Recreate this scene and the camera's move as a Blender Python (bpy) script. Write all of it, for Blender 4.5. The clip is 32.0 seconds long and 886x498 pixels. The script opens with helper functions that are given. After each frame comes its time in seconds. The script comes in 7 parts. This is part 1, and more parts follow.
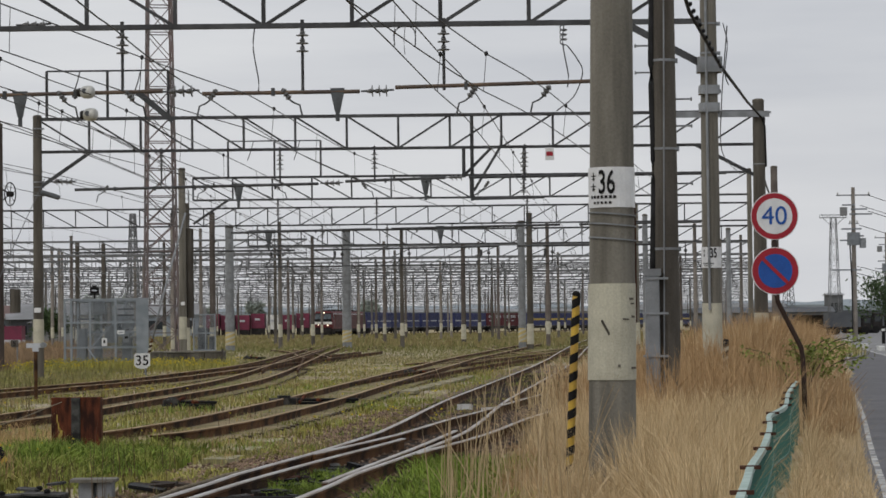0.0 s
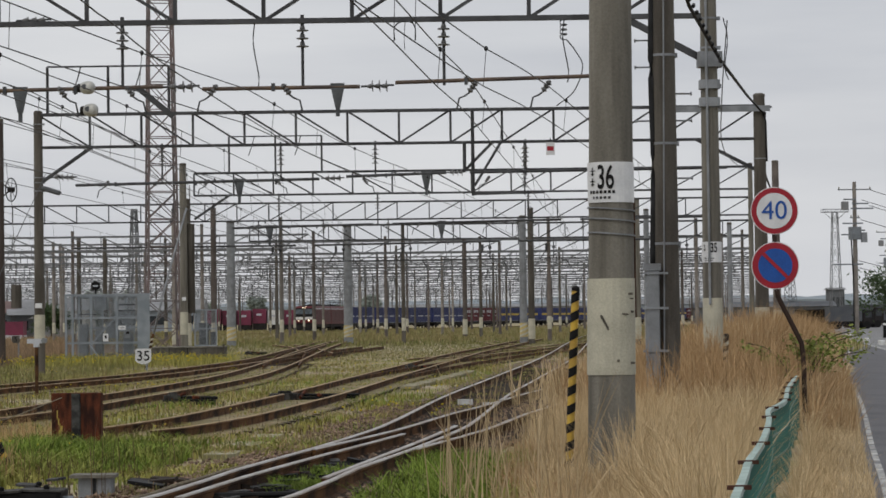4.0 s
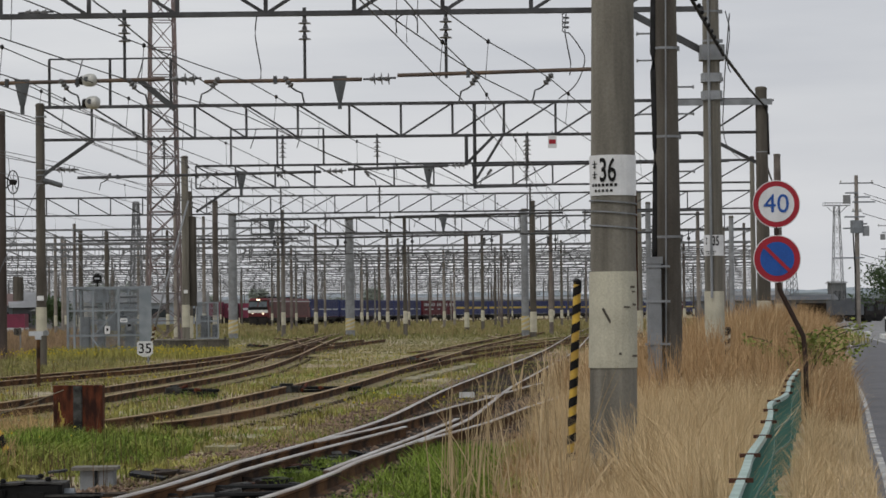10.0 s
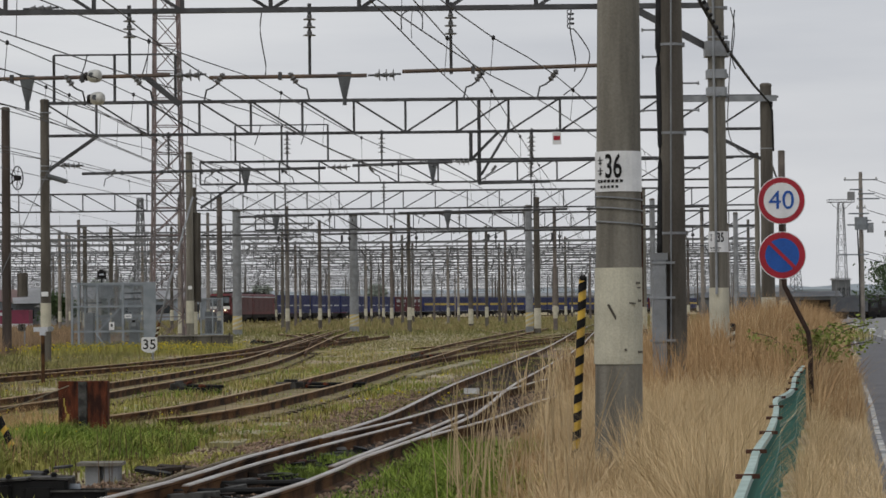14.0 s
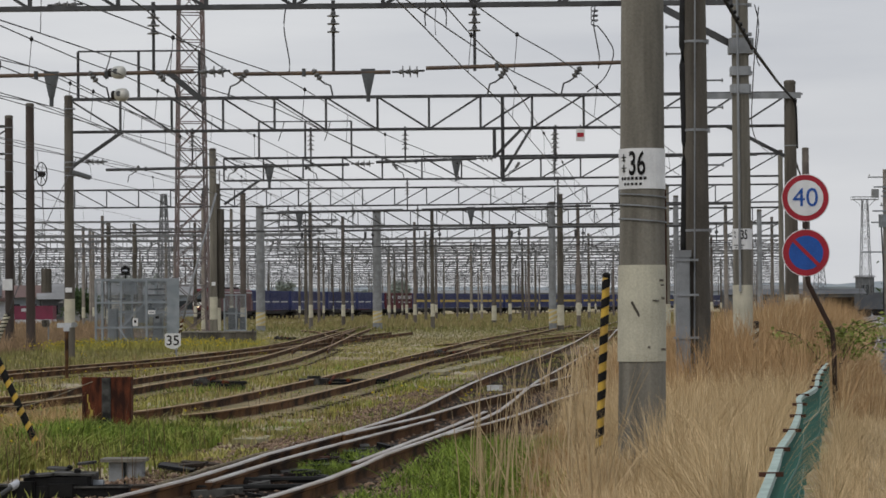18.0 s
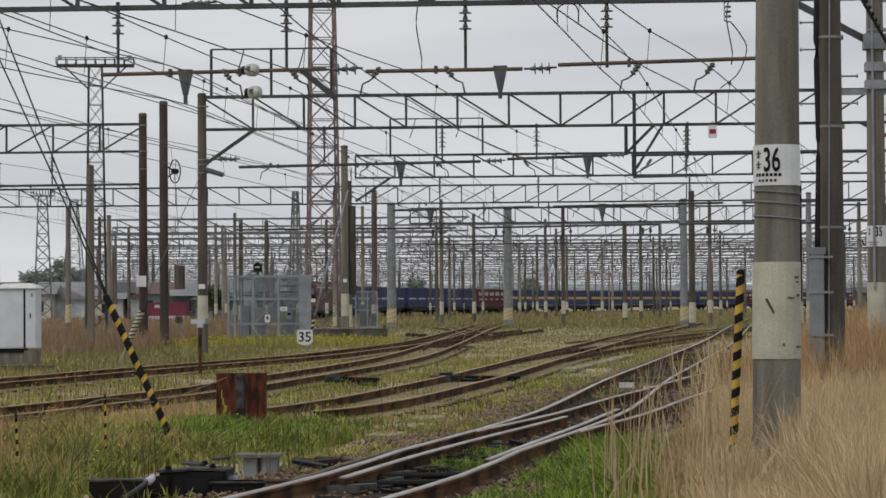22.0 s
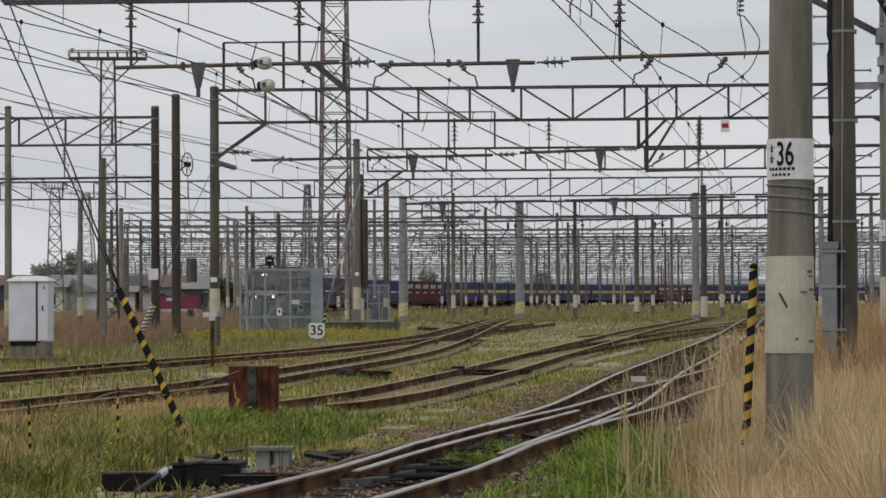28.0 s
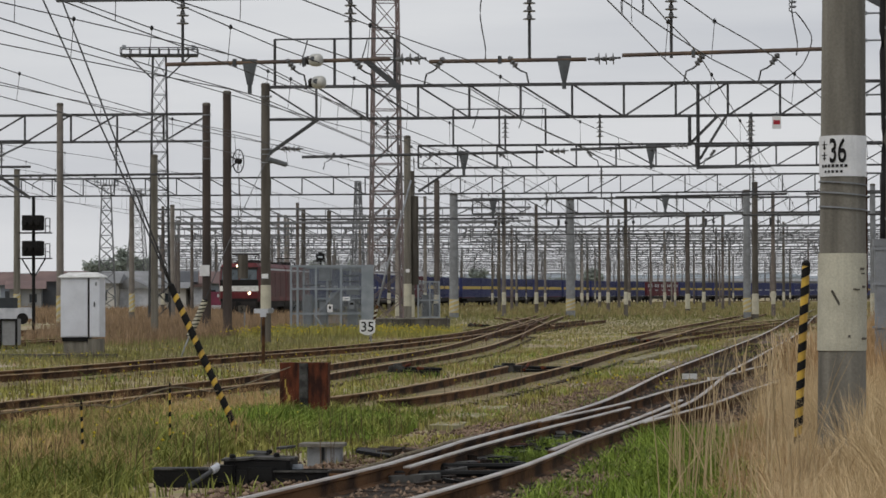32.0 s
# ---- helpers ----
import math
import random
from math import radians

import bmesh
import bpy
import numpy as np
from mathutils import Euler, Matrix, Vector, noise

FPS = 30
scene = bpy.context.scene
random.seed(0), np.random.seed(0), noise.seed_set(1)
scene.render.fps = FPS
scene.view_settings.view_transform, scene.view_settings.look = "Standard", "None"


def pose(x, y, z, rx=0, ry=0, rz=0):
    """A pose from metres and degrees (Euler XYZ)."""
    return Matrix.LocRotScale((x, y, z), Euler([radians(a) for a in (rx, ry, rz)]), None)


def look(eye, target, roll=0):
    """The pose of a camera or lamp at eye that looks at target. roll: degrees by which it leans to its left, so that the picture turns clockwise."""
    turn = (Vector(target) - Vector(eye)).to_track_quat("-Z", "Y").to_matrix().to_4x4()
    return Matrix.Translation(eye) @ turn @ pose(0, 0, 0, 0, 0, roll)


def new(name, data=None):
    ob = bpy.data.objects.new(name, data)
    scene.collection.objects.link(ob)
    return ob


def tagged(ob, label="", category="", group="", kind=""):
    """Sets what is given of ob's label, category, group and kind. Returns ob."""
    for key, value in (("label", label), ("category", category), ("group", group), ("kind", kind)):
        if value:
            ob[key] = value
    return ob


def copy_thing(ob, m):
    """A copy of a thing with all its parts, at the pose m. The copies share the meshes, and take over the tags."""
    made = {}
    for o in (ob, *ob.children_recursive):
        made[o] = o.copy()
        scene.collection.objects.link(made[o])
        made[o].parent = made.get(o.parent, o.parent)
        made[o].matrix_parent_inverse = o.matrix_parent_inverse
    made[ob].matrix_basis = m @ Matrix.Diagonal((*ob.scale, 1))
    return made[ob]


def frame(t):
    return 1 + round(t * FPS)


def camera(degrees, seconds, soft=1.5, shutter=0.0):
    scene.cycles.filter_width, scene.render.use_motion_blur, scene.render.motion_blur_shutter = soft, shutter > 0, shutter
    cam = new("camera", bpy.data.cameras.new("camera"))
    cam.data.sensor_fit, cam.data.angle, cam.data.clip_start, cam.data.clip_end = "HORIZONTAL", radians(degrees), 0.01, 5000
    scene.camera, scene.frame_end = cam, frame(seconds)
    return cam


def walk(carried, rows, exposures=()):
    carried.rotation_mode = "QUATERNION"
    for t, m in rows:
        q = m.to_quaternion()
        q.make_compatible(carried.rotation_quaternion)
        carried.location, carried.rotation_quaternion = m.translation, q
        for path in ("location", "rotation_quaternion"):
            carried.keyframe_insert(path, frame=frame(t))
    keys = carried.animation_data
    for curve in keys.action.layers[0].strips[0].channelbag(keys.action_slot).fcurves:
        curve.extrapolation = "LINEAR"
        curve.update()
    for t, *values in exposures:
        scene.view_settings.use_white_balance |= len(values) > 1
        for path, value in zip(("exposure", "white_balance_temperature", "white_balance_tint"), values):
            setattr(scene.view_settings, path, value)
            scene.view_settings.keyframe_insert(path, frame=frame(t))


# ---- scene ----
# Camera: stands on the verge of a road beside the yard, hand-held, turning slowly to the left.
# Rows: seconds, turn to the left, tilt up, lean, sideways shift, eye height.
PATH = [
    (0, 0.000, 1.706, -0.650, 0.000, 1.500), (0.5, 0.007, 1.684, -0.832, 0.018, 1.503), (1, 0.011, 1.675, -0.786, 0.012, 1.498), (1.5, 0.014, 1.653, -0.801, 0.019, 1.506),
    (2, 0.023, 1.636, -0.788, 0.017, 1.504), (2.5, 0.036, 1.619, -0.762, 0.021, 1.504), (3, 0.030, 1.597, -0.774, 0.019, 1.505), (3.5, 0.035, 1.598, -0.751, 0.020, 1.502),
    (5.5, 0.037, 1.542, -0.712, 0.021, 1.502), (6, 0.044, 1.528, -0.709, 0.021, 1.506), (6.5, 0.053, 1.513, -0.700, 0.021, 1.505), (7, 0.053, 1.505, -0.690, 0.019, 1.503),
    (7.5, 0.055, 1.495, -0.655, 0.017, 1.498), (8, 0.057, 1.475, -0.654, 0.018, 1.502), (8.5, 0.060, 1.466, -0.675, 0.019, 1.502), (9, 0.068, 1.454, -0.655, 0.021, 1.502),
    (9.5, 0.076, 1.445, -0.681, 0.019, 1.503), (10, 0.078, 1.436, -0.653, 0.019, 1.500), (10.5, 0.082, 1.426, -0.676, 0.022, 1.503), (11, 0.080, 1.427, -0.647, 0.021, 1.502),
    (11.5, 0.090, 1.416, -0.611, 0.021, 1.502), (12, 0.098, 1.399, -0.609, 0.022, 1.503), (12.5, 0.102, 1.392, -0.622, 0.015, 1.498), (13, 0.113, 1.385, -0.603, 0.011, 1.502),
    (13.5, 0.162, 1.377, -0.606, 0.012, 1.497), (14, 0.168, 1.355, -0.599, 0.006, 1.497), (14.5, 0.184, 1.348, -0.551, 0.005, 1.498), (16.5, 0.214, 1.302, -0.511, 0.002, 1.501),
    (17, 0.221, 1.287, -0.534, 0.004, 1.499), (17.5, 0.300, 1.285, -0.516, 0.005, 1.500), (18, 0.694, 1.283, -0.483, 0.005, 1.500), (18.5, 1.264, 1.278, -0.503, 0.003, 1.502),
    (19, 1.740, 1.278, -0.473, -0.001, 1.499), (19.5, 2.084, 1.264, -0.462, -0.002, 1.498), (19.9, 2.330, 1.256, -0.437, -0.002, 1.498), (20, 2.353, 1.254, -0.431, -0.002, 1.498),
    (20.5, 2.600, 1.256, -0.423, -0.004, 1.499), (20.7, 2.700, 1.254, -0.421, -0.007, 1.499), (21, 3.060, 1.249, -0.419, -0.013, 1.500), (21.5, 3.481, 1.238, -0.382, -0.015, 1.496),
    (22, 3.635, 1.239, -0.385, -0.019, 1.497), (22.5, 3.654, 1.217, -0.384, -0.020, 1.496), (23, 3.658, 1.200, -0.334, -0.021, 1.496), (23.5, 3.662, 1.183, -0.345, -0.023, 1.496),
    (24, 3.723, 1.186, -0.346, -0.021, 1.496), (24.5, 3.731, 1.182, -0.317, -0.023, 1.499), (25, 3.728, 1.166, -0.301, -0.024, 1.496), (25.5, 3.729, 1.154, -0.311, -0.021, 1.499),
    (27.5, 3.737, 1.109, -0.264, -0.029, 1.496), (27.7, 3.770, 1.104, -0.263, -0.029, 1.496), (27.9, 3.850, 1.099, -0.262, -0.029, 1.496),
    (28, 3.900, 1.097, -0.262, -0.029, 1.496), (28.5, 4.139, 1.081, -0.229, -0.026, 1.496), (29, 4.374, 1.075, -0.257, -0.030, 1.499),
    (29.5, 4.531, 1.063, -0.251, -0.030, 1.500), (30, 4.705, 1.068, -0.202, -0.027, 1.495), (30.5, 4.799, 1.055, -0.208, -0.036, 1.496), (31, 4.899, 1.047, -0.199, -0.034, 1.496),
    (31.5, 4.954, 1.030, -0.197, -0.035, 1.496), (32, 5.036, 1.028, -0.175, -0.038, 1.496),
]

def eye_pose(turn, tilt, lean, x, z):
    a, b = radians(turn), radians(tilt)
    ahead = Vector((-math.sin(a) * math.cos(b), math.cos(a) * math.cos(b), math.sin(b)))
    return look((x, 0, z), Vector((x, 0, z)) + ahead * 50, lean)


cam = camera(19.77, 32.0, soft=1.6)
walk(cam, [(t, eye_pose(*row)) for t, *row in PATH])

# ---- light: a bright overcast sky ----
world = bpy.data.worlds.new("sky")
scene.world = world
world.use_nodes = True
wn, wl = world.node_tree.nodes, world.node_tree.links
bg = wn["Background"]
sky = wn.new("ShaderNodeTexSky")
sky.sky_type, sky.sun_disc = "NISHITA", False
sky.sun_elevation, sky.sun_rotation = radians(52), radians(-120)
sky.dust_density = 4.0
co = wn.new("ShaderNodeTexCoord")
mp = wn.new("ShaderNodeMapping")
mp.inputs["Scale"].default_value = (1.0, 1.0, 8.0)
cl = wn.new("ShaderNodeTexNoise")
cl.inputs["Scale"].default_value, cl.inputs["Detail"].default_value, cl.inputs["Roughness"].default_value = 3.2, 6, 0.5
cr = wn.new("ShaderNodeValToRGB")
cr.color_ramp.elements[0].position, cr.color_ramp.elements[1].position = 0.34, 0.68
cr.color_ramp.elements[0].color = (5.2, 5.38, 5.8, 1)
cr.color_ramp.elements[1].color = (6.85, 6.95, 7.15, 1)
mx = wn.new("ShaderNodeMix")
mx.data_type = "RGBA"
mx.inputs["Factor"].default_value = 0.93
wl.new(co.outputs["Generated"], mp.inputs["Vector"])
wl.new(mp.outputs["Vector"], cl.inputs["Vector"])
wl.new(cl.outputs["Fac"], cr.inputs["Fac"])
wl.new(sky.outputs["Color"], mx.inputs["A"])
wl.new(cr.outputs["Color"], mx.inputs["B"])
sz = wn.new("ShaderNodeSeparateXYZ")
rise = wn.new("ShaderNodeMapRange")
rise.inputs["From Max"].default_value, rise.inputs["To Min"].default_value, rise.inputs["To Max"].default_value = 0.09, 0.5, 0.0
low = wn.new("ShaderNodeMix")
low.data_type = "RGBA"
low.inputs["B"].default_value = (6.9, 6.98, 7.15, 1)
wl.new(co.outputs["Generated"], sz.inputs["Vector"])
wl.new(sz.outputs["Z"], rise.inputs["Value"])
wl.new(rise.outputs["Result"], low.inputs["Factor"])
wl.new(mx.outputs["Result"], low.inputs["A"])
wl.new(low.outputs["Result"], bg.inputs["Color"])
bg.inputs["Strength"].default_value = 0.104
sun_data = bpy.data.lights.new("sun", "SUN")
sun_data.energy, sun_data.angle, sun_data.color = 0.95, radians(25), (1.0, 0.96, 0.9)
sun = new("sun", sun_data)
sun.matrix_world = look((0, 0, 60), (30, 38, 0))
scene.view_settings.exposure = 0.0


# ---- materials ----
def node_material(name, base, rough=0.7, metal=0.0, dark=None, scale=8.0, bump=0.15, fine=90.0, spread=0.5, each=0.0, streak=None, edge=(0.4, 0.62), space="Object"):
    """Two scales of variation: broad blotches towards dark, a fine grain with bump; each: difference from piece to piece."""
    m = bpy.data.materials.new(name)
    m.use_nodes = True
    n, l = m.node_tree.nodes, m.node_tree.links
    b = n["Principled BSDF"]
    b.inputs["Roughness"].default_value, b.inputs["Metallic"].default_value = rough, metal
    if max(base) < 0.16 and rough > 0.4:
        b.inputs["Specular IOR Level"].default_value = 0.2
    co = n.new("ShaderNodeTexCoord")
    vec = co.outputs[space]
    if streak:
        mp = n.new("ShaderNodeMapping")
        mp.inputs["Scale"].default_value = streak
        l.new(vec, mp.inputs["Vector"])
        vec = mp.outputs["Vector"]
    big = n.new("ShaderNodeTexNoise")
    big.inputs["Scale"].default_value, big.inputs["Detail"].default_value = scale, 6
    l.new(vec, big.inputs["Vector"])
    ramp = n.new("ShaderNodeValToRGB")
    ramp.color_ramp.elements[0].position, ramp.color_ramp.elements[1].position = edge
    dark = dark or tuple(c * spread for c in base)
    ramp.color_ramp.elements[0].color, ramp.color_ramp.elements[1].color = (*dark, 1), (*base, 1)
    l.new(big.outputs["Fac"], ramp.inputs["Fac"])
    small = n.new("ShaderNodeTexNoise")
    small.inputs["Scale"].default_value, small.inputs["Detail"].default_value = fine, 3
    l.new(co.outputs[space], small.inputs["Vector"])
    mix = n.new("ShaderNodeMix")
    mix.data_type, mix.blend_type = "RGBA", "OVERLAY"
    mix.inputs["Factor"].default_value = 0.28
    l.new(ramp.outputs["Color"], mix.inputs["A"])
    l.new(small.outputs["Fac"], mix.inputs["B"])
    col = mix.outputs["Result"]
    if each:
        info = n.new("ShaderNodeObjectInfo")
        mr = n.new("ShaderNodeMapRange")
        mr.inputs["To Min"].default_value, mr.inputs["To Max"].default_value = 1 - each, 1 + each
        l.new(info.outputs["Random"], mr.inputs["Value"])
        hs = n.new("ShaderNodeHueSaturation")
        l.new(mr.outputs["Result"], hs.inputs["Value"])
        l.new(col, hs.inputs["Color"])
        col = hs.outputs["Color"]
    l.new(col, b.inputs["Base Color"])
    if bump:
        bp = n.new("ShaderNodeBump")
        bp.inputs["Strength"].default_value, bp.inputs["Distance"].default_value = bump, 0.02
        l.new(small.outputs["Fac"], bp.inputs["Height"])
        l.new(bp.outputs["Normal"], b.inputs["Normal"])
    return m


def blade_material(name, low, high, each=0.35):
    """Grass and leaves: a colour from blade to blade."""
    m = bpy.data.materials.new(name)
    m.use_nodes = True
    n, l = m.node_tree.nodes, m.node_tree.links
    b = n["Principled BSDF"]
    b.inputs["Roughness"].default_value = 0.8
    b.inputs["Specular IOR Level"].default_value = 0.2
    geo = n.new("ShaderNodeNewGeometry")
    ramp = n.new("ShaderNodeValToRGB")
    ramp.color_ramp.elements[0].color, ramp.color_ramp.elements[1].color = (*low, 1), (*high, 1)
    l.new(geo.outputs["Random Per Island"], ramp.inputs["Fac"])
    co = n.new("ShaderNodeTexCoord")
    nz = n.new("ShaderNodeTexNoise")
    nz.inputs["Scale"].default_value, nz.inputs["Detail"].default_value = 1.3, 4
    l.new(co.outputs["Object"], nz.inputs["Vector"])
    mr = n.new("ShaderNodeMapRange")
    mr.inputs["From Min"].default_value, mr.inputs["From Max"].default_value = 0.3, 0.7
    mr.inputs["To Min"].default_value, mr.inputs["To Max"].default_value = 1 - each, 1 + each
    l.new(nz.outputs["Fac"], mr.inputs["Value"])
    hs = n.new("ShaderNodeHueSaturation")
    l.new(mr.outputs["Result"], hs.inputs["Value"])
    l.new(ramp.outputs["Color"], hs.inputs["Color"])
    l.new(hs.outputs["Color"], b.inputs["Base Color"])
    b.inputs["Subsurface Weight"].default_value = 0.0
    return m


def glow_material(name, colour, strength):
    m = bpy.data.materials.new(name)
    m.use_nodes = True
    b = m.node_tree.nodes["Principled BSDF"]
    b.inputs["Base Color"].default_value = (*colour, 1)
    b.inputs["Emission Color"].default_value = (*colour, 1)
    b.inputs["Emission Strength"].default_value = strength
    return m


def ground_material():
    """Yard soil: grey gravel, brown earth, moss and dead straw mixed at several scales."""
    m = node_material("yard_ground", (0.4, 0.32, 0.19), 0.95, 0, (0.2, 0.155, 0.085), 1.1, 0.9, 14.0, space="Object", edge=(0.36, 0.62))
    n, l = m.node_tree.nodes, m.node_tree.links
    b = n["Principled BSDF"]
    col = b.inputs["Base Color"].links[0].from_socket
    co = n.new("ShaderNodeTexCoord")
    for scale, detail, low, high, tint in ((0.16, 7, 0.5, 0.6, (0.36, 0.305, 0.235)), (0.33, 8, 0.52, 0.6, (0.21, 0.21, 0.06)), (1.9, 8, 0.56, 0.63, (0.25, 0.24, 0.085)), (4.5, 6, 0.6, 0.66, (0.55, 0.47, 0.31))):
        nz = n.new("ShaderNodeTexNoise")
        nz.inputs["Scale"].default_value, nz.inputs["Detail"].default_value, nz.inputs["Roughness"].default_value = scale, detail, 0.62
        l.new(co.outputs["Object"], nz.inputs["Vector"])
        ramp = n.new("ShaderNodeValToRGB")
        ramp.color_ramp.elements[0].position, ramp.color_ramp.elements[1].position = low, high
        l.new(nz.outputs["Fac"], ramp.inputs["Fac"])
        mix = n.new("ShaderNodeMix")
        mix.data_type = "RGBA"
        l.new(ramp.outputs["Color"], mix.inputs["Factor"])
        l.new(col, mix.inputs["A"])
        mix.inputs["B"].default_value = (*tint, 1)
        col = mix.outputs["Result"]
    l.new(col, b.inputs["Base Color"])
    return m


M_ground = ground_material()
M_concrete = node_material("weathered_concrete", (0.2, 0.188, 0.158), 0.9, 0, (0.1, 0.092, 0.076), 2.2, 0.3, 45, streak=(2.6, 2.6, 0.22), each=0.12, edge=(0.34, 0.66))
M_concrete_dark = node_material("stained_concrete", (0.128, 0.117, 0.1), 0.9, 0, (0.075, 0.067, 0.057), 1.8, 0.3, 45, streak=(2, 2, 0.3), each=0.15)
M_pole_far = node_material("dark_pole", (0.21, 0.19, 0.17), 0.85, 0, (0.14, 0.125, 0.11), 1.2, 0.1, 30, each=0.3)
M_pole_brown = node_material("brown_pole", (0.145, 0.125, 0.112), 0.85, 0, (0.095, 0.082, 0.074), 1.2, 0.1, 30, each=0.25)
M_pole_dark = node_material("dark_brown_pole", (0.085, 0.068, 0.06), 0.85, 0, (0.055, 0.045, 0.041), 1.2, 0.1, 30, streak=(2, 2, 0.4))
M_cream = node_material("cream_paint", (0.5, 0.48, 0.38), 0.75, 0, (0.4, 0.38, 0.3), 3.0, 0.12, 60)
M_white = node_material("white_paint", (0.7, 0.71, 0.7), 0.6, 0, (0.55, 0.55, 0.53), 4.0, 0.05, 60)
M_sign_white = node_material("sign_white", (0.72, 0.73, 0.74), 0.4, 0, (0.64, 0.65, 0.66), 5.0, 0.02, 60)
M_sign_red = node_material("sign_red", (0.35, 0.007, 0.022), 0.55, 0, (0.3, 0.006, 0.019), 6.0, 0.02, 60)
M_sign_blue = node_material("sign_blue", (0.006, 0.08, 0.36), 0.55, 0, (0.005, 0.068, 0.31), 6.0, 0.02, 60)
M_black = node_material("black_paint", (0.014, 0.013, 0.013), 0.8, 0, (0.01, 0.01, 0.01), 6.0, 0.1, 60)
M_yellow = node_material("yellow_paint", (0.62, 0.4, 0.05), 0.65, 0, (0.46, 0.29, 0.05), 6.0, 0.05, 60)
M_steel = node_material("galvanised_steel", (0.27, 0.285, 0.3), 0.55, 0.35, (0.2, 0.21, 0.22), 3.0, 0.1, 70, each=0.1)
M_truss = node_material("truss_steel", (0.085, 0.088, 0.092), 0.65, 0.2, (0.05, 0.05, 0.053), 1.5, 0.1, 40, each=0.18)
# truss steel again, paler: distance haze mixed into the colour
M_truss_haze = node_material("hazed_truss_steel", (0.16, 0.165, 0.175), 0.7, 0.1, (0.12, 0.125, 0.13), 1.5, 0.0, 40, each=0.15)
M_rustpipe = node_material("rusty_pipe", (0.16, 0.11, 0.075), 0.75, 0.2, (0.075, 0.06, 0.055), 1.2, 0.2, 50)
M_tower_red = node_material("tower_red", (0.19, 0.14, 0.135), 0.7, 0.1, (0.13, 0.115, 0.115), 0.6, 0.0, 40)
M_wire = node_material("wire", (0.075, 0.075, 0.08), 0.6, 0.4, (0.07, 0.07, 0.07), 3.0, 0.0, 40)
M_cable = node_material("black_cable", (0.02, 0.02, 0.022), 0.6, 0, (0.012, 0.012, 0.012), 5.0, 0.1, 60)
M_insul = node_material("porcelain_grey", (0.13, 0.13, 0.13), 0.3, 0, (0.09, 0.09, 0.09), 8.0, 0.0, 60)
M_porcelain = node_material("porcelain_white", (0.54, 0.54, 0.5), 0.3, 0, (0.36, 0.36, 0.34), 6.0, 0.0, 60)
M_rust = node_material("rusted_iron", (0.15, 0.045, 0.022), 0.85, 0.15, (0.035, 0.015, 0.011), 5.0, 0.4, 60, streak=(2.5, 2.5, 0.7))
# rust; its near-black blotches also paint in shadow along the rail sides
M_rail_side = node_material("rail_rust_and_shade", (0.155, 0.078, 0.034), 0.85, 0.0, (0.03, 0.016, 0.009), 2.0, 0.3, 50)
M_rail_top = node_material("rail_head", (0.5, 0.48, 0.46), 0.36, 0.7, (0.36, 0.31, 0.27), 1.5, 0.05, 60)
M_rail_dull = node_material("dull_rail_head", (0.43, 0.31, 0.17), 0.65, 0.0, (0.3, 0.2, 0.1), 1.5, 0.1, 60)
M_sleeper = node_material("old_sleeper", (0.06, 0.043, 0.03), 0.9, 0, (0.026, 0.019, 0.015), 3.0, 0.4, 40, each=0.3)
M_stone = node_material("ballast_stone", (0.21, 0.145, 0.095), 0.9, 0, (0.09, 0.06, 0.042), 2.2, 0.4, 50)
M_bed = node_material("silted_bed", (0.26, 0.2, 0.105), 0.95, 0, (0.13, 0.115, 0.045), 1.6, 0.6, 22, edge=(0.36, 0.62))
M_oily = node_material("oily_ballast", (0.045, 0.031, 0.021), 0.9, 0, (0.012, 0.009, 0.008), 2.6, 0.6, 40)
M_asphalt = node_material("asphalt", (0.15, 0.15, 0.158), 0.9, 0, (0.12, 0.12, 0.127), 0.8, 0.5, 60)
M_pale_asphalt = node_material("pale_asphalt", (0.235, 0.235, 0.235), 0.9, 0, (0.17, 0.17, 0.172), 0.5, 0.4, 40)
M_roadpaint = node_material("road_paint", (0.5, 0.5, 0.48), 0.8, 0, (0.16, 0.16, 0.165), 2.6, 0.2, 50, edge=(0.4, 0.6))
M_fence = node_material("green_fence", (0.06, 0.19, 0.155), 0.5, 0.0, (0.045, 0.14, 0.115), 4.0, 0.05, 60)
M_fence_top = node_material("pale_green_rail", (0.36, 0.47, 0.43), 0.5, 0.0, (0.24, 0.34, 0.3), 4.0, 0.05, 60)
M_clamp = node_material("rusty_clamp", (0.1, 0.045, 0.03), 0.8, 0.1, (0.06, 0.03, 0.02), 8.0, 0.1, 60)
M_brownpost = node_material("brown_post", (0.05, 0.03, 0.023), 0.7, 0.1, (0.03, 0.02, 0.016), 4.0, 0.1, 60)
M_dry = blade_material("dry_grass", (0.4, 0.285, 0.15), (0.72, 0.56, 0.34), 0.25)
M_dry_red = blade_material("russet_grass", (0.27, 0.165, 0.08), (0.5, 0.34, 0.18), 0.3)
M_reed = blade_material("reed_stalk", (0.3, 0.22, 0.12), (0.54, 0.42, 0.26), 0.1)
M_green = blade_material("green_grass", (0.05, 0.085, 0.012), (0.27, 0.36, 0.065), 0.45)
M_olive = blade_material("olive_grass", (0.13, 0.125, 0.04), (0.43, 0.385, 0.17), 0.4)
M_far_weed = blade_material("far_weed", (0.17, 0.14, 0.06), (0.32, 0.27, 0.13), 0.3)
M_rank_dry = blade_material("rank_dry", (0.17, 0.118, 0.075), (0.35, 0.245, 0.15), 0.35)
M_tawny = blade_material("tawny_grass", (0.36, 0.23, 0.1), (0.64, 0.45, 0.22), 0.3)
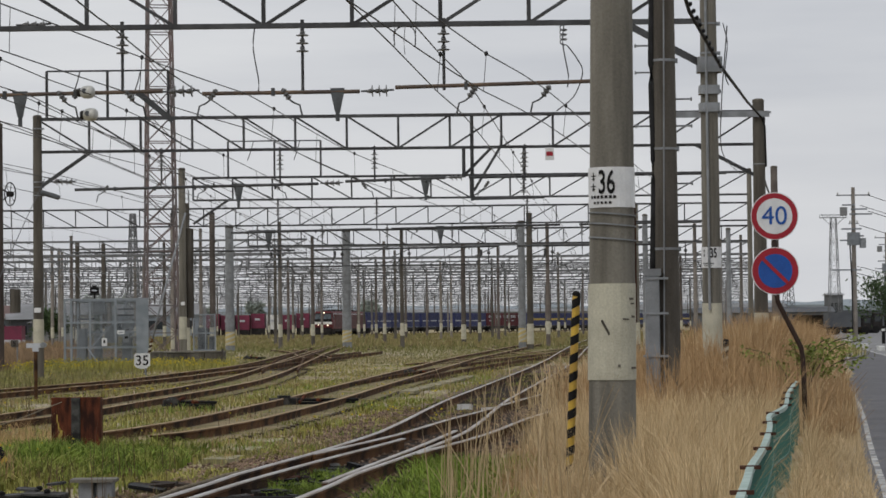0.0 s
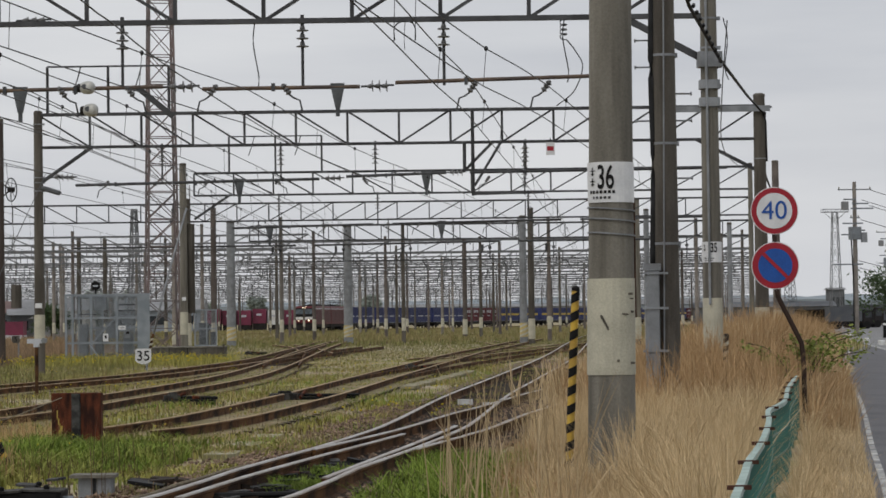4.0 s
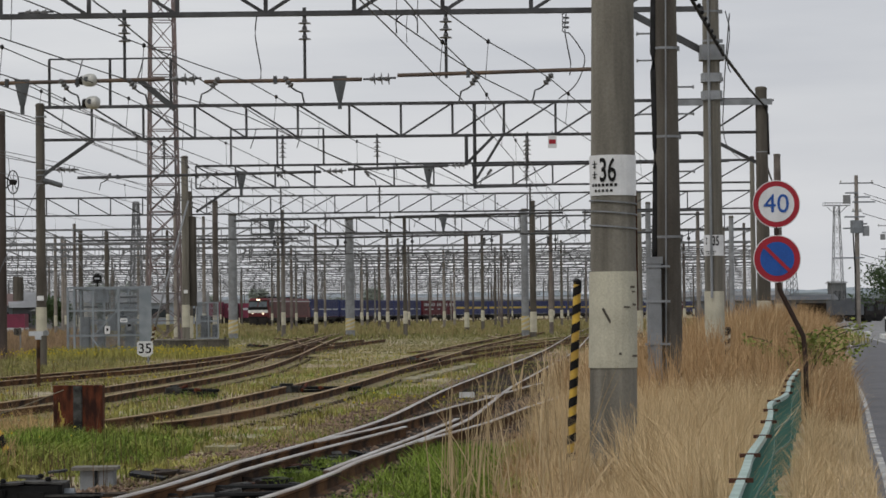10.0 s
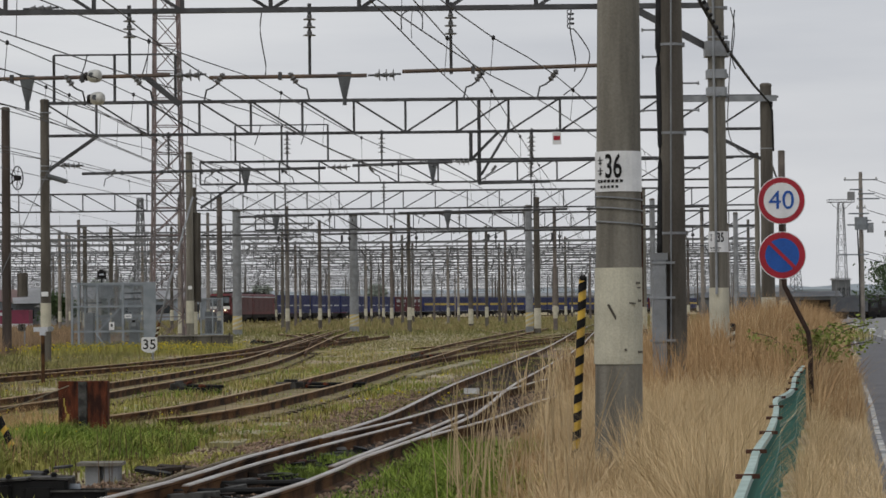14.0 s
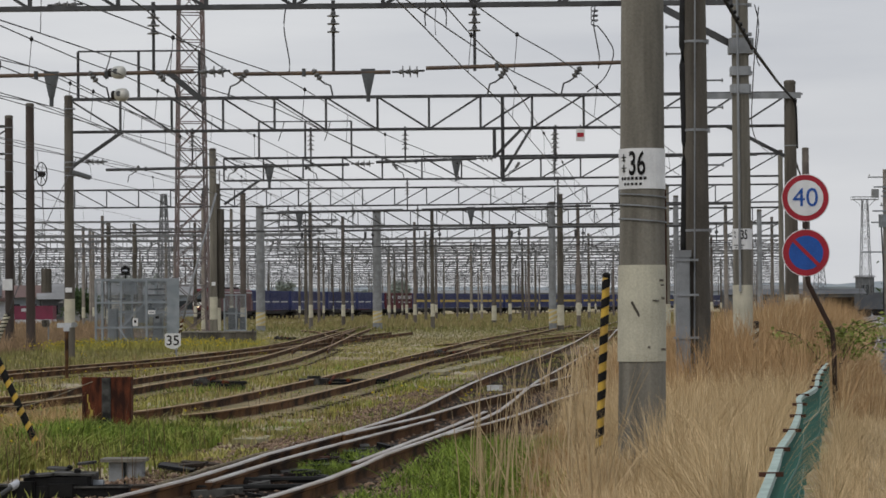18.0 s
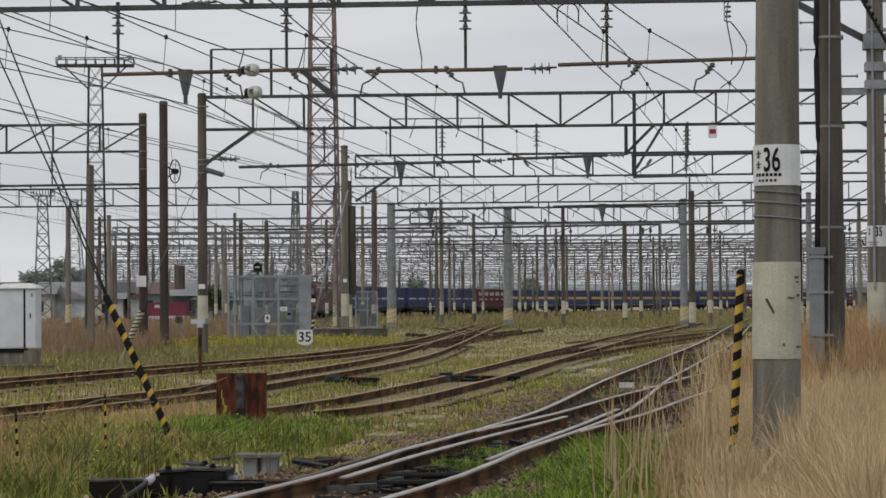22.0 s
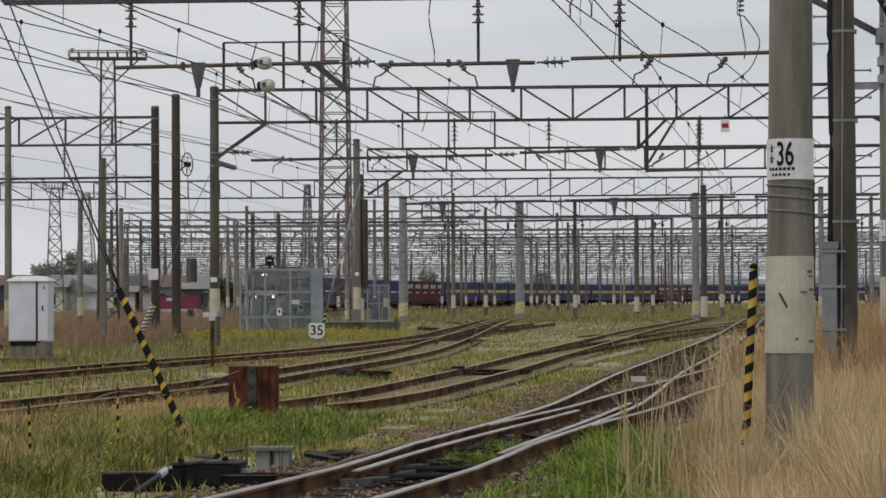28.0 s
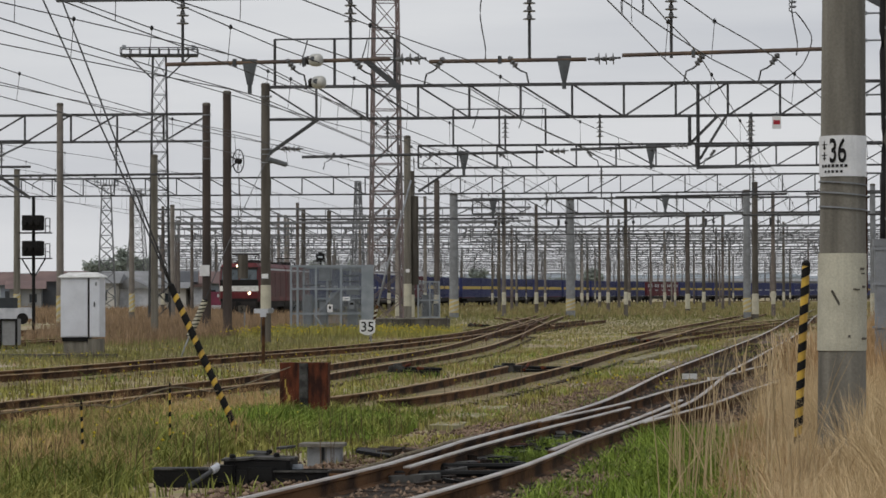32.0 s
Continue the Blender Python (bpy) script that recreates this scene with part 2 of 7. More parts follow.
M_clover = blade_material("broad_weed", (0.12, 0.125, 0.025), (0.42, 0.39, 0.12), 0.4)
M_rank = blade_material("rank_green", (0.06, 0.08, 0.016), (0.3, 0.32, 0.08), 0.4)
# leaves of the farthest trees, with aerial haze put into their colour
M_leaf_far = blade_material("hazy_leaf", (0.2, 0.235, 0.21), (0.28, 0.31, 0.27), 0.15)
M_rope = node_material("old_rope", (0.24, 0.2, 0.12), 0.9, 0, (0.15, 0.12, 0.08), 9.0, 0.2, 90)
M_lid = node_material("worn_lid", (0.09, 0.088, 0.082), 0.7, 0.0, (0.02, 0.019, 0.018), 7.0, 0.2, 50)
M_far_grass = blade_material("far_grass", (0.11, 0.115, 0.04), (0.27, 0.255, 0.105), 0.35)
M_flower = blade_material("yellow_flower", (0.42, 0.33, 0.02), (0.6, 0.48, 0.03), 0.1)
M_weed = blade_material("brown_weed", (0.07, 0.045, 0.03), (0.13, 0.085, 0.05), 0.2)
M_leaf = blade_material("bush_leaf", (0.12, 0.16, 0.03), (0.29, 0.34, 0.09), 0.25)
M_leaf_dark = blade_material("tree_leaf", (0.035, 0.06, 0.028), (0.075, 0.11, 0.045), 0.3)
M_bark = node_material("bark", (0.1, 0.075, 0.055), 0.9, 0, (0.05, 0.04, 0.03), 6.0, 0.5, 40)
# blue-grey of the air in front of the hills, painted as their colour
M_hill = node_material("hazed_hill", (0.27, 0.31, 0.34), 0.95, 0, (0.22, 0.26, 0.285), 0.02, 0.0, 1)
M_cab_white = node_material("cabinet_white", (0.6, 0.63, 0.69), 0.5, 0.0, (0.54, 0.565, 0.62), 2.0, 0.02, 60)
M_grey_dark = node_material("dark_machine", (0.009, 0.009, 0.009), 0.6, 0.0, (0.004, 0.004, 0.004), 5.0, 0.2, 50)
M_grey_mid = node_material("grey_paint", (0.2, 0.22, 0.24), 0.6, 0.1, (0.15, 0.165, 0.18), 3.0, 0.1, 50)
M_bracket = node_material("bracket_grey", (0.11, 0.118, 0.125), 0.6, 0.1, (0.075, 0.08, 0.085), 3.0, 0.1, 50)
M_cage = node_material("cage_blue_grey", (0.27, 0.3, 0.33), 0.6, 0.15, (0.2, 0.23, 0.255), 2.0, 0.05, 50)
M_red = node_material("container_red", (0.125, 0.025, 0.035), 0.6, 0, (0.085, 0.02, 0.028), 0.8, 0.05, 30, each=0.12)
M_maroon = node_material("container_maroon", (0.17, 0.02, 0.055), 0.6, 0, (0.12, 0.016, 0.042), 0.8, 0.05, 30, each=0.15)
M_blue = node_material("container_blue", (0.045, 0.055, 0.15), 0.55, 0, (0.035, 0.043, 0.115), 0.8, 0.05, 30, each=0.12)
M_mark_white = node_material("faded_white", (0.5, 0.52, 0.56), 0.6, 0, (0.38, 0.4, 0.44), 2.0, 0.0, 30)
M_mark_yellow = node_material("faded_yellow", (0.5, 0.36, 0.06), 0.6, 0, (0.4, 0.29, 0.05), 2.0, 0.0, 30)
M_pale_yellow = node_material("pale_yellow", (0.5, 0.39, 0.13), 0.7, 0, (0.42, 0.34, 0.16), 2.0, 0.0, 30)
M_wagon = node_material("wagon_underframe", (0.03, 0.027, 0.026), 0.8, 0, (0.018, 0.016, 0.016), 1.0, 0.1, 30)
M_loco_red = node_material("loco_red", (0.12, 0.02, 0.023), 0.5, 0, (0.08, 0.016, 0.019), 1.0, 0.05, 30)
M_loco_panel = node_material("loco_panel", (0.105, 0.045, 0.05), 0.6, 0, (0.08, 0.036, 0.038), 1.5, 0.1, 30)
M_glass = node_material("dark_glass", (0.03, 0.035, 0.04), 0.12, 0, (0.02, 0.025, 0.03), 2.0, 0.0, 30)
# windscreen: the sky's reflection is helped along by a lighter blue-grey base
M_glass_sky = node_material("sky_tinted_glass", (0.09, 0.11, 0.125), 0.12, 0, (0.06, 0.075, 0.085), 2.0, 0.0, 30)
M_lamp_on = glow_material("headlight", (1.0, 0.82, 0.55), 3.0)
M_roof_grey = node_material("roof_grey", (0.25, 0.255, 0.265), 0.8, 0, (0.19, 0.195, 0.2), 0.4, 0.0, 10)
M_roof_brown = node_material("roof_brown", (0.19, 0.125, 0.115), 0.8, 0, (0.14, 0.095, 0.09), 0.4, 0.0, 10)
M_wall_pale = node_material("pale_wall", (0.52, 0.51, 0.47), 0.8, 0, (0.33, 0.32, 0.3), 0.3, 0.0, 10)
M_wall_grey = node_material("grey_wall", (0.25, 0.255, 0.26), 0.8, 0, (0.19, 0.195, 0.2), 0.3, 0.0, 10)
M_far_dark = node_material("far_dark_wall", (0.13, 0.138, 0.148), 0.85, 0, (0.09, 0.095, 0.105), 0.3, 0.0, 10)
M_wall_blue = node_material("bluish_wall", (0.26, 0.295, 0.34), 0.8, 0, (0.2, 0.23, 0.265), 0.3, 0.0, 10)


# ---- mesh building ----
class Shape:
    """Collects simple solids into one mesh."""

    def __init__(self):
        self.v, self.f = [], []

    def add(self, verts, faces):
        k = len(self.v)
        self.v += [tuple(p) for p in verts]
        self.f += [tuple(i + k for i in f) for f in faces]
        return self

    def box(self, x0, y0, z0, x1, y1, z1, m=None, bevel=0.0):
        """A block; bevel cuts the upright edges."""
        if bevel:
            b = bevel
            ring = [(x0 + b, y0), (x1 - b, y0), (x1, y0 + b), (x1, y1 - b), (x1 - b, y1), (x0 + b, y1), (x0, y1 - b), (x0, y0 + b)]
        else:
            ring = [(x0, y0), (x1, y0), (x1, y1), (x0, y1)]
        n = len(ring)
        v = [(x, y, z0) for x, y in ring] + [(x, y, z1) for x, y in ring]
        f = [tuple(range(n))[::-1], tuple(range(n, 2 * n))] + [(i, (i + 1) % n, n + (i + 1) % n, n + i) for i in range(n)]
        if m is not None:
            v = [m @ Vector(p) for p in v]
        return self.add(v, f)

    def tube(self, a, b, r0, r1=None, n=8, caps=True):
        a, b = Vector(a), Vector(b)
        r1 = r0 if r1 is None else r1
        d = (b - a).normalized()
        s = d.orthogonal().normalized() if abs(d.z) < 0.999 else Vector((1, 0, 0))
        w = d.cross(s)
        ring = [(s * math.cos(2 * math.pi * i / n) + w * math.sin(2 * math.pi * i / n)) for i in range(n)]
        v = [a + q * r0 for q in ring] + [b + q * r1 for q in ring]
        f = [(i, (i + 1) % n, n + (i + 1) % n, n + i) for i in range(n)]
        if caps:
            f += [tuple(range(n))[::-1], tuple(range(n, 2 * n))]
        return self.add(v, f)

    def bar(self, a, b, w, h=None):
        """A square bar from a to b."""
        return self.tube(a, b, w * 0.707, None, 4) if h is None else self.flat(a, b, w, h)

    def flat(self, a, b, w, h):
        """A bar w wide sideways and h high."""
        a, b = Vector(a), Vector(b)
        d = (b - a).normalized()
        s = d.cross(Vector((0, 0, 1)))
        s = s.normalized() if s.length > 1e-4 else Vector((1, 0, 0))
        u = s.cross(d)
        q = [s * (w / 2) * i + u * (h / 2) * j for i, j in ((-1, -1), (1, -1), (1, 1), (-1, 1))]
        return self.add([a + p for p in q] + [b + p for p in q], [(3, 2, 1, 0), (4, 5, 6, 7), (0, 1, 5, 4), (1, 2, 6, 5), (2, 3, 7, 6), (3, 0, 4, 7)])

    def path(self, pts, r, n=5):
        """A round wire through the points."""
        pts = [Vector(p) for p in pts]
        rings = []
        for i, p in enumerate(pts):
            d = (pts[min(i + 1, len(pts) - 1)] - pts[max(i - 1, 0)]).normalized()
            s = d.cross(Vector((0, 0, 1)))
            s = s.normalized() if s.length > 1e-3 else Vector((1, 0, 0))
            w = d.cross(s)
            rings += [p + (s * math.cos(2 * math.pi * k / n) + w * math.sin(2 * math.pi * k / n)) * r for k in range(n)]
        f = [(i * n + k, i * n + (k + 1) % n, (i + 1) * n + (k + 1) % n, (i + 1) * n + k) for i in range(len(pts) - 1) for k in range(n)]
        f += [tuple(range(n))[::-1], tuple(range(len(rings) - n, len(rings)))]
        return self.add(rings, f)

    def lathe(self, profile, n=14, at=(0, 0, 0), axis=None):
        """Turned about z (or about axis); profile: (radius, height) upwards."""
        m = Matrix.Translation(at) @ (Vector(axis).to_track_quat("Z", "Y").to_matrix().to_4x4() if axis else Matrix())
        v = [m @ Vector((r * math.cos(2 * math.pi * k / n), r * math.sin(2 * math.pi * k / n), z)) for r, z in profile for k in range(n)]
        f = [(i * n + k, i * n + (k + 1) % n, (i + 1) * n + (k + 1) % n, (i + 1) * n + k) for i in range(len(profile) - 1) for k in range(n)]
        f += [tuple(range(n))[::-1], tuple(range(len(v) - n, len(v)))]
        return self.add(v, f)

    def sweep(self, pts, section, closed=True):
        """A section of (sideways, up) points drawn along a line on the plan."""
        k, rings = len(section), []
        pts = [Vector(p) for p in pts]
        for i, p in enumerate(pts):
            d = pts[min(i + 1, len(pts) - 1)] - pts[max(i - 1, 0)]
            s = Vector((d.y, -d.x, 0)).normalized()
            rings += [p + s * a + Vector((0, 0, b)) for a, b in section]
        m = k if closed else k - 1
        f = [(i * k + j, (i + 1) * k + j, (i + 1) * k + (j + 1) % k, i * k + (j + 1) % k) for i in range(len(pts) - 1) for j in range(m)]
        if closed:
            f += [tuple(range(k)), tuple(range(len(rings) - k, len(rings)))[::-1]]
        return self.add(rings, f)

    def mesh(self, name, material, smooth=False):
        me = bpy.data.meshes.new(name)
        me.from_pydata(self.v, [], self.f)
        me.materials.append(material)
        if smooth:
            me.polygons.foreach_set("use_smooth", [True] * len(me.polygons))
        me.update()
        return me


def part(name, shape, material, parent=None, label="", smooth=False, m=None):
    """One mesh object under a thing or a part; shape may be a ready mesh."""
    ob = new(name, shape if isinstance(shape, bpy.types.Mesh) else shape.mesh(name, material, smooth))
    if parent is not None:
        ob.parent = parent
    if m is not None:
        ob.matrix_basis = m
    if label:
        ob["label"] = label
    return ob


def thing(name, m, label, category, group="", kind=""):
    """An Empty at a thing's base, for its parts."""
    ob = new(name)
    ob.matrix_basis = m
    ob.empty_display_size = 0.2
    return tagged(ob, label, category, group, kind)


def spline(pts, step):
    """A smooth line through plan points (x, y), as points about step metres apart."""
    p = [Vector((*q, 0)) if len(q) == 2 else Vector(q) for q in pts]
    p = [2 * p[0] - p[1]] + p + [2 * p[-1] - p[-2]]
    out = []
    for a, b, c, d in zip(p, p[1:], p[2:], p[3:]):
        n = max(1, round((c - b).length / step))
        for i in range(n):
            t = i / n
            out.append(0.5 * (2 * b + (c - a) * t + (2 * a - 5 * b + 4 * c - d) * t * t + (3 * b - a - 3 * c + d) * t ** 3))
    return out + [p[-2]]


def text_mesh(body, size, name="figures", depth=0.002, bold=0.0):
    """Built-in letters as a mesh, standing upright and facing -y, centred."""
    cu = bpy.data.curves.new(name, "FONT")
    cu.body, cu.size, cu.align_x, cu.align_y, cu.extrude, cu.offset = body, size, "CENTER", "CENTER", depth, bold
    ob = bpy.data.objects.new(name, cu)
    scene.collection.objects.link(ob)
    me = bpy.data.meshes.new_from_object(ob.evaluated_get(bpy.context.evaluated_depsgraph_get()))
    bpy.data.objects.remove(ob)
    bpy.data.curves.remove(cu)
    me.transform(pose(0, 0, 0, 90))
    return me


# ---- ground, road and verge ----
def bank(x, y):
    """Height of the low earth bank between the sidings and the road; takes numbers or arrays."""
    ridge = 3.3 + 0.178 * (y - 36)
    along = np.clip((y - 34) / 17, 0, 1) * np.clip((86 - y) / 16, 0, 1)
    return 0.55 * along * np.exp(-((x - ridge) / 1.15) ** 2)


def ground_sheet():
    """One sheet to the horizon, finer near the camera, with a gentle unevenness."""
    s = Shape()
    xs = [-3000, -900, -300, -120, -60] + [i * 1.5 for i in range(-28, 2)] + [2 + i * 0.75 for i in range(16)] + [14.5, 16, 18, 21, 25, 30, 36, 42] + [60, 120, 300, 900, 3000]
    ys = [-200, -40, 0, 6] + [8 + i * 1.5 for i in range(48)] + [90, 105, 125, 150, 200, 300, 500, 900, 1800, 4500]
    v = [(x, y, -0.03 + (0.05 * noise.noise((x * 0.35, y * 0.35, 3)) - 0.02 if abs(x) < 45 and 5 < y < 90 and x < 3.4 + 0.14 * max(y - 20, 0) - 2.5 else 0.0) - (0.03 if y > 300 else 0) + float(bank(x, y))) for y in ys for x in xs]
    n = len(xs)
    f = [(j * n + i, j * n + i + 1, (j + 1) * n + i + 1, (j + 1) * n + i) for j in range(len(ys) - 1) for i in range(n - 1)]
    s.add(v, f)
    return tagged(part("ground", s, M_ground, smooth=True), "patchy yard soil with thin grass and gravel", "ground", kind="structure")


ground_sheet()
ROAD_EDGE = [(-4.2, -60), (-1.6, -25), (0.9, 2), (2.2, 12), (3.79, 22.3), (4.8, 29.0), (7.13, 44.1), (11.3, 72.6), (15.5, 98), (17.9, 112), (21.5, 122), (29, 135), (48, 155), (90, 180)]


def road():
    """Asphalt beside the yard, curving away to the right; a white edge line on it."""
    line = spline(ROAD_EDGE, 4)
    s = Shape().sweep(line, [(-0.35, -0.02), (-0.35, 0.012), (6.6, 0.03), (6.6, -0.02)])
    ob = tagged(part("road", s, M_asphalt), "grey asphalt road with worn edge line", "road", kind="structure")
    paint = Shape().sweep([p for p in line if p.y < 200], [(0.02, 0.012), (0.02, 0.0185), (0.085, 0.019), (0.085, 0.012)])
    tagged(part("road_marking", paint, M_roadpaint), "worn white edge line on the asphalt", "road marking", kind="structure")


road()

# ---- tracks ----
GAUGE = 1.12
RAIL = [(-0.065, -0.15), (0.065, -0.15), (0.065, -0.135), (0.012, -0.12), (0.012, -0.045), (0.03, -0.035), (0.03, -0.012), (-0.03, -0.012), (-0.03, -0.035), (-0.012, -0.045), (-0.012, -0.12), (-0.065, -0.135)]
HEAD = [(-0.03, -0.012), (0.03, -0.012), (0.026, 0.0), (-0.026, 0.0)]


def offset_line(line, side):
    out = []
    for i, p in enumerate(line):
        d = line[min(i + 1, len(line) - 1)] - line[max(i - 1, 0)]
        out.append(p + Vector((d.y, -d.x, 0)).normalized() * side)
    return out


def track(label, left_rail, top, head, sleepers=True, first=0.0, last=999.0, gauge=GAUGE, both=True):
    """Rails from the plan line of the left rail; sleepers under the nearer stretch."""
    ob = thing("railway_track", Matrix(), label, "railway track", kind="structure")
    line = spline(left_rail, 1.6)
    for side in ((0, gauge) if both else (0,)):
        rail = [p + Vector((0, 0, top)) for p in (offset_line(line, side) if side else line)]
        r = part("rail", Shape().sweep(rail, RAIL), M_rail_side, ob)
        part("rail_head", Shape().sweep(rail, HEAD), head, r, "worn running surface")
    if sleepers:
        mid = offset_line(spline(left_rail, 0.62), gauge / 2)
        s = Shape().box(-1.02, -0.1, -0.12, 1.02, 0.1, 0.0, bevel=0.015)
        me = s.mesh("sleeper", M_sleeper)
        for a, b in zip(mid, mid[1:]):
            if first < a.y < last:
                d = b - a
                part("sleeper", me, None, ob, m=Matrix.Translation((a.x, a.y, top - 0.135)) @ Matrix.Rotation(math.atan2(d.y, d.x) - math.pi / 2, 4, "Z"))
    return ob


RAIL_A = [(-4.41, 9.1), (-3.26, 14.85), (-2.28, 20.4), (-1.94, 23.66), (-1.45, 27.2), (-0.96, 31.41), (-0.68, 34.86), (0.03, 46.07), (1.1, 59.57), (3.54, 91.56), (7.76, 155.15), (12.93, 225.07)]
RAIL_A2 = [(-1.41, 27.2), (-1.19, 28.45), (-0.61, 31.7), (0.1, 37.06), (0.56, 39.94), (1.75, 48.37), (3.26, 56.89), (6.13, 71.83), (10.54, 90.99), (17.24, 116.85)]
RAIL_D = [(-4.79, 32.95), (-4.53, 33.62), (-3.98, 36.87), (-3.48, 42.62), (-2.96, 49.9), (-2.29, 61.87), (-1.19, 80.35), (0.33, 105.35), (2.11, 128.34), (5.75, 177.18)]
RAIL_E = [(-10.73, 21.07), (-9.0, 29.69), (-8.28, 33.9), (-7.18, 41.18), (-6.91, 45.4), (-6.51, 51.72), (-6.13, 58.42), (-5.89, 67.62), (-6.13, 86.01), (-7.09, 129.3), (-8.14, 191.55)]
RAIL_H = [(-16.28, 28.73), (-13.6, 39.27), (-12.07, 45.11), (-10.82, 54.4), (-10.06, 59.38), (-8.81, 67.04), (-8.14, 75.66), (-7.42, 92.9), (-7.66, 117.8), (-8.81, 181.97)]
track("worn near siding with bright rail heads and rusty webs", RAIL_A, 0.14, M_rail_top, True, 16, 75)
track("diverging siding with bright rails half hidden by reeds", RAIL_A2, 0.14, M_rail_top, True, 30, 70)
track("rusty siding ending at an iron stop", RAIL_D, 0.14, M_rail_dull, True, 34, 80)
track("rusty overgrown siding", RAIL_E, 0.14, M_rail_dull, True, 40, 90)
track("main track with brown rails in low grass", RAIL_H, 0.14, M_rail_dull, True, 44, 90)


def loose_rail(name, label, line, top, head):
    """A single rail: a switch blade or a check rail."""
    ob = thing(name, Matrix(), label, "rail", "points rails")
    pts = [p + Vector((0, 0, top)) for p in spline(line, 0.8)]
    part("web", Shape().sweep(pts, RAIL), M_rail_side, ob)
    part("rail_head", Shape().sweep(pts, HEAD), head, ob, "worn running surface")


def beside_a(y, side):
    return float(np.interp(y, [p[1] for p in RAIL_A], [p[0] for p in RAIL_A])) + side, y


loose_rail("switch_blade", "dark switch blade lying against the near rail", [beside_a(20.2, 0.2), beside_a(23, 0.24), beside_a(26, 0.3), beside_a(29, 0.42), beside_a(31, 0.5)], 0.125, M_rail_top)
loose_rail("check_rail", "bright check rail inside the near siding", [beside_a(22.4, 1.01), beside_a(25, 1.0), beside_a(29, 0.96), beside_a(33, 0.97)], 0.13, M_rail_top)
loose_rail("old_rail", "half-buried rusty rail among the weeds", [(-7.4, 20.6), (-6.22, 23.45), (-5.72, 24.6), (-5.3, 26.2)], 0.09, M_rail_side)
track("crossover between the main tracks", [(-7.95, 78), (-7.3, 88), (-6.6, 99), (-5.6, 115), (-4.4, 135)], 0.13, M_rail_side, True, 80, 112)
track("crossover between the main tracks", [(-5.75, 80), (-6.3, 92), (-7.0, 106), (-7.5, 122), (-8.2, 150)], 0.13, M_rail_side, False)
track("siding branching off towards the far yard", [(-2.3, 62), (-1.2, 73), (0.8, 90), (3.8, 112), (8.5, 145)], 0.12, M_rail_side, True, 66, 100)
track("distant rusty siding", [(-30, 93), (-23, 95.5), (-19, 97), (-12, 103)], 0.06, M_rail_dull, False)
track("distant siding behind the weeds", [(-6.19, 154), (-5.08, 168.3), (-2.86, 195.4), (-1.0, 225)], 0.06, M_rail_dull, False)
SIDING_L = [(-21.2, 66), (-20.12, 76.1), (-18.85, 86.3), (-17.96, 95.2), (-16.9, 108), (-15.8, 125)]
SIDING_M = [(-27.5, 88), (-26, 100), (-24.69, 113), (-23.73, 121.4), (-22.47, 133.7), (-20, 160)]
track("brown siding running behind the relay cabinet", SIDING_L, 0.13, M_rail_dull, True, 66, 100)
track("brown siding in rank dry grass", SIDING_M, 0.13, M_rail_dull, False)
track("distant siding among crossings", [(-1.5, 95), (1.8, 112), (6, 140), (13, 190)], 0.06, M_rail_dull, False)
track("crossover between the main tracks", [(-5.9, 110), (-7.3, 126), (-8.81, 143.7), (-10.57, 155.5)], 0.1, M_rail_dull, False)
track("distant crossing track", [(7.5, 100), (5.2, 112), (3.5, 130), (2, 170)], 0.06, M_rail_dull, False)


# ---- poles ----
def pole(x, y, top, r0, r1=None, material=None, label="", band=None, lean=0.0, plate=None, name="concrete_pole", stripes=None):
    """A tapered round pole; band: (low, high) of painted band; stripes: (low, high) in yellow."""
    r1 = r0 - top / 150 if r1 is None else r1
    ob = thing(name, pose(x, y, 0), label or "weathered grey concrete catenary pole", "pole", "catenary poles")
    rad = lambda z: r0 + (r1 - r0) * z / top
    part("shaft", Shape().tube((0, 0, -0.3), (lean, 0, top), rad(0), rad(top), 20), material or M_concrete, ob, smooth=False)
    part("cap", Shape().lathe([(rad(top) * 1.06, top - 0.05), (rad(top) * 1.06, top + 0.02), (rad(top) * 0.7, top + 0.06)], 16, (lean, 0, 0)), M_concrete_dark, ob)
    for key, mat, nm in ((band, M_cream, "painted_band"), (stripes, M_pale_yellow, "warning_band")):
        if key:
            a, b = key
            part(nm, Shape().tube((lean * a / top, 0, a), (lean * b / top, 0, b), rad(a) + 0.006, rad(b) + 0.006, 20), mat, ob)
            if nm == "warning_band":
                w = Shape()
                n = max(3, round((b - a) / 0.28))
                for i in range(n):
                    z = a + (b - a) * (i + 0.3) / n
                    r = rad(z) + 0.009
                    arc = [math.radians(-80 + 20 * k) for k in range(9)]
                    rise = [0.0 + 0.26 * k / 8 for k in range(9)]
                    v = [(r * math.sin(q), -r * math.cos(q), z + up - 0.13) for q, up in zip(arc, rise)] + [(r * math.sin(q), -r * math.cos(q), z + up) for q, up in zip(arc, rise)]
                    w.add(v, [(k, k + 1, 10 + k, 9 + k) for k in range(8)])
                tagged(part("warning_stripe", w, M_cream, ob), kind="stuff")
    return ob


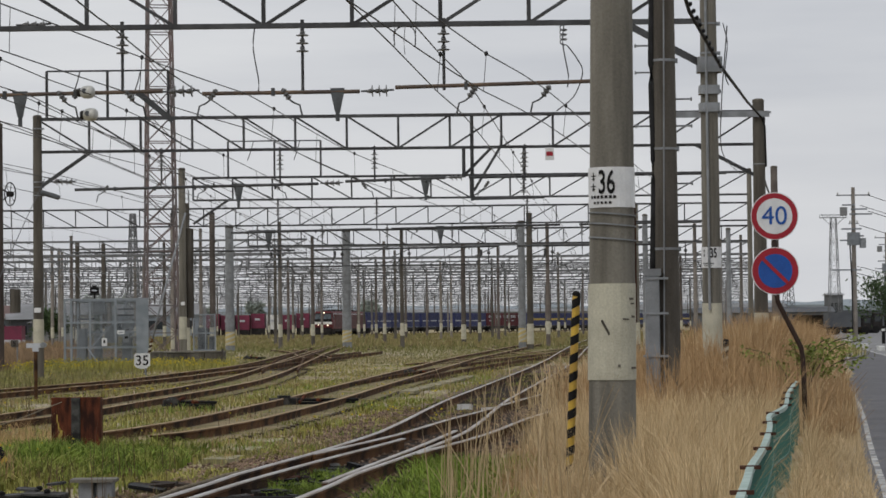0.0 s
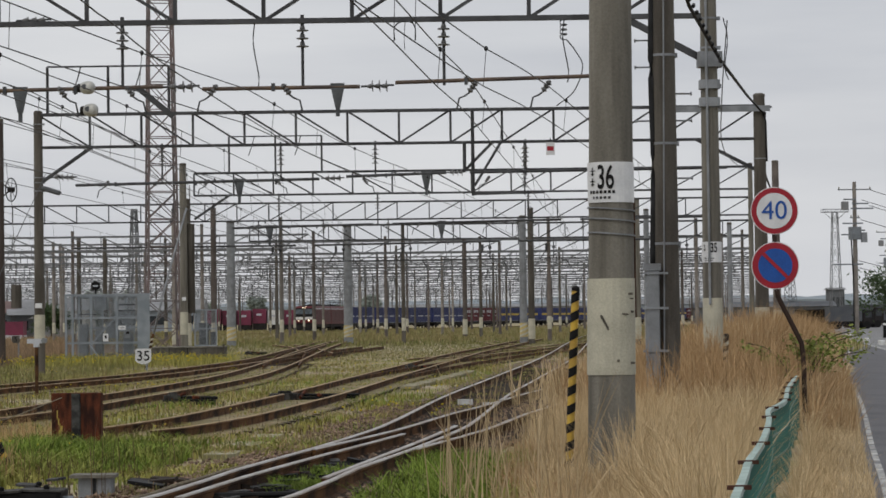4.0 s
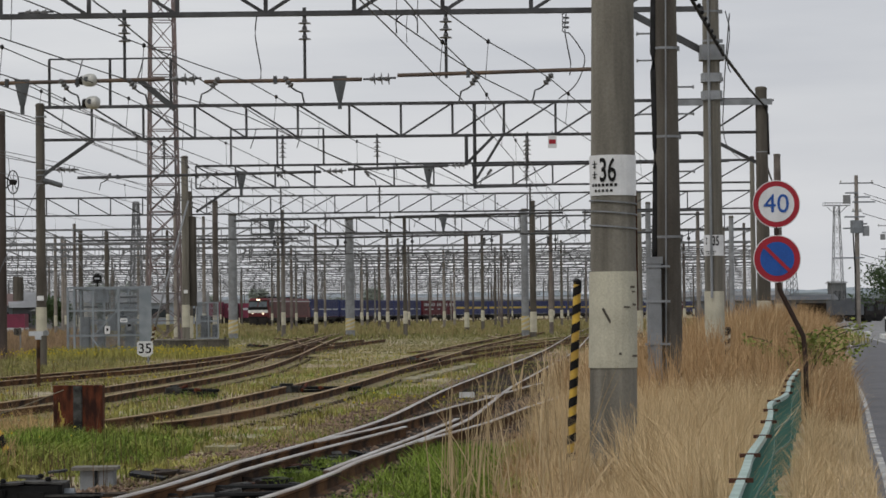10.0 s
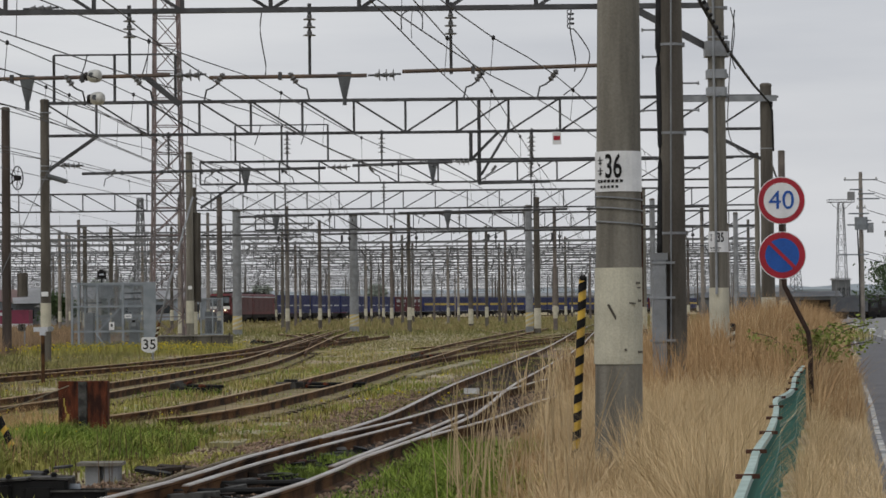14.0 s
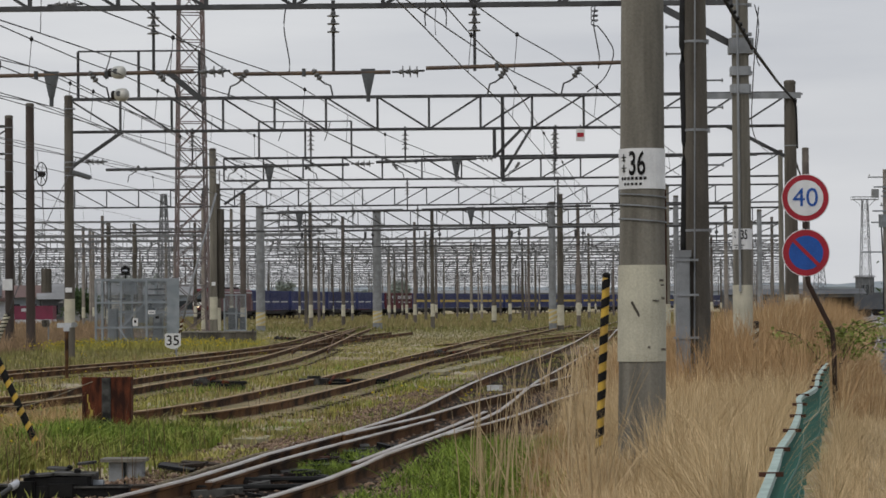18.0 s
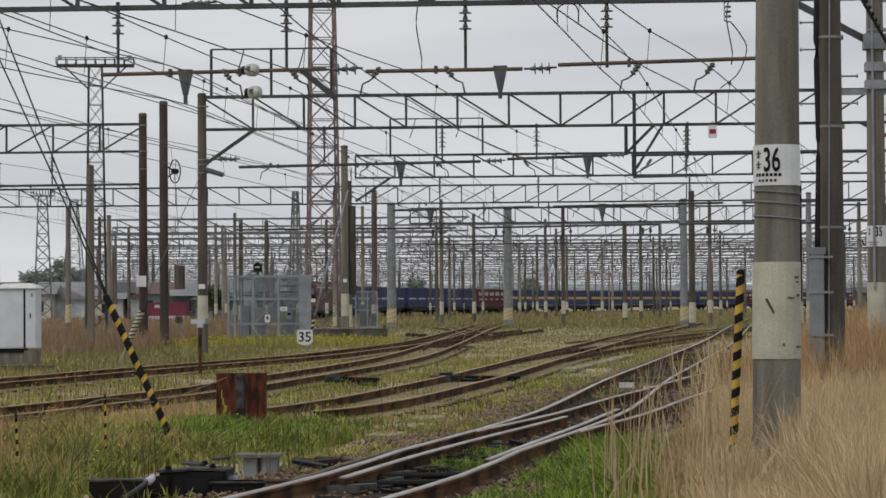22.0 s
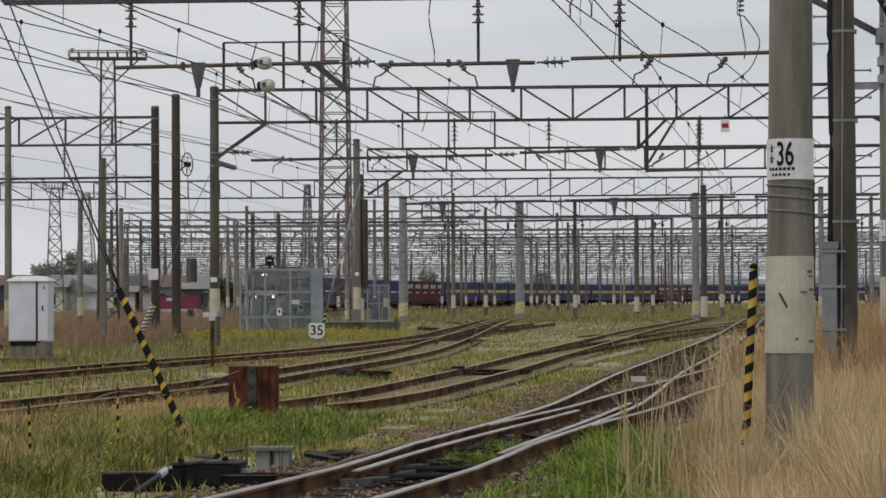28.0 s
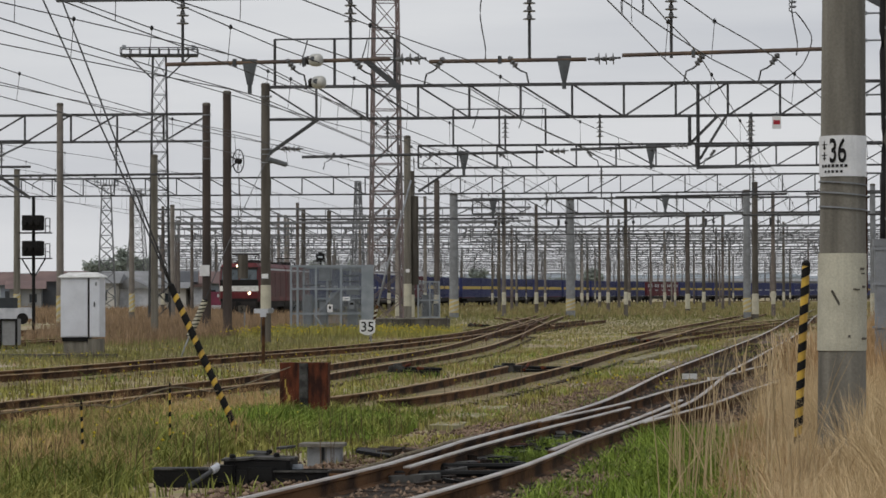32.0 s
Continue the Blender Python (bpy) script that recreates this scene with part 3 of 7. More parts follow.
# ---- portal beams ----
def truss(x0, x1, y, low, high, bay, material, label, fine=True, knees=(), y1=None, thick=0.055, flip=0):
    """A lattice beam across the tracks from x0 to x1; knees: x of poles with a raking strut, and its side."""
    y1 = y if y1 is None else y1
    ob = thing("portal_beam", pose(x0, y, 0), label, "portal beam", "portal beams")
    yy = lambda x: (y1 - y) * (x - x0) / (x1 - x0)
    P = lambda x, z: (x - x0, yy(x), z)
    part("top_chord", Shape().flat(P(x0, high), P(x1, high), 0.12, thick * 1.7), material, ob)
    part("bottom_chord", Shape().flat(P(x0, low), P(x1, low), 0.12, thick * 1.5), material, ob)
    n = max(2, round((x1 - x0) / bay))
    web = Shape()
    for i in range(n):
        a, b = x0 + (x1 - x0) * i / n, x0 + (x1 - x0) * (i + 1) / n
        rising = (i < n / 2) != bool(flip)
        for p, q in (((a, high) if rising else (a, low), (b, low) if rising else (b, high)), ((a, low), (a, high))):
            if fine:
                part("brace", Shape().flat(P(p[0], p[1]), P(q[0], q[1]), 0.07, thick), material, ob)
            else:
                web.flat(P(p[0], p[1]), P(q[0], q[1]), 0.06, thick)
    if not fine:
        part("lattice", web, material, ob)
    for x, side, drop in knees:
        part("knee_brace", Shape().flat(P(x, low - drop), P(x + side, low), 0.1, 0.1), material, ob)
    return ob


# nearest portals
def number_plate(ob, r, low, high, figures, size, shift=0.0, turn=-17):
    """A white plate wrapped round the front of a pole, with its figures."""
    n = 14
    ang = [math.radians(-90 + 112 * (i / n - 0.5) * 2) for i in range(n + 1)]
    v = [((r + 0.008) * math.cos(a), (r + 0.008) * math.sin(a), z) for z in (low, high) for a in ang] + [(r * math.cos(a) * 0.99, r * math.sin(a) * 0.99, z) for z in (low, high) for a in ang]
    k = n + 1
    f = [(i, i + 1, k + i + 1, k + i) for i in range(n)] + [(2 * k + i + 1, 2 * k + i, 3 * k + i, 3 * k + i + 1) for i in range(n)]
    f += [(i + 1, i, 2 * k + i, 2 * k + i + 1) for i in range(n)] + [(k + i, k + i + 1, 3 * k + i + 1, 3 * k + i) for i in range(n)]
    p = part("number_plate", Shape().add(v, f), M_sign_white, ob, "white number plate reading %s" % figures, m=pose(shift, 0, 0))
    me = text_mesh(figures, size * 1.12, bold=0.004)
    for q in me.vertices:
        a = q.co.x * 0.52 / r
        q.co = Vector(((r + 0.011 - q.co.y) * math.sin(a), -(r + 0.011 - q.co.y) * math.cos(a), q.co.z))
    me.materials.append(M_black)
    part("numeral", me, None, p, "black numeral", m=pose(0, 0, high - size * 0.55) @ Matrix.Rotation(radians(turn), 4, "Z"))
    marks = Shape()
    def curved(x0, x1, z0, z1):
        a0, a1 = x0 / r, x1 / r
        q = [((r + 0.012) * math.sin(a), -(r + 0.012) * math.cos(a)) for a in (a0, a1)]
        marks.add([(*q[0], z0), (*q[1], z0), (*q[1], z1), (*q[0], z1)], [(0, 1, 2, 3)])
    s = size / 0.24
    for x, z in ((-0.2, 0.0), (-0.2, -0.085)):
        curved((x) * s, (x + 0.06) * s, high + (z - 0.075) * s, high + (z - 0.068) * s)
        curved((x + 0.024) * s, (x + 0.036) * s, high + (z - 0.11) * s, high + (z - 0.045) * s)
        curved((x + 0.01) * s, (x + 0.05) * s, high + (z - 0.1) * s, high + (z - 0.093) * s)
    for i in range(7):
        curved((-0.2 + i * 0.033) * s, (-0.177 + i * 0.033) * s, low + 0.072 * s, low + 0.096 * s)
        if 0 < i < 6:
            curved((-0.2 + i * 0.033) * s, (-0.18 + i * 0.033) * s, low + 0.028 * s, low + 0.048 * s)
    tagged(part("small_writing_bar", marks, M_black, p), kind="stuff")


def clamp_band(ob, z, r, label="", lug=0.0):
    """A galvanised strap round a pole, with a lug."""
    s = Shape().tube((0, 0, z - 0.016), (0, 0, z + 0.016), r + 0.008, None, 18)
    if lug:
        s.box(r, -0.03, z - 0.03, r + lug, 0.03, z + 0.03)
    return part("strap", s, M_steel, ob, label)


p36 = pole(1.405, 21.5, 9.4, 0.207, 0.145, M_concrete, "thick grey concrete pole with number plate and cream band", band=(1.02, 1.83), lean=0.1)
number_plate(p36, 0.189, 2.47, 2.81, "36", 0.25, 0.029)
part("side_batten", Shape().box(0.185, 0.05, 1.5, 0.235, 0.09, 2.52), M_clamp, p36, "dark brown batten")
for z in (2.2, 2.32, 2.41):
    part("wire_ring", Shape().tube((0.028, 0, z), (0.029, 0.0, z + 0.012), 0.205, None, 20), M_steel, p36)
chip = Shape()
for x, z, w, h, a in ((-0.07, 1.46, 0.02, 0.14, -28), (0.15, 1.7, 0.04, 0.02, 0), (0.16, 1.66, 0.03, 0.012, 0), (0.1, 1.53, 0.06, 0.012, 5), (0.16, 1.12, 0.05, 0.02, 0), (0.04, 1.14, 0.02, 0.02, 0), (0.165, 1.55, 0.03, 0.02, 8)):
    y = -math.sqrt(max(0.205 ** 2 - (x) ** 2, 0.001)) - 0.004
    chip.box(-w / 2, -0.002, -h / 2, w / 2, 0.012, h / 2, m=pose(x + 0.02, y, z, 0, a, 0))
tagged(part("paint_chip", chip, M_concrete_dark, p36, "chipped paint"), "chipped paint", kind="stuff")
p2 = pole(2.89, 33, 9.5, 0.185, 0.135, M_concrete_dark, "dark concrete pole with steel straps and a black cable")
for z in (2.45, 3.75, 4.9):
    clamp_band(p2, z, 0.183 - z * 0.0052, lug=0.03)
for z, sd in ((3.3, 1), (4.05, 1), (5.1, -1), (4.4, 1), (4.05, -1), (4.75, -1)):
    part("step_bolt", Shape().tube((sd * 0.15, 0, z), (sd * 0.36, 0, z), 0.012, None, 6).tube((sd * 0.35, 0, z), (sd * 0.37, 0, z), 0.025, None, 6), M_steel, p2)
part("riser_cable", Shape().path([(-0.165 + 0.012 * math.sin(z * 2.3) + 0.004 * z, -0.06, z) for z in [2.1 + 0.25 * i for i in range(31)]], 0.045, 7), M_cable, p2, "black rising cable", smooth=True)
part("earth_wire", Shape().path([(-0.04 + 0.012 * (z - 2), -0.19 + 0.005 * z, z) for z in (0.3, 2, 4, 6, 8, 9.4)], 0.011, 5), M_steel, p2)
box = part("cable_duct", Shape().box(-0.09, -0.09, -0.1, 0.09, 0.06, 2.17, bevel=0.015).box(-0.11, -0.1, 2.1, 0.11, 0.07, 2.19), M_steel, p2, "galvanised steel cable duct", m=pose(-0.2, -0.2, 0))
for z in (0.55, 1.05, 1.6, 2.05):
    part("bracket", Shape().box(-0.13, -0.105, z, 0.2, -0.06, z + 0.03), M_steel, box)
p35 = pole(4.54, 43, 9.6, 0.17, 0.125, M_concrete, "grey concrete pole with number plate and clamps", band=(0.6, 1.81))
number_plate(p35, 0.16, 2.41, 2.76, "35", 0.2, 0.0, 6)
for z in (5.05, 5.4, 5.8, 6.05, 6.55):
    clamp_band(p35, z, 0.14, lug=0.06)
part("clamp_plate", Shape().box(-0.2, -0.17, 5.72, 0.22, 0.17, 5.98, bevel=0.05), M_steel, p35)
part("clamp_plate", Shape().box(-0.17, -0.17, 5.05, 0.17, 0.17, 5.2, bevel=0.05).box(-0.17, -0.17, 5.35, 0.17, 0.17, 5.5, bevel=0.05), M_steel, p35)
part("conduit", Shape().tube((-0.06, -0.18, 1.7), (-0.06, -0.16, 7.5), 0.022, None, 8), M_steel, p35)
p76 = pole(9.49, 76, 8.1, 0.22, 0.17, M_concrete_dark, "dark concrete pole above dry grass", band=(0.9, 1.75))
clamp_band(p76, 7.75, 0.18, lug=0.2)
clamp_band(p76, 6.2, 0.18)
part("bracket", Shape().box(-2.6, -0.24, 7.6, 0.3, -0.18, 7.78), M_steel, p76)
pole(19.6, 150, 10.6, 0.25, 0.2, M_pole_brown, band=(0.9, 1.8))
pole(13.25, 118, 5.8, 0.13, 0.11, M_steel, label="slim pale steel pole in dry grass")
pole(12.9, 118.5, 5.3, 0.11, 0.1, M_pole_far, label="slim grey pole in dry grass")
plp = pole(-12.11, 76, 7.85, 0.16, 0.13, M_concrete_dark, band=(0.95, 1.8), label="grey concrete pole with pale painted foot")
for z in (7.5, 5.9, 5.75, 5.5):
    clamp_band(plp, z, 0.145, lug=0.05)
part("label_plate", Shape().box(-0.1, -0.18, 2.0, 0.1, -0.16, 2.14), M_sign_white, plp)
part("strut_insulator", Shape().lathe([(0.05, 0), (0.08, 0.05), (0.08, 0.55), (0.05, 0.6)], 10, (0.1, -0.1, 5.6), (0.95, 0, -0.3)), M_bracket, plp)
truss(-10.5, 4.5, 43, 6.6, 7.55, 1.55, M_truss, "steel lattice beam over the near tracks")
tagged(part("raking_strut", Shape().flat((2.9, 43, 6.7), (4.7, 43, 5.72), 0.08, 0.11), M_truss), "raking steel strut between beam and concrete pole", "strut")
truss(-12.1, 9.5, 76, 6.8, 7.78, 1.6, M_truss, "steel lattice beam spanning the sidings", knees=((-12.1, 1.6, 1.1), (9.5, -1.9, 1.0)))
truss(-10.6, 13.0, 108, 6.9, 7.85, 1.7, M_truss, "steel lattice beam spanning the sidings", knees=((-10.6, 1.5, 1.0),))
tl = pole(-10.77, 105, 8.05, 0.165, 0.14, M_concrete, band=(1.02, 1.95), label="concrete pole with a hanging counterweight")
part("counterweight", Shape().tube((0.25, 0.3, 1.9), (0.25, 0.3, 5.6), 0.185, None, 14).tube((0.25, 0.3, 5.6), (0.25, 0.3, 7.2), 0.02, None, 5), M_concrete_dark, tl, "tall stack of dark weights")
part("label_plate", Shape().box(-0.06, -0.19, 2.42, 0.1, -0.165, 2.56), M_sign_white, tl)
pole(13.05, 108, 7.95, 0.12, 0.1, M_concrete)
# left-hand portals of the neighbouring tracks
truss(-34, -16.7, 92, 7.15, 8.15, 1.75, M_truss, "steel lattice beam of the neighbouring tracks", flip=0)
truss(-30, -22.4, 88, 6.05, 6.95, 1.75, M_truss, "lower steel lattice beam", knees=((-22.4, -1.6, 1.1),))
q = pole(-22.3, 92, 8.55, 0.14, 0.12, M_pole_far, "slim grey catenary pole", stripes=(0.5, 1.5))
q = pole(-16.84, 92, 8.5, 0.165, 0.145, M_pole_dark, "dark brown concrete pole", band=None)
for z in (8.1, 7.15, 6.5):
    clamp_band(q, z, 0.17)
part("label_plate", Shape().box(-0.22, -0.2, 2.2, 0.14, -0.18, 2.6), M_sign_white, q)
q = pole(-15.9, 91, 8.85, 0.17, 0.15, M_pole_dark, "dark brown concrete pole with a tension wheel")
w = part("tension_wheel", Shape().path([(0.42 + 0.2 * math.cos(a), -0.05, 6.35 + 0.42 * math.sin(a)) for a in [i * math.pi / 10 for i in range(21)]], 0.022, 6), M_wagon, q, "dark spoked tension wheel")
sp = Shape().tube((0.36, -0.12, 6.35), (0.48, 0.05, 6.35), 0.1, None, 10)
for i in range(6):
    a = i * math.pi / 3 + 0.3
    sp.bar((0.42, -0.05, 6.35), (0.42 + 0.2 * math.cos(a), -0.05, 6.35 + 0.42 * math.sin(a)), 0.02)
part("spokes", sp, M_wagon, w)
part("wheel_arm", Shape().bar((0.1, 0, 6.55), (0.42, -0.05, 6.35), 0.05).bar((0.1, 0, 6.1), (0.42, -0.05, 6.35), 0.04), M_wagon, q)
part("counterweight", Shape().tube((0.58, -0.05, 2.1), (0.58, -0.05, 2.95), 0.19, None, 14).tube((0.58, -0.05, 2.95), (0.42, -0.05, 6.3), 0.012, None, 4), M_concrete_dark, q)
pole(-19.08, 93.5, 6.7, 0.14, 0.12, M_concrete, "slim pale concrete pole")
clamp = pole(-35.6, 137, 8.4, 0.2, 0.16, M_concrete, "pale concrete catenary pole", stripes=(0.6, 1.6))
pole(-29.2, 137, 6.9, 0.16, 0.13, M_pole_far, "slim grey catenary pole", stripes=(0.6, 1.6))
pole(-26.95, 137, 6.4, 0.15, 0.12, M_pole_far, "slim grey catenary pole")
truss(-44, 16.5, 137, 6.95, 7.9, 1.75, M_truss, "long steel lattice beam over the yard", fine=False)
for x, y, top, r, m, lab, st in ((-13.55, 134, 8.0, 0.19, M_concrete_dark, "concrete pole with pale foot", None), (-12.35, 136, 7.6, 0.17, M_pole_brown, "brown concrete catenary pole", None),
                             (-13.45, 160, 7.8, 0.3, M_steel, "square pale steel column with warning stripes", (0.35, 1.2)), (-6.55, 172, 7.9, 0.32, M_steel, "square pale steel column with warning stripes", (0.4, 1.2)),
                             (4.75, 154, 7.7, 0.24, M_steel, "pale steel column with warning stripes", (0.4, 1.25)), (5.1, 150, 8.0, 0.2, M_concrete_dark, "concrete pole with pale foot", None),
                             (-15.2, 143, 7.9, 0.16, M_pole_far, "slim grey catenary pole", None), (1.6, 205, 8.0, 0.2, M_pole_brown, "brown catenary pole with pale foot", None), (10.6, 140, 8.0, 0.2, M_concrete, "pale steel column beside the dry grass", None), (11.3, 142, 7.5, 0.17, M_steel, "pale steel column beside the dry grass", None),
                             (-29.5, 205, 8.4, 0.2, M_concrete_dark, "concrete pole in the far yard", None), (-27.4, 205, 8.3, 0.2, M_concrete_dark, "concrete pole in the far yard", None)):
    pole(x, y, top, r, r * 0.85, m, lab, band=None if st else (0.3, 1.5), stripes=st)
random.seed(11)
for y, x0, x1 in ((170, -13, 30), (187, -48, -10), (205, -40, 34), (226, -60, -14), (240, -46, 40), (258, -20, 45), (275, -62, 45), (293, -20, 50), (312, -66, 52), (350, -74, 60), (392, -80, 66), (436, -86, 75), (485, -94, 85), (540, -104, 95), (600, -110, 105), (680, -120, 120)):
    # rows beyond 180 m take the steel with haze in its colour
    far = y > 180
    x0, x1 = max(x0, -0.205 * y), min(x1, 0.12 * y)
    truss(x0, x1, y, 6.9, 7.9, 2.2 if far else 1.8, M_truss_haze if y > 180 else M_truss, "distant steel lattice beam over the yard", fine=False, thick=0.085 if far else 0.07)
    # hanging registration pipe with its drops
    s = Shape().tube((x0 + 1, y + 0.2, 5.5), (x1 - 1, y + 0.2, 5.6), 0.035, None, 5)
    x = x0 + 2
    while x < x1 - 1:
        s.tube((x, y + 0.2, 5.55), (x, y + 0.2, 6.9), 0.04, None, 4)
        s.tube((x - 0.1, y + 0.2, 6.3), (x + 0.1, y + 0.2, 6.3), 0.1, None, 5)
        s.bar((x + 0.8, y + 0.2, 5.5), (x + 1.1, y + 0.2, 5.0), 0.07).bar((x - 0.9, y + 0.2, 5.5), (x - 0.5, y + 0.2, 6.1), 0.06).tube((x - 0.5, y + 0.2, 6.1), (x - 0.5, y + 0.2, 6.5), 0.09, None, 5)
        x += random.uniform(3.2, 5.5)
    ob = new("registration_pipe", s.mesh("registration_pipe", M_truss_haze if y > 180 else M_truss))
    tagged(ob, "dark hanging steel pipe with insulators", "steel pipe", "registration pipes")
    x = x0 + random.uniform(0, 4)
    while x < x1 + 1:
        pole(x, y + 0.35, 8.2 + random.uniform(-0.3, 0.6), 0.145, 0.115, random.choice((M_pole_far, M_pole_brown, M_concrete_dark)), band=(0.8, 1.65) if random.random() < 0.75 else None, label="distant catenary pole in the yard")
        x += random.uniform(6.5, 12)

# ---- fence along the road ----
FENCE = [(0.2, 3.6), (1.35, 11.6), (1.63, 13.6), (1.93, 15.5), (2.22, 17.5), (2.45, 19.2), (2.68, 21.0), (3.1, 23.2), (3.64, 27), (4.1, 30), (4.5, 32.5)]


def fence():
    """Posts two metres apart with clamps, a top rail, upright bars and thin cross wires."""
    line = spline(FENCE, 0.1)
    ob = thing("fence", Matrix(), "low green mesh fence with pale top rail and rusty clamps", "fence")
    part("top_rail", Shape().sweep([p + Vector((0, 0, 0.72)) for p in line], [(-0.02, -0.026), (0.02, -0.026), (0.02, 0.01), (-0.02, 0.01)]), M_fence_top, ob)
    for z in (0.08, 0.3, 0.5):
        part("cross_wire", Shape().sweep([p + Vector((0.022, 0, z)) for p in line], [(-0.006, -0.008), (0.006, -0.008), (0.006, 0.008), (-0.006, 0.008)]), M_fence, ob)
    post = Shape().tube((0, 0, -0.1), (0, 0, 0.7), 0.024, None, 8).mesh("post", M_fence)
    bar = Shape().box(-0.004, -0.005, 0.05, 0.004, 0.005, 0.7).mesh("bar", M_fence)
    clamp = Shape().box(-0.055, -0.012, 0.715, 0.055, 0.012, 0.736).mesh("clamp", M_clamp)
    run, last = 0.0, line[0]
    nxt, gap = 0.0, 0.0
    for p in line:
        run += (p - last).length
        last = p
        if run >= nxt:
            part("post", post, None, ob, m=Matrix.Translation(p))
            part("clamp", clamp, None, ob, m=Matrix.Translation(p))
            nxt += 2.0
        if p.y > 8 and len(ob.children) < 290:
            part("bar", bar, None, ob, m=Matrix.Translation(p + Vector((0.02, 0, 0))))


fence()


# ---- road sign ----
def disc(r, y, n=40, d=0.004):
    v = [(r * math.cos(2 * math.pi * i / n), y, r * math.sin(2 * math.pi * i / n)) for i in range(n)]
    w = [(a, y + d, c) for a, b, c in v]
    return Shape().add(v + w, [tuple(range(n)), tuple(range(n, 2 * n))[::-1]] + [(i, n + i, n + (i + 1) % n, (i + 1) % n) for i in range(n)])


def road_sign():
    ob = thing("road_sign", pose(4.52, 32, 0), "brown bent post with a speed limit and a no-parking sign", "road sign")
    part("post", Shape().path([(0.02, 0.03, -0.2), (0, 0.03, 0.9), (-0.02, 0.03, 1.15), (-0.31, 0.03, 1.74), (-0.33, 0.03, 1.9), (-0.35, 0.03, 3.05)], 0.032, 10), M_brownpost, ob, smooth=True)
    for z, kind in ((2.82, 0), (2.13, 1)):
        p = part("sign_plate", disc(0.3, 0, d=0.012), M_sign_white, ob, "round plate with white rim", m=pose(-0.34, 0, z))
        part("red_ring", disc(0.29, -0.004), M_sign_red, p)
        if not kind:
            part("white_field", disc(0.225, -0.008), M_sign_white, p)
            part("numeral", text_mesh("40", 0.33, "numeral"), M_sign_blue, p, "blue numeral 40", m=pose(0, -0.013, -0.005)).data.materials.append(M_sign_blue)
        else:
            part("blue_field", disc(0.215, -0.008), M_sign_blue, p)
            part("red_slash", Shape().box(-0.225, -0.014, -0.022, 0.225, -0.01, 0.022), M_sign_red, p, m=pose(0, 0, 0, 0, 45, 0))
    return ob


road_sign()


# ---- overhead gear ----
def shed_profile(r, z, s=1.0):
    """One cap and its thin flat shed, hanging down from z."""
    return [(0.02 * s, z), (0.03 * s, z - 0.02 * s), (0.045 * s, z - 0.06 * s), (0.04 * s, z - 0.085 * s), (r, z - 0.1 * s), (r, z - 0.115 * s), (0.035 * s, z - 0.12 * s), (0.016 * s, z - 0.135 * s)]


def insulator_string(x, y, top, sheds, drop, r=0.105):
    """A hanging stack of flat sheds with a thin rod below it."""
    ob = thing("insulator", pose(x, y, top), "grey porcelain insulator on a steel rod", "insulator", "hanging insulators")
    s = r / 0.105
    z = -0.06
    for i in range(sheds):
        part("shed", Shape().lathe(shed_profile(r, z, s)[::-1], 14), M_insul, ob)
        z -= 0.135 * s
    part("eye", Shape().box(-0.03, -0.03, -0.08, 0.03, 0.03, 0.1), M_truss, ob)
    part("rod", Shape().tube((0, 0, z - drop), (0, 0, z + 0.03), 0.026, None, 8), M_truss, ob)
    return ob


def side_insulator(x, y, z, length, label="grey porcelain strain insulator in the pipe", r=0.1):
    ob = thing("strain_insulator", pose(x, y, z), label, "insulator", "strain insulators")
    n = max(3, int(length / 0.2))
    step = (length - 0.2) / n
    for i in range(n):
        prof = [(q, -h) for q, h in shed_profile(r, 0, step / 0.135)]
        part("shed", Shape().lathe(prof, 12, (0.1 + i * step, 0, 0), (1, 0, 0.06)), M_insul, ob)
    part("link", Shape().tube((0, 0, 0), (length, 0, 0.02), 0.018, None, 6), M_truss, ob)
    return ob


def pipe(y, pieces, label="rusty steel pipe hung across the tracks", r=0.035, mats=None):
    for i, (x0, z0, x1, z1) in enumerate(pieces):
        ob = thing("registration_pipe", pose(x0, y, z0), label, "steel pipe", "registration pipes")
        part("tube", Shape().tube((0, 0, 0), (x1 - x0, 0, z1 - z0), r, None, 10), M_rustpipe if not mats else mats[i], ob)
        for k in range(1, int((x1 - x0) / 1.2)):
            part("clip", Shape().box(k * 1.2 - 0.03, -0.05, -0.05, k * 1.2 + 0.03, 0.05, 0.08), M_truss, ob)


def hanger(x, y, z, s=1.0):
    """A tapered gusset that hangs below the pipe."""
    ob = thing("hanger_bracket", pose(x, y, z), "grey steel gusset bracket hanging from the pipe", "bracket", "hanger brackets")
    part("gusset", Shape().add([(a * s, b, c * s) for b in (-0.03, 0.03) for a, c in ((-0.12, 0.06), (0.12, 0.06), (0.11, -0.03), (0.04, -0.36), (-0.04, -0.36), (-0.11, -0.03))], [(0, 1, 2, 3, 4, 5)[::-1], (6, 7, 8, 9, 10, 11)] + [(i, (i + 1) % 6, 6 + (i + 1) % 6, 6 + i) for i in range(6)]), M_bracket, ob)
    part("stem", Shape().tube((0, 0, -0.5 * s), (0, 0, -0.3 * s), 0.035 * s, None, 8), M_bracket, ob)


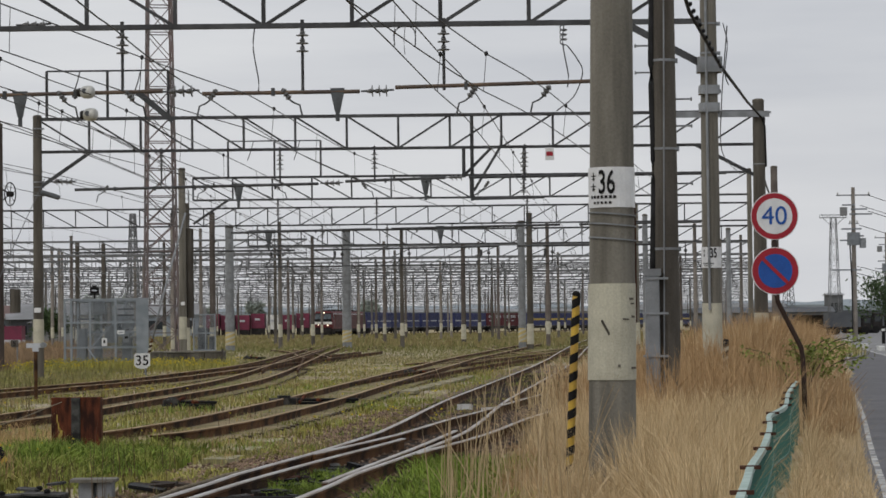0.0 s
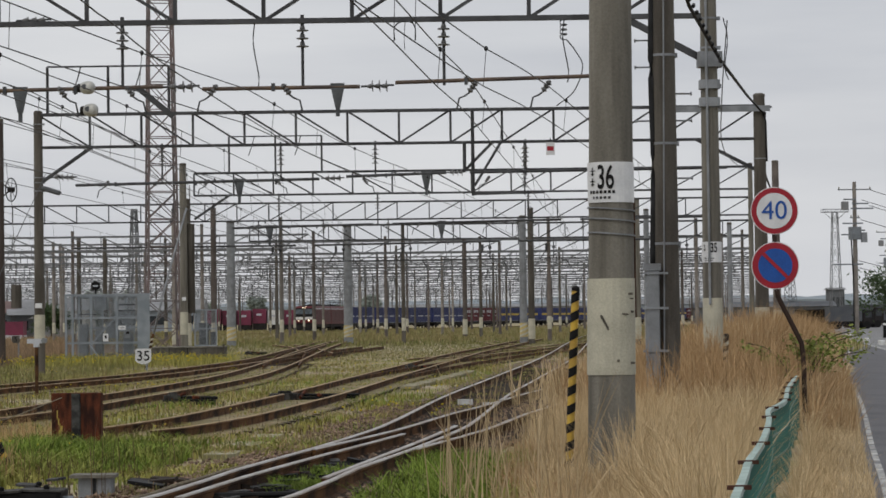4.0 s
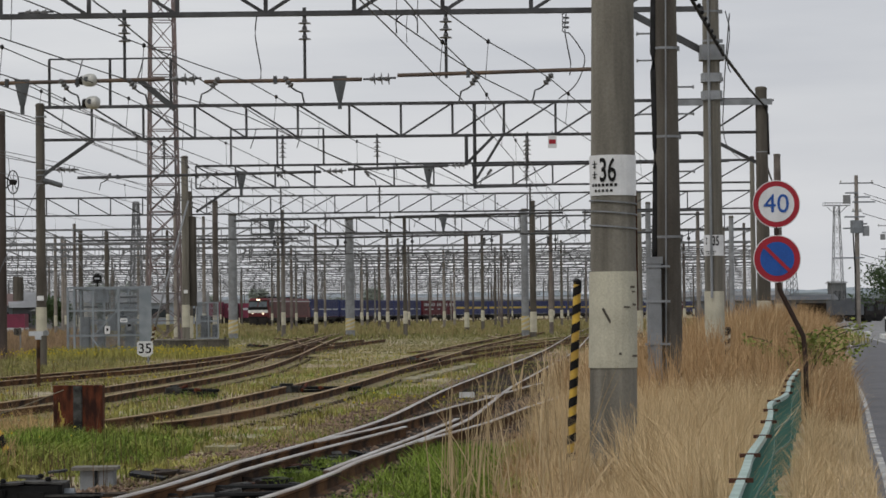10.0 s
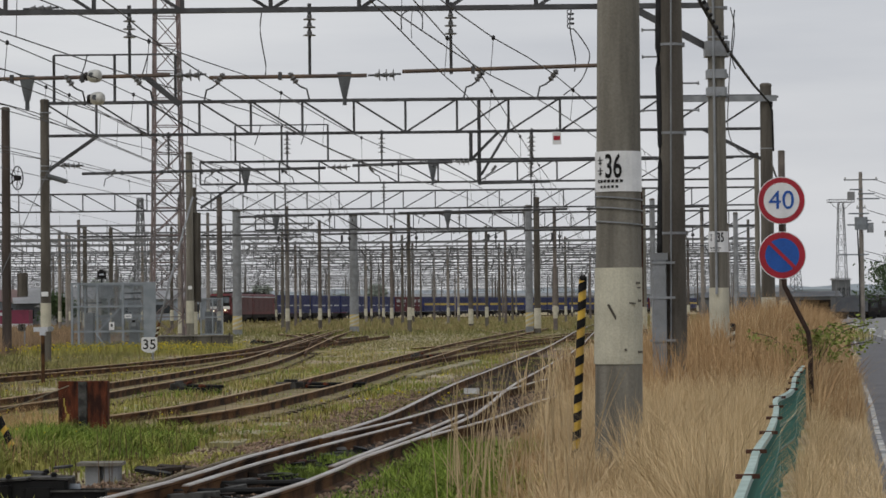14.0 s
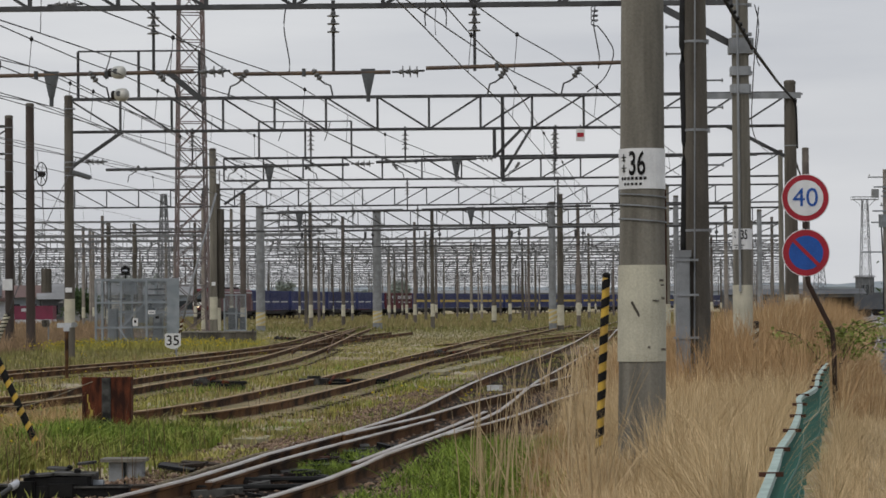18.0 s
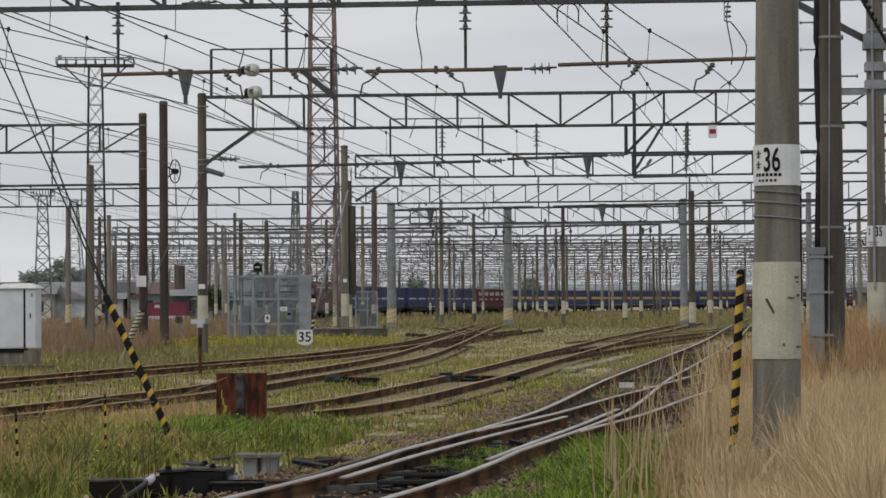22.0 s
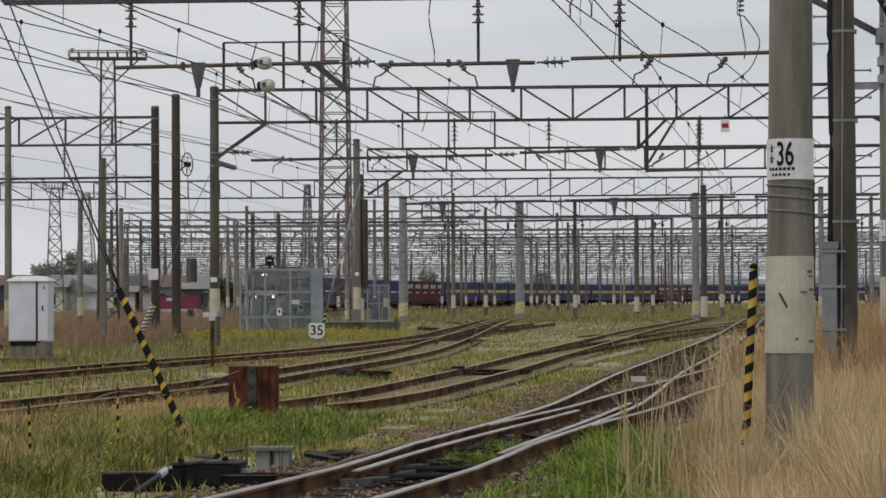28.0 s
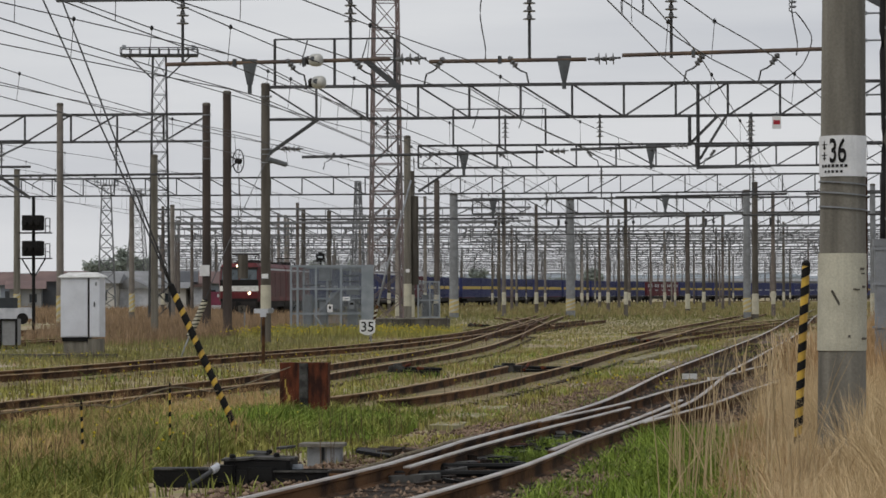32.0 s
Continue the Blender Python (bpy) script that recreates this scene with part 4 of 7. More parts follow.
def top_frame(x0, x1, y, low, high, n=2):
    ob = thing("beam_frame", pose(x0, y, low), "slim steel frame standing on the lattice beam", "steel frame", "beam frames")
    w, h = x1 - x0, high - low
    part("rail", Shape().bar((0, 0, h), (w, 0, h), 0.05), M_truss, ob)
    for i in range(n + 1):
        part("upright", Shape().bar((w * i / n, 0, 0), (w * i / n, 0, h), 0.06), M_truss, ob)
    for i in range(n):
        part("jumper", Shape().path([(w * (i + 0.55) / n, 0, h), (w * (i + 0.5) / n, 0, h * 0.75), (w * (i + 0.42) / n, 0, h * 0.45)], 0.02, 5), M_wire, ob)


# row over the near tracks
pipe(43, [(-8.6, 5.46, -4.72, 5.51), (-4.05, 5.46, -1.38, 5.47), (-0.78, 5.53, 2.6, 5.6)])
side_insulator(-4.72, 43, 5.5, 0.62)
side_insulator(-1.36, 43, 5.47, 0.56)
side_insulator(-7.2, 43, 6.66, 0.6, "grey porcelain insulator lying along the beam", 0.06)
for x in (-5.4, -2.345, 0.05, -8.3):
    insulator_string(x, 43, 6.6, 3, 0.66)
hanger(-1.76, 43, 5.47, 1.0)
hanger(-7.14, 43, 5.47, 1.05)
tagged(part("raking_strut", Shape().flat((-5.15, 43, 5.5), (-4.55, 43, 5.0), 0.05, 0.1), M_truss), "grey raking strut below the rusty pipe", "strut")
for x, z in ((-5.97, 5.5), (-5.92, 5.12)):
    ob = thing("bell_insulator", pose(x, 42.9, z), "large white porcelain bell insulator", "insulator", "bell insulators")
    part("bell", Shape().lathe([(0.03, -0.12), (0.085, -0.115), (0.105, -0.08), (0.112, 0), (0.105, 0.06), (0.08, 0.09), (0.03, 0.1)], 18, (0, 0, 0), (0.9, -0.35, 0)), M_porcelain, ob, smooth=True)
    part("fitting", Shape().tube((-0.17, 0.07, 0), (-0.09, 0.035, 0), 0.075, None, 12), M_wagon, ob)
    part("end_cap", Shape().tube((-0.055, -0.098, 0.01), (-0.05, -0.112, 0.01), 0.045, None, 12), M_bracket, ob)
    part("stem", Shape().tube((-0.25, 0.1, -0.1), (-0.15, 0.06, 0.0), 0.02, None, 6), M_wire, ob)
# row B
top_frame(-11.82, -8.18, 76, 7.8, 9.22, 2)
pipe(76, [(-11.0, 5.66, -3.7, 5.76), (-2.9, 5.82, 0.1, 5.9), (0.8, 5.9, 8.5, 5.95)], "thin dark steel pipe hung across the tracks", 0.045, [M_truss] * 3)
side_insulator(-3.65, 76, 5.77, 0.7)
side_insulator(0.1, 76, 5.9, 0.6)
side_insulator(-11.75, 76, 5.9, 0.8)
hanger(-6.1, 76, 5.72, 1.3)
hanger(-0.5, 76, 5.88, 1.3)
for x in (-4.85, -2.02, 2.48, -8.4):
    insulator_string(x, 76, 6.78, 4, 0.4, 0.105)
ob = thing("drop_bracket", pose(0.9, 76, 5.2), "welded steel drop frame under the beam", "steel frame")
for a, b in (((0, 0, 0), (0, 0, 2.6)), ((-0.25, 0, 0.7), (-0.25, 0, 1.6)), ((0, 0, 0.05), (2.1, 0, 0.08)), ((-0.25, 0, 0.75), (0.6, 0, 1.6)), ((0.05, 0, 0.3), (0.85, 0, 1.6))):
    part("member", Shape().bar(a, b, 0.075), M_truss, ob)
ob = thing("beam_sign", pose(3.22, 75.9, 6.38), "small white board with a red centre", "sign board")
part("board", Shape().box(-0.13, -0.02, 0, 0.13, 0, 0.38), M_sign_white, ob)
part("red_field", Shape().box(-0.1, -0.026, 0.13, 0.1, -0.021, 0.26), M_sign_red, ob)
part("hanger", Shape().box(-0.02, -0.015, 0.38, 0.02, -0.005, 0.5), M_truss, ob)
# row C
top_frame(-9.1, -5.16, 108, 7.9, 9.4, 2)
pipe(108, [(-9, 5.5, -3, 5.6), (-2.2, 5.6, 5, 5.7), (5.8, 5.7, 11, 5.75)], "thin dark steel pipe hung across the tracks", 0.05, [M_truss] * 3)
hanger(-0.1, 108, 5.62, 1.5)
hanger(-7.4, 108, 5.52, 1.5)
for x in (-7.0, -2.8, 3.6, 7.0):
    insulator_string(x, 108, 6.86, 4, 0.7, 0.11)
ob = insulator_string(3.45, 107.6, 8.9, 10, 0.3, 0.14)
pipe(137, [(-20, 5.6, -8, 5.6), (-7, 5.6, 3, 5.7), (4, 5.7, 12, 5.7)], "thin dark steel pipe hung across the tracks", 0.055, [M_truss] * 3)
for x in (-10, -6.5, -3, 0.5, 4, 7.5):
    insulator_string(x, 137, 6.9, 4, 0.7, 0.115)
pipe(92, [(-33, 5.9, -17.0, 5.95)], "thin dark steel pipe hung across the tracks", 0.045, [M_truss])
for x in (-20.2, -24.5, -28):
    insulator_string(x, 92, 7.1, 4, 0.55, 0.11)


def loose_wire(label, pts, r=0.012, mat=None, step=1.0):
    ob = new("overhead_wire", Shape().path(spline(pts, step), r, 6).mesh("overhead_wire", mat or M_wire, True))
    return tagged(ob, label, "overhead wire", "overhead wires")


def contact_line(name_label, plan, rows, high=6.25, low=5.15, phase=0.0, sag=0.07, beads=True):
    """A carrying wire with sag between the portals, the running wire under it, droppers and clips."""
    line = spline(plan, 3.0)
    ys = np.array([p.y for p in line])
    xs = np.array([p.x for p in line])
    ob = thing("contact_line", Matrix(), name_label, "overhead wire", "overhead wires")
    up, dn, drops, clip = [], [], Shape(), Shape()
    for a, b in zip(rows, rows[1:]):
        n = max(4, int((b - a) / 3))
        for i in range(n):
            u = i / n
            y = a + (b - a) * u
            x = float(np.interp(y, ys, xs)) + phase
            hz = high - sag * 4 * u * (1 - u) * (1.0 if a > 40 else 0.3)
            up.append((x, y, hz))
            dn.append((x + 0.06 * math.sin(y * 0.11 + phase * 7), y, low))
            if i % 2 == 1 and y < 230 and y > 24:
                drops.tube((x, y, hz), (x + 0.06 * math.sin(y * 0.11 + phase * 7), y, low), 0.006, None, 3)
                if beads and y < 120 and i % 4 == 1:
                    clip.lathe([(0.0, -0.04), (0.024, -0.02), (0.03, 0.0), (0.022, 0.03), (0.0, 0.045)], 8, (x, y, hz))
    part("carrying_wire", Shape().path(up, 0.0095, 5), M_wire, ob)
    part("running_wire", Shape().path(dn, 0.009, 5), M_wire, ob)
    tagged(part("dropper_wire", drops, M_wire, ob), kind="stuff")
    if clip.v:
        tagged(part("wire_clip", clip, M_cable, ob), kind="stuff")
    return ob


ROWS = [10, 43, 76, 108, 137, 170, 205, 240, 275, 312, 350, 392]
mid = lambda rail: [(x + 0.56, y) for x, y in rail]
contact_line("dark overhead wire above the near siding", [(-2.6, 10), (-1.0, 26.4), (-0.55, 31.04), (0.02, 37.3), (0.56, 43), (2.9, 76), (4.1, 91.5), (8.3, 155), (13.5, 225), (20, 300), (32, 400)], ROWS, 5.45, 4.9, 0.0, 0.03)
contact_line("dark overhead wire above the diverging siding", [(-3.5, 10), (-0.97, 26.5), (-0.27, 31.17), (0.77, 37.65), (1.8, 43), (6.9, 76), (11.1, 91), (17.8, 116.85), (35, 190), (70, 300)], ROWS[:3], 5.45, 4.9, 0.0, 0.03)
contact_line("dark overhead wire above the rusty siding", [(-8.7, 10), (-5.32, 30.61), (-4.72, 34.69), (-3.97, 39.4), (-3.3, 43), (-2.0, 58), (0.3, 76), (2.6, 100), (6, 140), (12, 205), (20, 300), (29, 392)], ROWS, 5.45, 4.88, 0.0, 0.02)
contact_line("dark overhead wire above the overgrown siding", [(-8.3, 10), (-6.62, 34), (-6.27, 39.59), (-5.9, 43), (-4.6, 66), (-4.0, 90), (-4.8, 137), (-6.3, 205), (-5, 300), (2, 392)], ROWS, 5.45, 4.9, 0.0, 0.02)
contact_line("dark overhead wire above the overgrown siding", [(-9.8, 10), (-7.82, 34.5), (-7.38, 39.45), (-6.95, 43), (-6.6, 62), (-6.0, 80), (-6.0, 108), (-7.5, 190), (-7, 300), (0, 392)], ROWS, 5.45, 4.9, 0.0, 0.02)
contact_line("dark overhead wire above the main track", [(-14.6, 10), (-9.25, 34.93), (-8.88, 36.57), (-7.83, 41.21), (-7.4, 43), (-7.0, 62), (-7.3, 85), (-7.5, 120), (-8.6, 190), (-9, 300), (-3, 392)], ROWS, 5.6, 5.02, 0.0, 0.02)
contact_line("dark overhead wire above the main track", [(-12.6, 10), (-11.95, 45.14), (-11.73, 52.29), (-11.44, 57.81), (-10.2, 76), (-8.4, 108), (-8.0, 150), (-9.4, 220), (-10, 300), (-4, 392)], ROWS, 5.6, 5.1, 0.0, 0.02)
loose_wire("thin dark feeder wire above the yard", [(-4.9, 20, 5.9), (-4.54, 31.58, 5.6), (-4.47, 34.61, 5.6), (-4.43, 38.11, 5.6), (-4.21, 44.38, 5.6), (-3.4, 60, 5.6), (-2.2, 76, 5.7)], 0.011)
contact_line("dark overhead wire over the neighbouring tracks", [(-40, 20), (-27, 60), (-21, 92), (-19, 137), (-19, 205), (-18, 300), (-12, 392)], [20, 60, 92, 137, 187, 226, 275, 312, 350, 392], 6.6, 5.5)
contact_line("dark overhead wire over the neighbouring tracks", [(-46, 20), (-33, 60), (-26, 92), (-24, 137), (-24, 205), (-22, 300), (-16, 392)], [20, 60, 92, 137, 187, 226, 275, 312, 350, 392], 6.5, 5.4)
contact_line("dark overhead wire over the train's track", [(-20, 60), (-23, 92), (-25.5, 137), (-28, 205), (-27.9, 255), (-23, 333), (-13.5, 392), (-5, 434), (10, 485), (26, 520)], [60, 92, 137, 187, 226, 275, 312, 350, 392, 436, 485, 520], 6.3, 5.2)


# feeders high over the yard
for xa, xb, za in ((-13.0, -10.2, 6.5), (-16.5, -14.6, 6.4), (-20.5, -16.8, 7.0)):
    loose_wire("thin dark feeder wire above the yard", [(xa - 5, 15, za + 0.2), (xa, 43, za), (xb, 76, za + 0.2), (xb + 2.5, 108, za + 0.5), (xb + 4, 170, za + 0.6), (xb + 6, 240, za + 0.6), (xb + 14, 350, za + 0.6)], 0.012)
for x, z0, z1 in ((-3.15, 6.6, 5.45), (2.1, 6.6, 5.5)):
    loose_wire("thin bonding wire hanging from the beam", [(x, 43, z0), (x - 0.03, 43, (z0 + z1) / 2 + 0.2), (x + 0.06, 43, z1 + 0.2), (x + 0.04, 43, z1)], 0.012, None, 0.1)
coil = [(2.08 + 0.06 * math.cos(i * 0.7), 42.95, 6.55 - 0.009 * i + 0.03 * math.sin(i * 0.7)) for i in range(36)]
loose_wire("coiled pigtail of bonding wire", coil + [(2.3, 43, 6.0), (2.4, 43, 5.75), (2.25, 43, 5.35), (1.95, 43, 5.1)], 0.011, None, 0.05)
loose_wire("bent jumper loop between the wires", [(-0.78, 43, 6.25), (-0.79, 43, 6.44), (-0.72, 43, 6.54), (-0.59, 43, 6.57), (-0.48, 43, 6.54), (-0.43, 43, 6.44), (-0.43, 43, 6.25)], 0.012, None, 0.04)
loose_wire("thin wire hanging inside the jumper loop", [(-0.6, 43, 6.56), (-0.62, 43, 6.32), (-0.61, 43, 6.09)], 0.007, None, 0.1)
# pull-off arms under the pipes
random.seed(5)
for y, z, xs in ((43, 5.45, (-6.5, -5.35, -3.8, -2.7, 0.6, 1.85)), (76, 5.7, (-10, -7, -5, -2.4, 1.4, 4.6)), (108, 5.5, (-8, -5)), (108, 5.56, (-1, 2)), (108, 5.66, (6.4,)), (92, 5.85, (-20, -23, -26))):
    for x in xs:
        ob = thing("pull_off_arm", pose(x, y, z), "dark steady arm with small insulator below the pipe", "steady arm", "steady arms")
        d = random.choice((-1, 1))
        part("insulator", Shape().lathe([(0.02, 0), (0.06, 0.05), (0.03, 0.08), (0.06, 0.12), (0.03, 0.15), (0.06, 0.19), (0.02, 0.22)], 8, (0, 0, 0.08), (d * 0.6, 0, -0.8)), M_insul, ob)
        part("arm", Shape().path([(d * 0.12, 0, -0.1), (d * 0.2, 0, -0.16), (d * 0.3, 0, -0.2), (d * 0.35, 0, -0.42)], 0.016, 5), M_truss, ob)
# twisted cable from the road-side pole row
cable_thing = tagged(new("overhead_cable", Shape().path([(2.2, 28, 6.95), (3.73, 38, 6.16), (4.71, 42.7, 5.8), (7.1, 59, 6.62), (9.56, 75.7, 7.55), (9.64, 75.7, 7.3), (9.66, 75.7, 6.1)], 0.03, 8).mesh("overhead_cable", M_cable, True)), "thick twisted black cable between concrete poles", "cable", "overhead wires")
lash = Shape()
for k in range(14):
    p = Vector((3.4, 36, 6.33)).lerp(Vector((4.71, 42.7, 5.8)), k / 13)
    lash.tube(p - Vector((0.006, 0.03, 0.012)), p + Vector((0.006, 0.03, 0.012)), 0.033, None, 6)
tagged(part("lashing", lash, M_cable, cable_thing), kind="stuff")
loose_wire("thick black cable between poles", [(9.62, 75.7, 7.55), (11.6, 92, 7.0), (15.5, 120, 7.4), (19.4, 149.7, 8.9)], 0.04, M_cable, 1.0)
loose_wire("thin looped wire beside a clamp", [(4.78, 42.9, 6.55), (4.85, 42.9, 6.2), (4.8, 42.9, 5.7), (4.86, 42.9, 5.5)], 0.01, None, 0.1)
loose_wire("thin wire sagging to the next pole", [(4.85, 42.9, 6.5), (5.3, 48, 5.6), (6.2, 56, 5.2), (8.9, 75.8, 5.9)], 0.01)


# ---- lattice towers ----
def lattice_tower(x, y, w0, w1, top, material, label, panels, leg=0.05, head=None, turn=20):
    ob = thing("lattice_tower", pose(x, y, 0, 0, 0, turn), label, "lattice tower", "lattice towers")
    c = [(-1, -1), (1, -1), (1, 1), (-1, 1)]
    far = Shape()
    W = lambda z: (w0 + (w1 - w0) * z / top) / 2
    for a, b in c:
        part("leg", Shape().bar((a * W(0), b * W(0), -0.3), (a * W(top), b * W(top), top), leg), material, ob)
    for k in range(panels):
        z0, z1 = top * k / panels, top * (k + 1) / panels
        for i in range(4):
            (a, b), (d, e) = c[i], c[(i + 1) % 4]
            for p, q, t in (((a * W(z0), b * W(z0), z0), (d * W(z1), e * W(z1), z1), 0.55), ((d * W(z0), e * W(z0), z0), (a * W(z1), b * W(z1), z1), 0.55), ((a * W(z1), b * W(z1), z1), (d * W(z1), e * W(z1), z1), 0.6)):
                if y < 200:
                    part("brace", Shape().bar(p, q, leg * t), material, ob)
                else:
                    far.bar(p, q, leg * t)
    if far.v:
        tagged(part("bracing", far, material, ob), kind="stuff")
    if head:
        w, h = head
        s = part("platform", Shape().box(-w / 2, -0.5, top, w / 2, 0.5, top + 0.1), material, ob)
        r = Shape()
        for yy in (-0.5, 0.5):
            r.bar((-w / 2, yy, top + h), (w / 2, yy, top + h), 0.05)
            for i in range(9):
                r.bar((-w / 2 + w * i / 8, yy, top + 0.1), (-w / 2 + w * i / 8, yy, top + h), 0.04)
        part("railing", r, material, s)
        for sd in (-1, 1):
            part("strut", Shape().bar((sd * W(top), 0, top - 1.2), (sd * w / 2 * 0.8, 0, top), 0.07), material, ob)
        for i in (0, 4):
            part("floodlight", Shape().box(-0.1, -0.6, -0.1, 0.1, -0.5, 0.1), M_grey_mid, ob, m=pose(-w / 2 + 0.2 + i * (w - 0.4) / 4, 0, top + 0.25, -20))
    return ob


lattice_tower(-13.1, 118, 1.5, 1.0, 19, M_tower_red, "tall slim lattice mast in faded red and grey", 15, 0.075, turn=12)
lattice_tower(-26.45, 131, 1.1, 0.68, 14, M_truss, "floodlight tower with railed platform", 14, 0.05, (4.0, 0.42), 8)
lattice_tower(-58.5, 262, 1.9, 0.9, 13, M_truss_haze, "distant grey floodlight tower", 10, 0.1, (2.4, 0.8), 15)
lattice_tower(-36.6, 300, 1.5, 0.5, 15, M_truss_haze, "distant grey lattice mast", 10, 0.12, None, 30)
lattice_tower(61.5, 400, 1.9, 0.8, 17.6, M_truss_haze, "distant floodlight tower with railed platform", 7, 0.08, (4.2, 0.5), 5)
lattice_tower(76, 560, 2.6, 1.0, 13, M_truss_haze, "distant grey power pylon", 9, 0.1, (4.0, 0.3), 25)
lattice_tower(-118, 560, 5.0, 1.5, 25, M_truss_haze, "distant grey power pylon", 9, 0.18, (7.0, 0.4), 25)


# ---- things in the yard ----
M_pale_slab = node_material("pale_slab", (0.34, 0.31, 0.22), 0.9, 0, (0.2, 0.18, 0.09), 3.0, 0.3, 40, each=0.1)


def striped_rod(a, b, r, n, name, label, dark=None, light=None, group="", duty=0.58):
    """A guard tube in alternating slanted rings."""
    ob = thing(name, Matrix.Translation(a), label, "guard post", group)
    a, b = Vector(a), Vector(b)
    d = b - a
    part("tube", Shape().tube((0, 0, 0), d, r, None, 14), light or M_yellow, ob)
    u = d.normalized()
    s = u.orthogonal().normalized()
    w = u.cross(s)
    for i in range(n):
        base = d * ((i + 0.25) / n)
        h = d.length / n * duty
        k = 14
        ring = []
        for lift in (0, h):
            for j in range(k):
                t = 2 * math.pi * j / k
                side = s * math.cos(t) + w * math.sin(t)
                ring.append(base + side * (r + 0.003) + u * (lift + side.x * r * 0.6))
        part("stripe", Shape().add(ring, [(j, (j + 1) % k, k + (j + 1) % k, k + j) for j in range(k)]), dark or M_black, ob)
    part("cap", Shape().lathe([(r * 1.02, -0.03), (r * 1.05, 0.0), (r * 0.5, 0.02)], 12, tuple(d), tuple(u)), dark or M_black, ob)
    return ob


striped_rod((1.06, 22, 0), (1.15, 22, 1.76), 0.034, 11, "guard_post", "yellow and black striped guard tube in dry grass", duty=0.5)
striped_rod((-4.45, 26.1, 0.0), (-5.185, 26.1, 1.6), 0.035, 11, "stay_guard", "leaning yellow and black striped guard on a guy wire", duty=0.66)
striped_rod((-11.42, 60, 0.5), (-11.02, 60, 1.4), 0.075, 10, "stay_guard", "worn white and black striped guard on a guy wire", M_wagon, M_cream, duty=0.36)
loose_wire("lower end of a steel stay", [(-11.64, 60, -0.05), (-11.53, 60, 0.24), (-11.42, 60, 0.52)], 0.02, M_steel)
striped_rod((4.2, 38, 0.4), (4.21, 38, 1.22), 0.04, 6, "guard_post", "faded yellow and black striped stub in dry grass", M_wagon, M_cream)
striped_rod((-4.7, 23.6, 0.0), (-4.7, 23.6, 0.66), 0.009, 6, "stake", "thin yellow and black striped stake", group="rope stakes", duty=0.42)
striped_rod((-5.06, 21.6, 0.0), (-5.08, 21.6, 0.58), 0.009, 6, "stake", "thin yellow and black striped stake", group="rope stakes", duty=0.42)
loose_wire("steel guy wire running up from its guard", [(-5.185, 26.1, 1.6), (-5.82, 26.2, 3.0), (-7.52, 26.4, 6.6)], 0.009)
loose_wire("steel guy wire running up from its guard", [(-5.17, 26.1, 1.6), (-5.64, 26.2, 2.75), (-7.17, 26.4, 6.6)], 0.009)
loose_wire("grey guy wire of a far stay", [(-11.02, 60, 1.4), (-10.9, 62, 2.6), (-11.9, 76, 6.0)], 0.012)
tagged(new("rope", Shape().path(spline([(-7.8, 21, 0.45), (-6.6, 21.2, 0.42), (-5.08, 21.6, 0.55), (-4.95, 22.4, 0.5), (-4.7, 23.6, 0.63), (-4.68, 26.5, 0.5), (-4.66, 31.3, 0.62)], 0.15), 0.006, 6).mesh("rope", M_rope, True)), "pale rope sagging between striped stakes", "rope")


def iron_stop():
    """A rusted iron plate box on a post, at the siding's end."""
    ob = thing("iron_stop", pose(-4.49, 31.0, 0), "rusted iron stop box on a grey post", "buffer stop")
    for x in (-0.16, 0.16):
        part("plate", Shape().box(x - 0.14, -0.02, 0.02, x + 0.14, 0.2, 0.65, bevel=0.012), M_rust, ob)
    part("post", Shape().box(-0.055, -0.05, -0.1, 0.055, 0.0, 0.66, bevel=0.012), M_lid, ob)
    part("top_rim", Shape().box(-0.3, -0.025, 0.64, 0.3, 0.2, 0.665), M_rust, ob)
    part("paint_streak", Shape().box(-0.2, -0.023, 0.1, -0.192, -0.02, 0.3).box(-0.22, -0.0235, 0.28, -0.205, -0.0205, 0.36).box(-0.2, -0.0235, 0.07, -0.14, -0.0205, 0.095).box(-0.215, -0.023, 0.14, -0.185, -0.02, 0.22).box(-0.19, -0.0238, 0.2, -0.165, -0.0208, 0.27).box(-0.12, -0.0232, 0.06, -0.07, -0.0203, 0.08).box(0.1, -0.0232, 0.05, 0.24, -0.0203, 0.07).box(-0.235, -0.0236, 0.36, -0.222, -0.0206, 0.46), M_mark_yellow, ob, "flaking yellow paint")
    return ob


iron_stop()


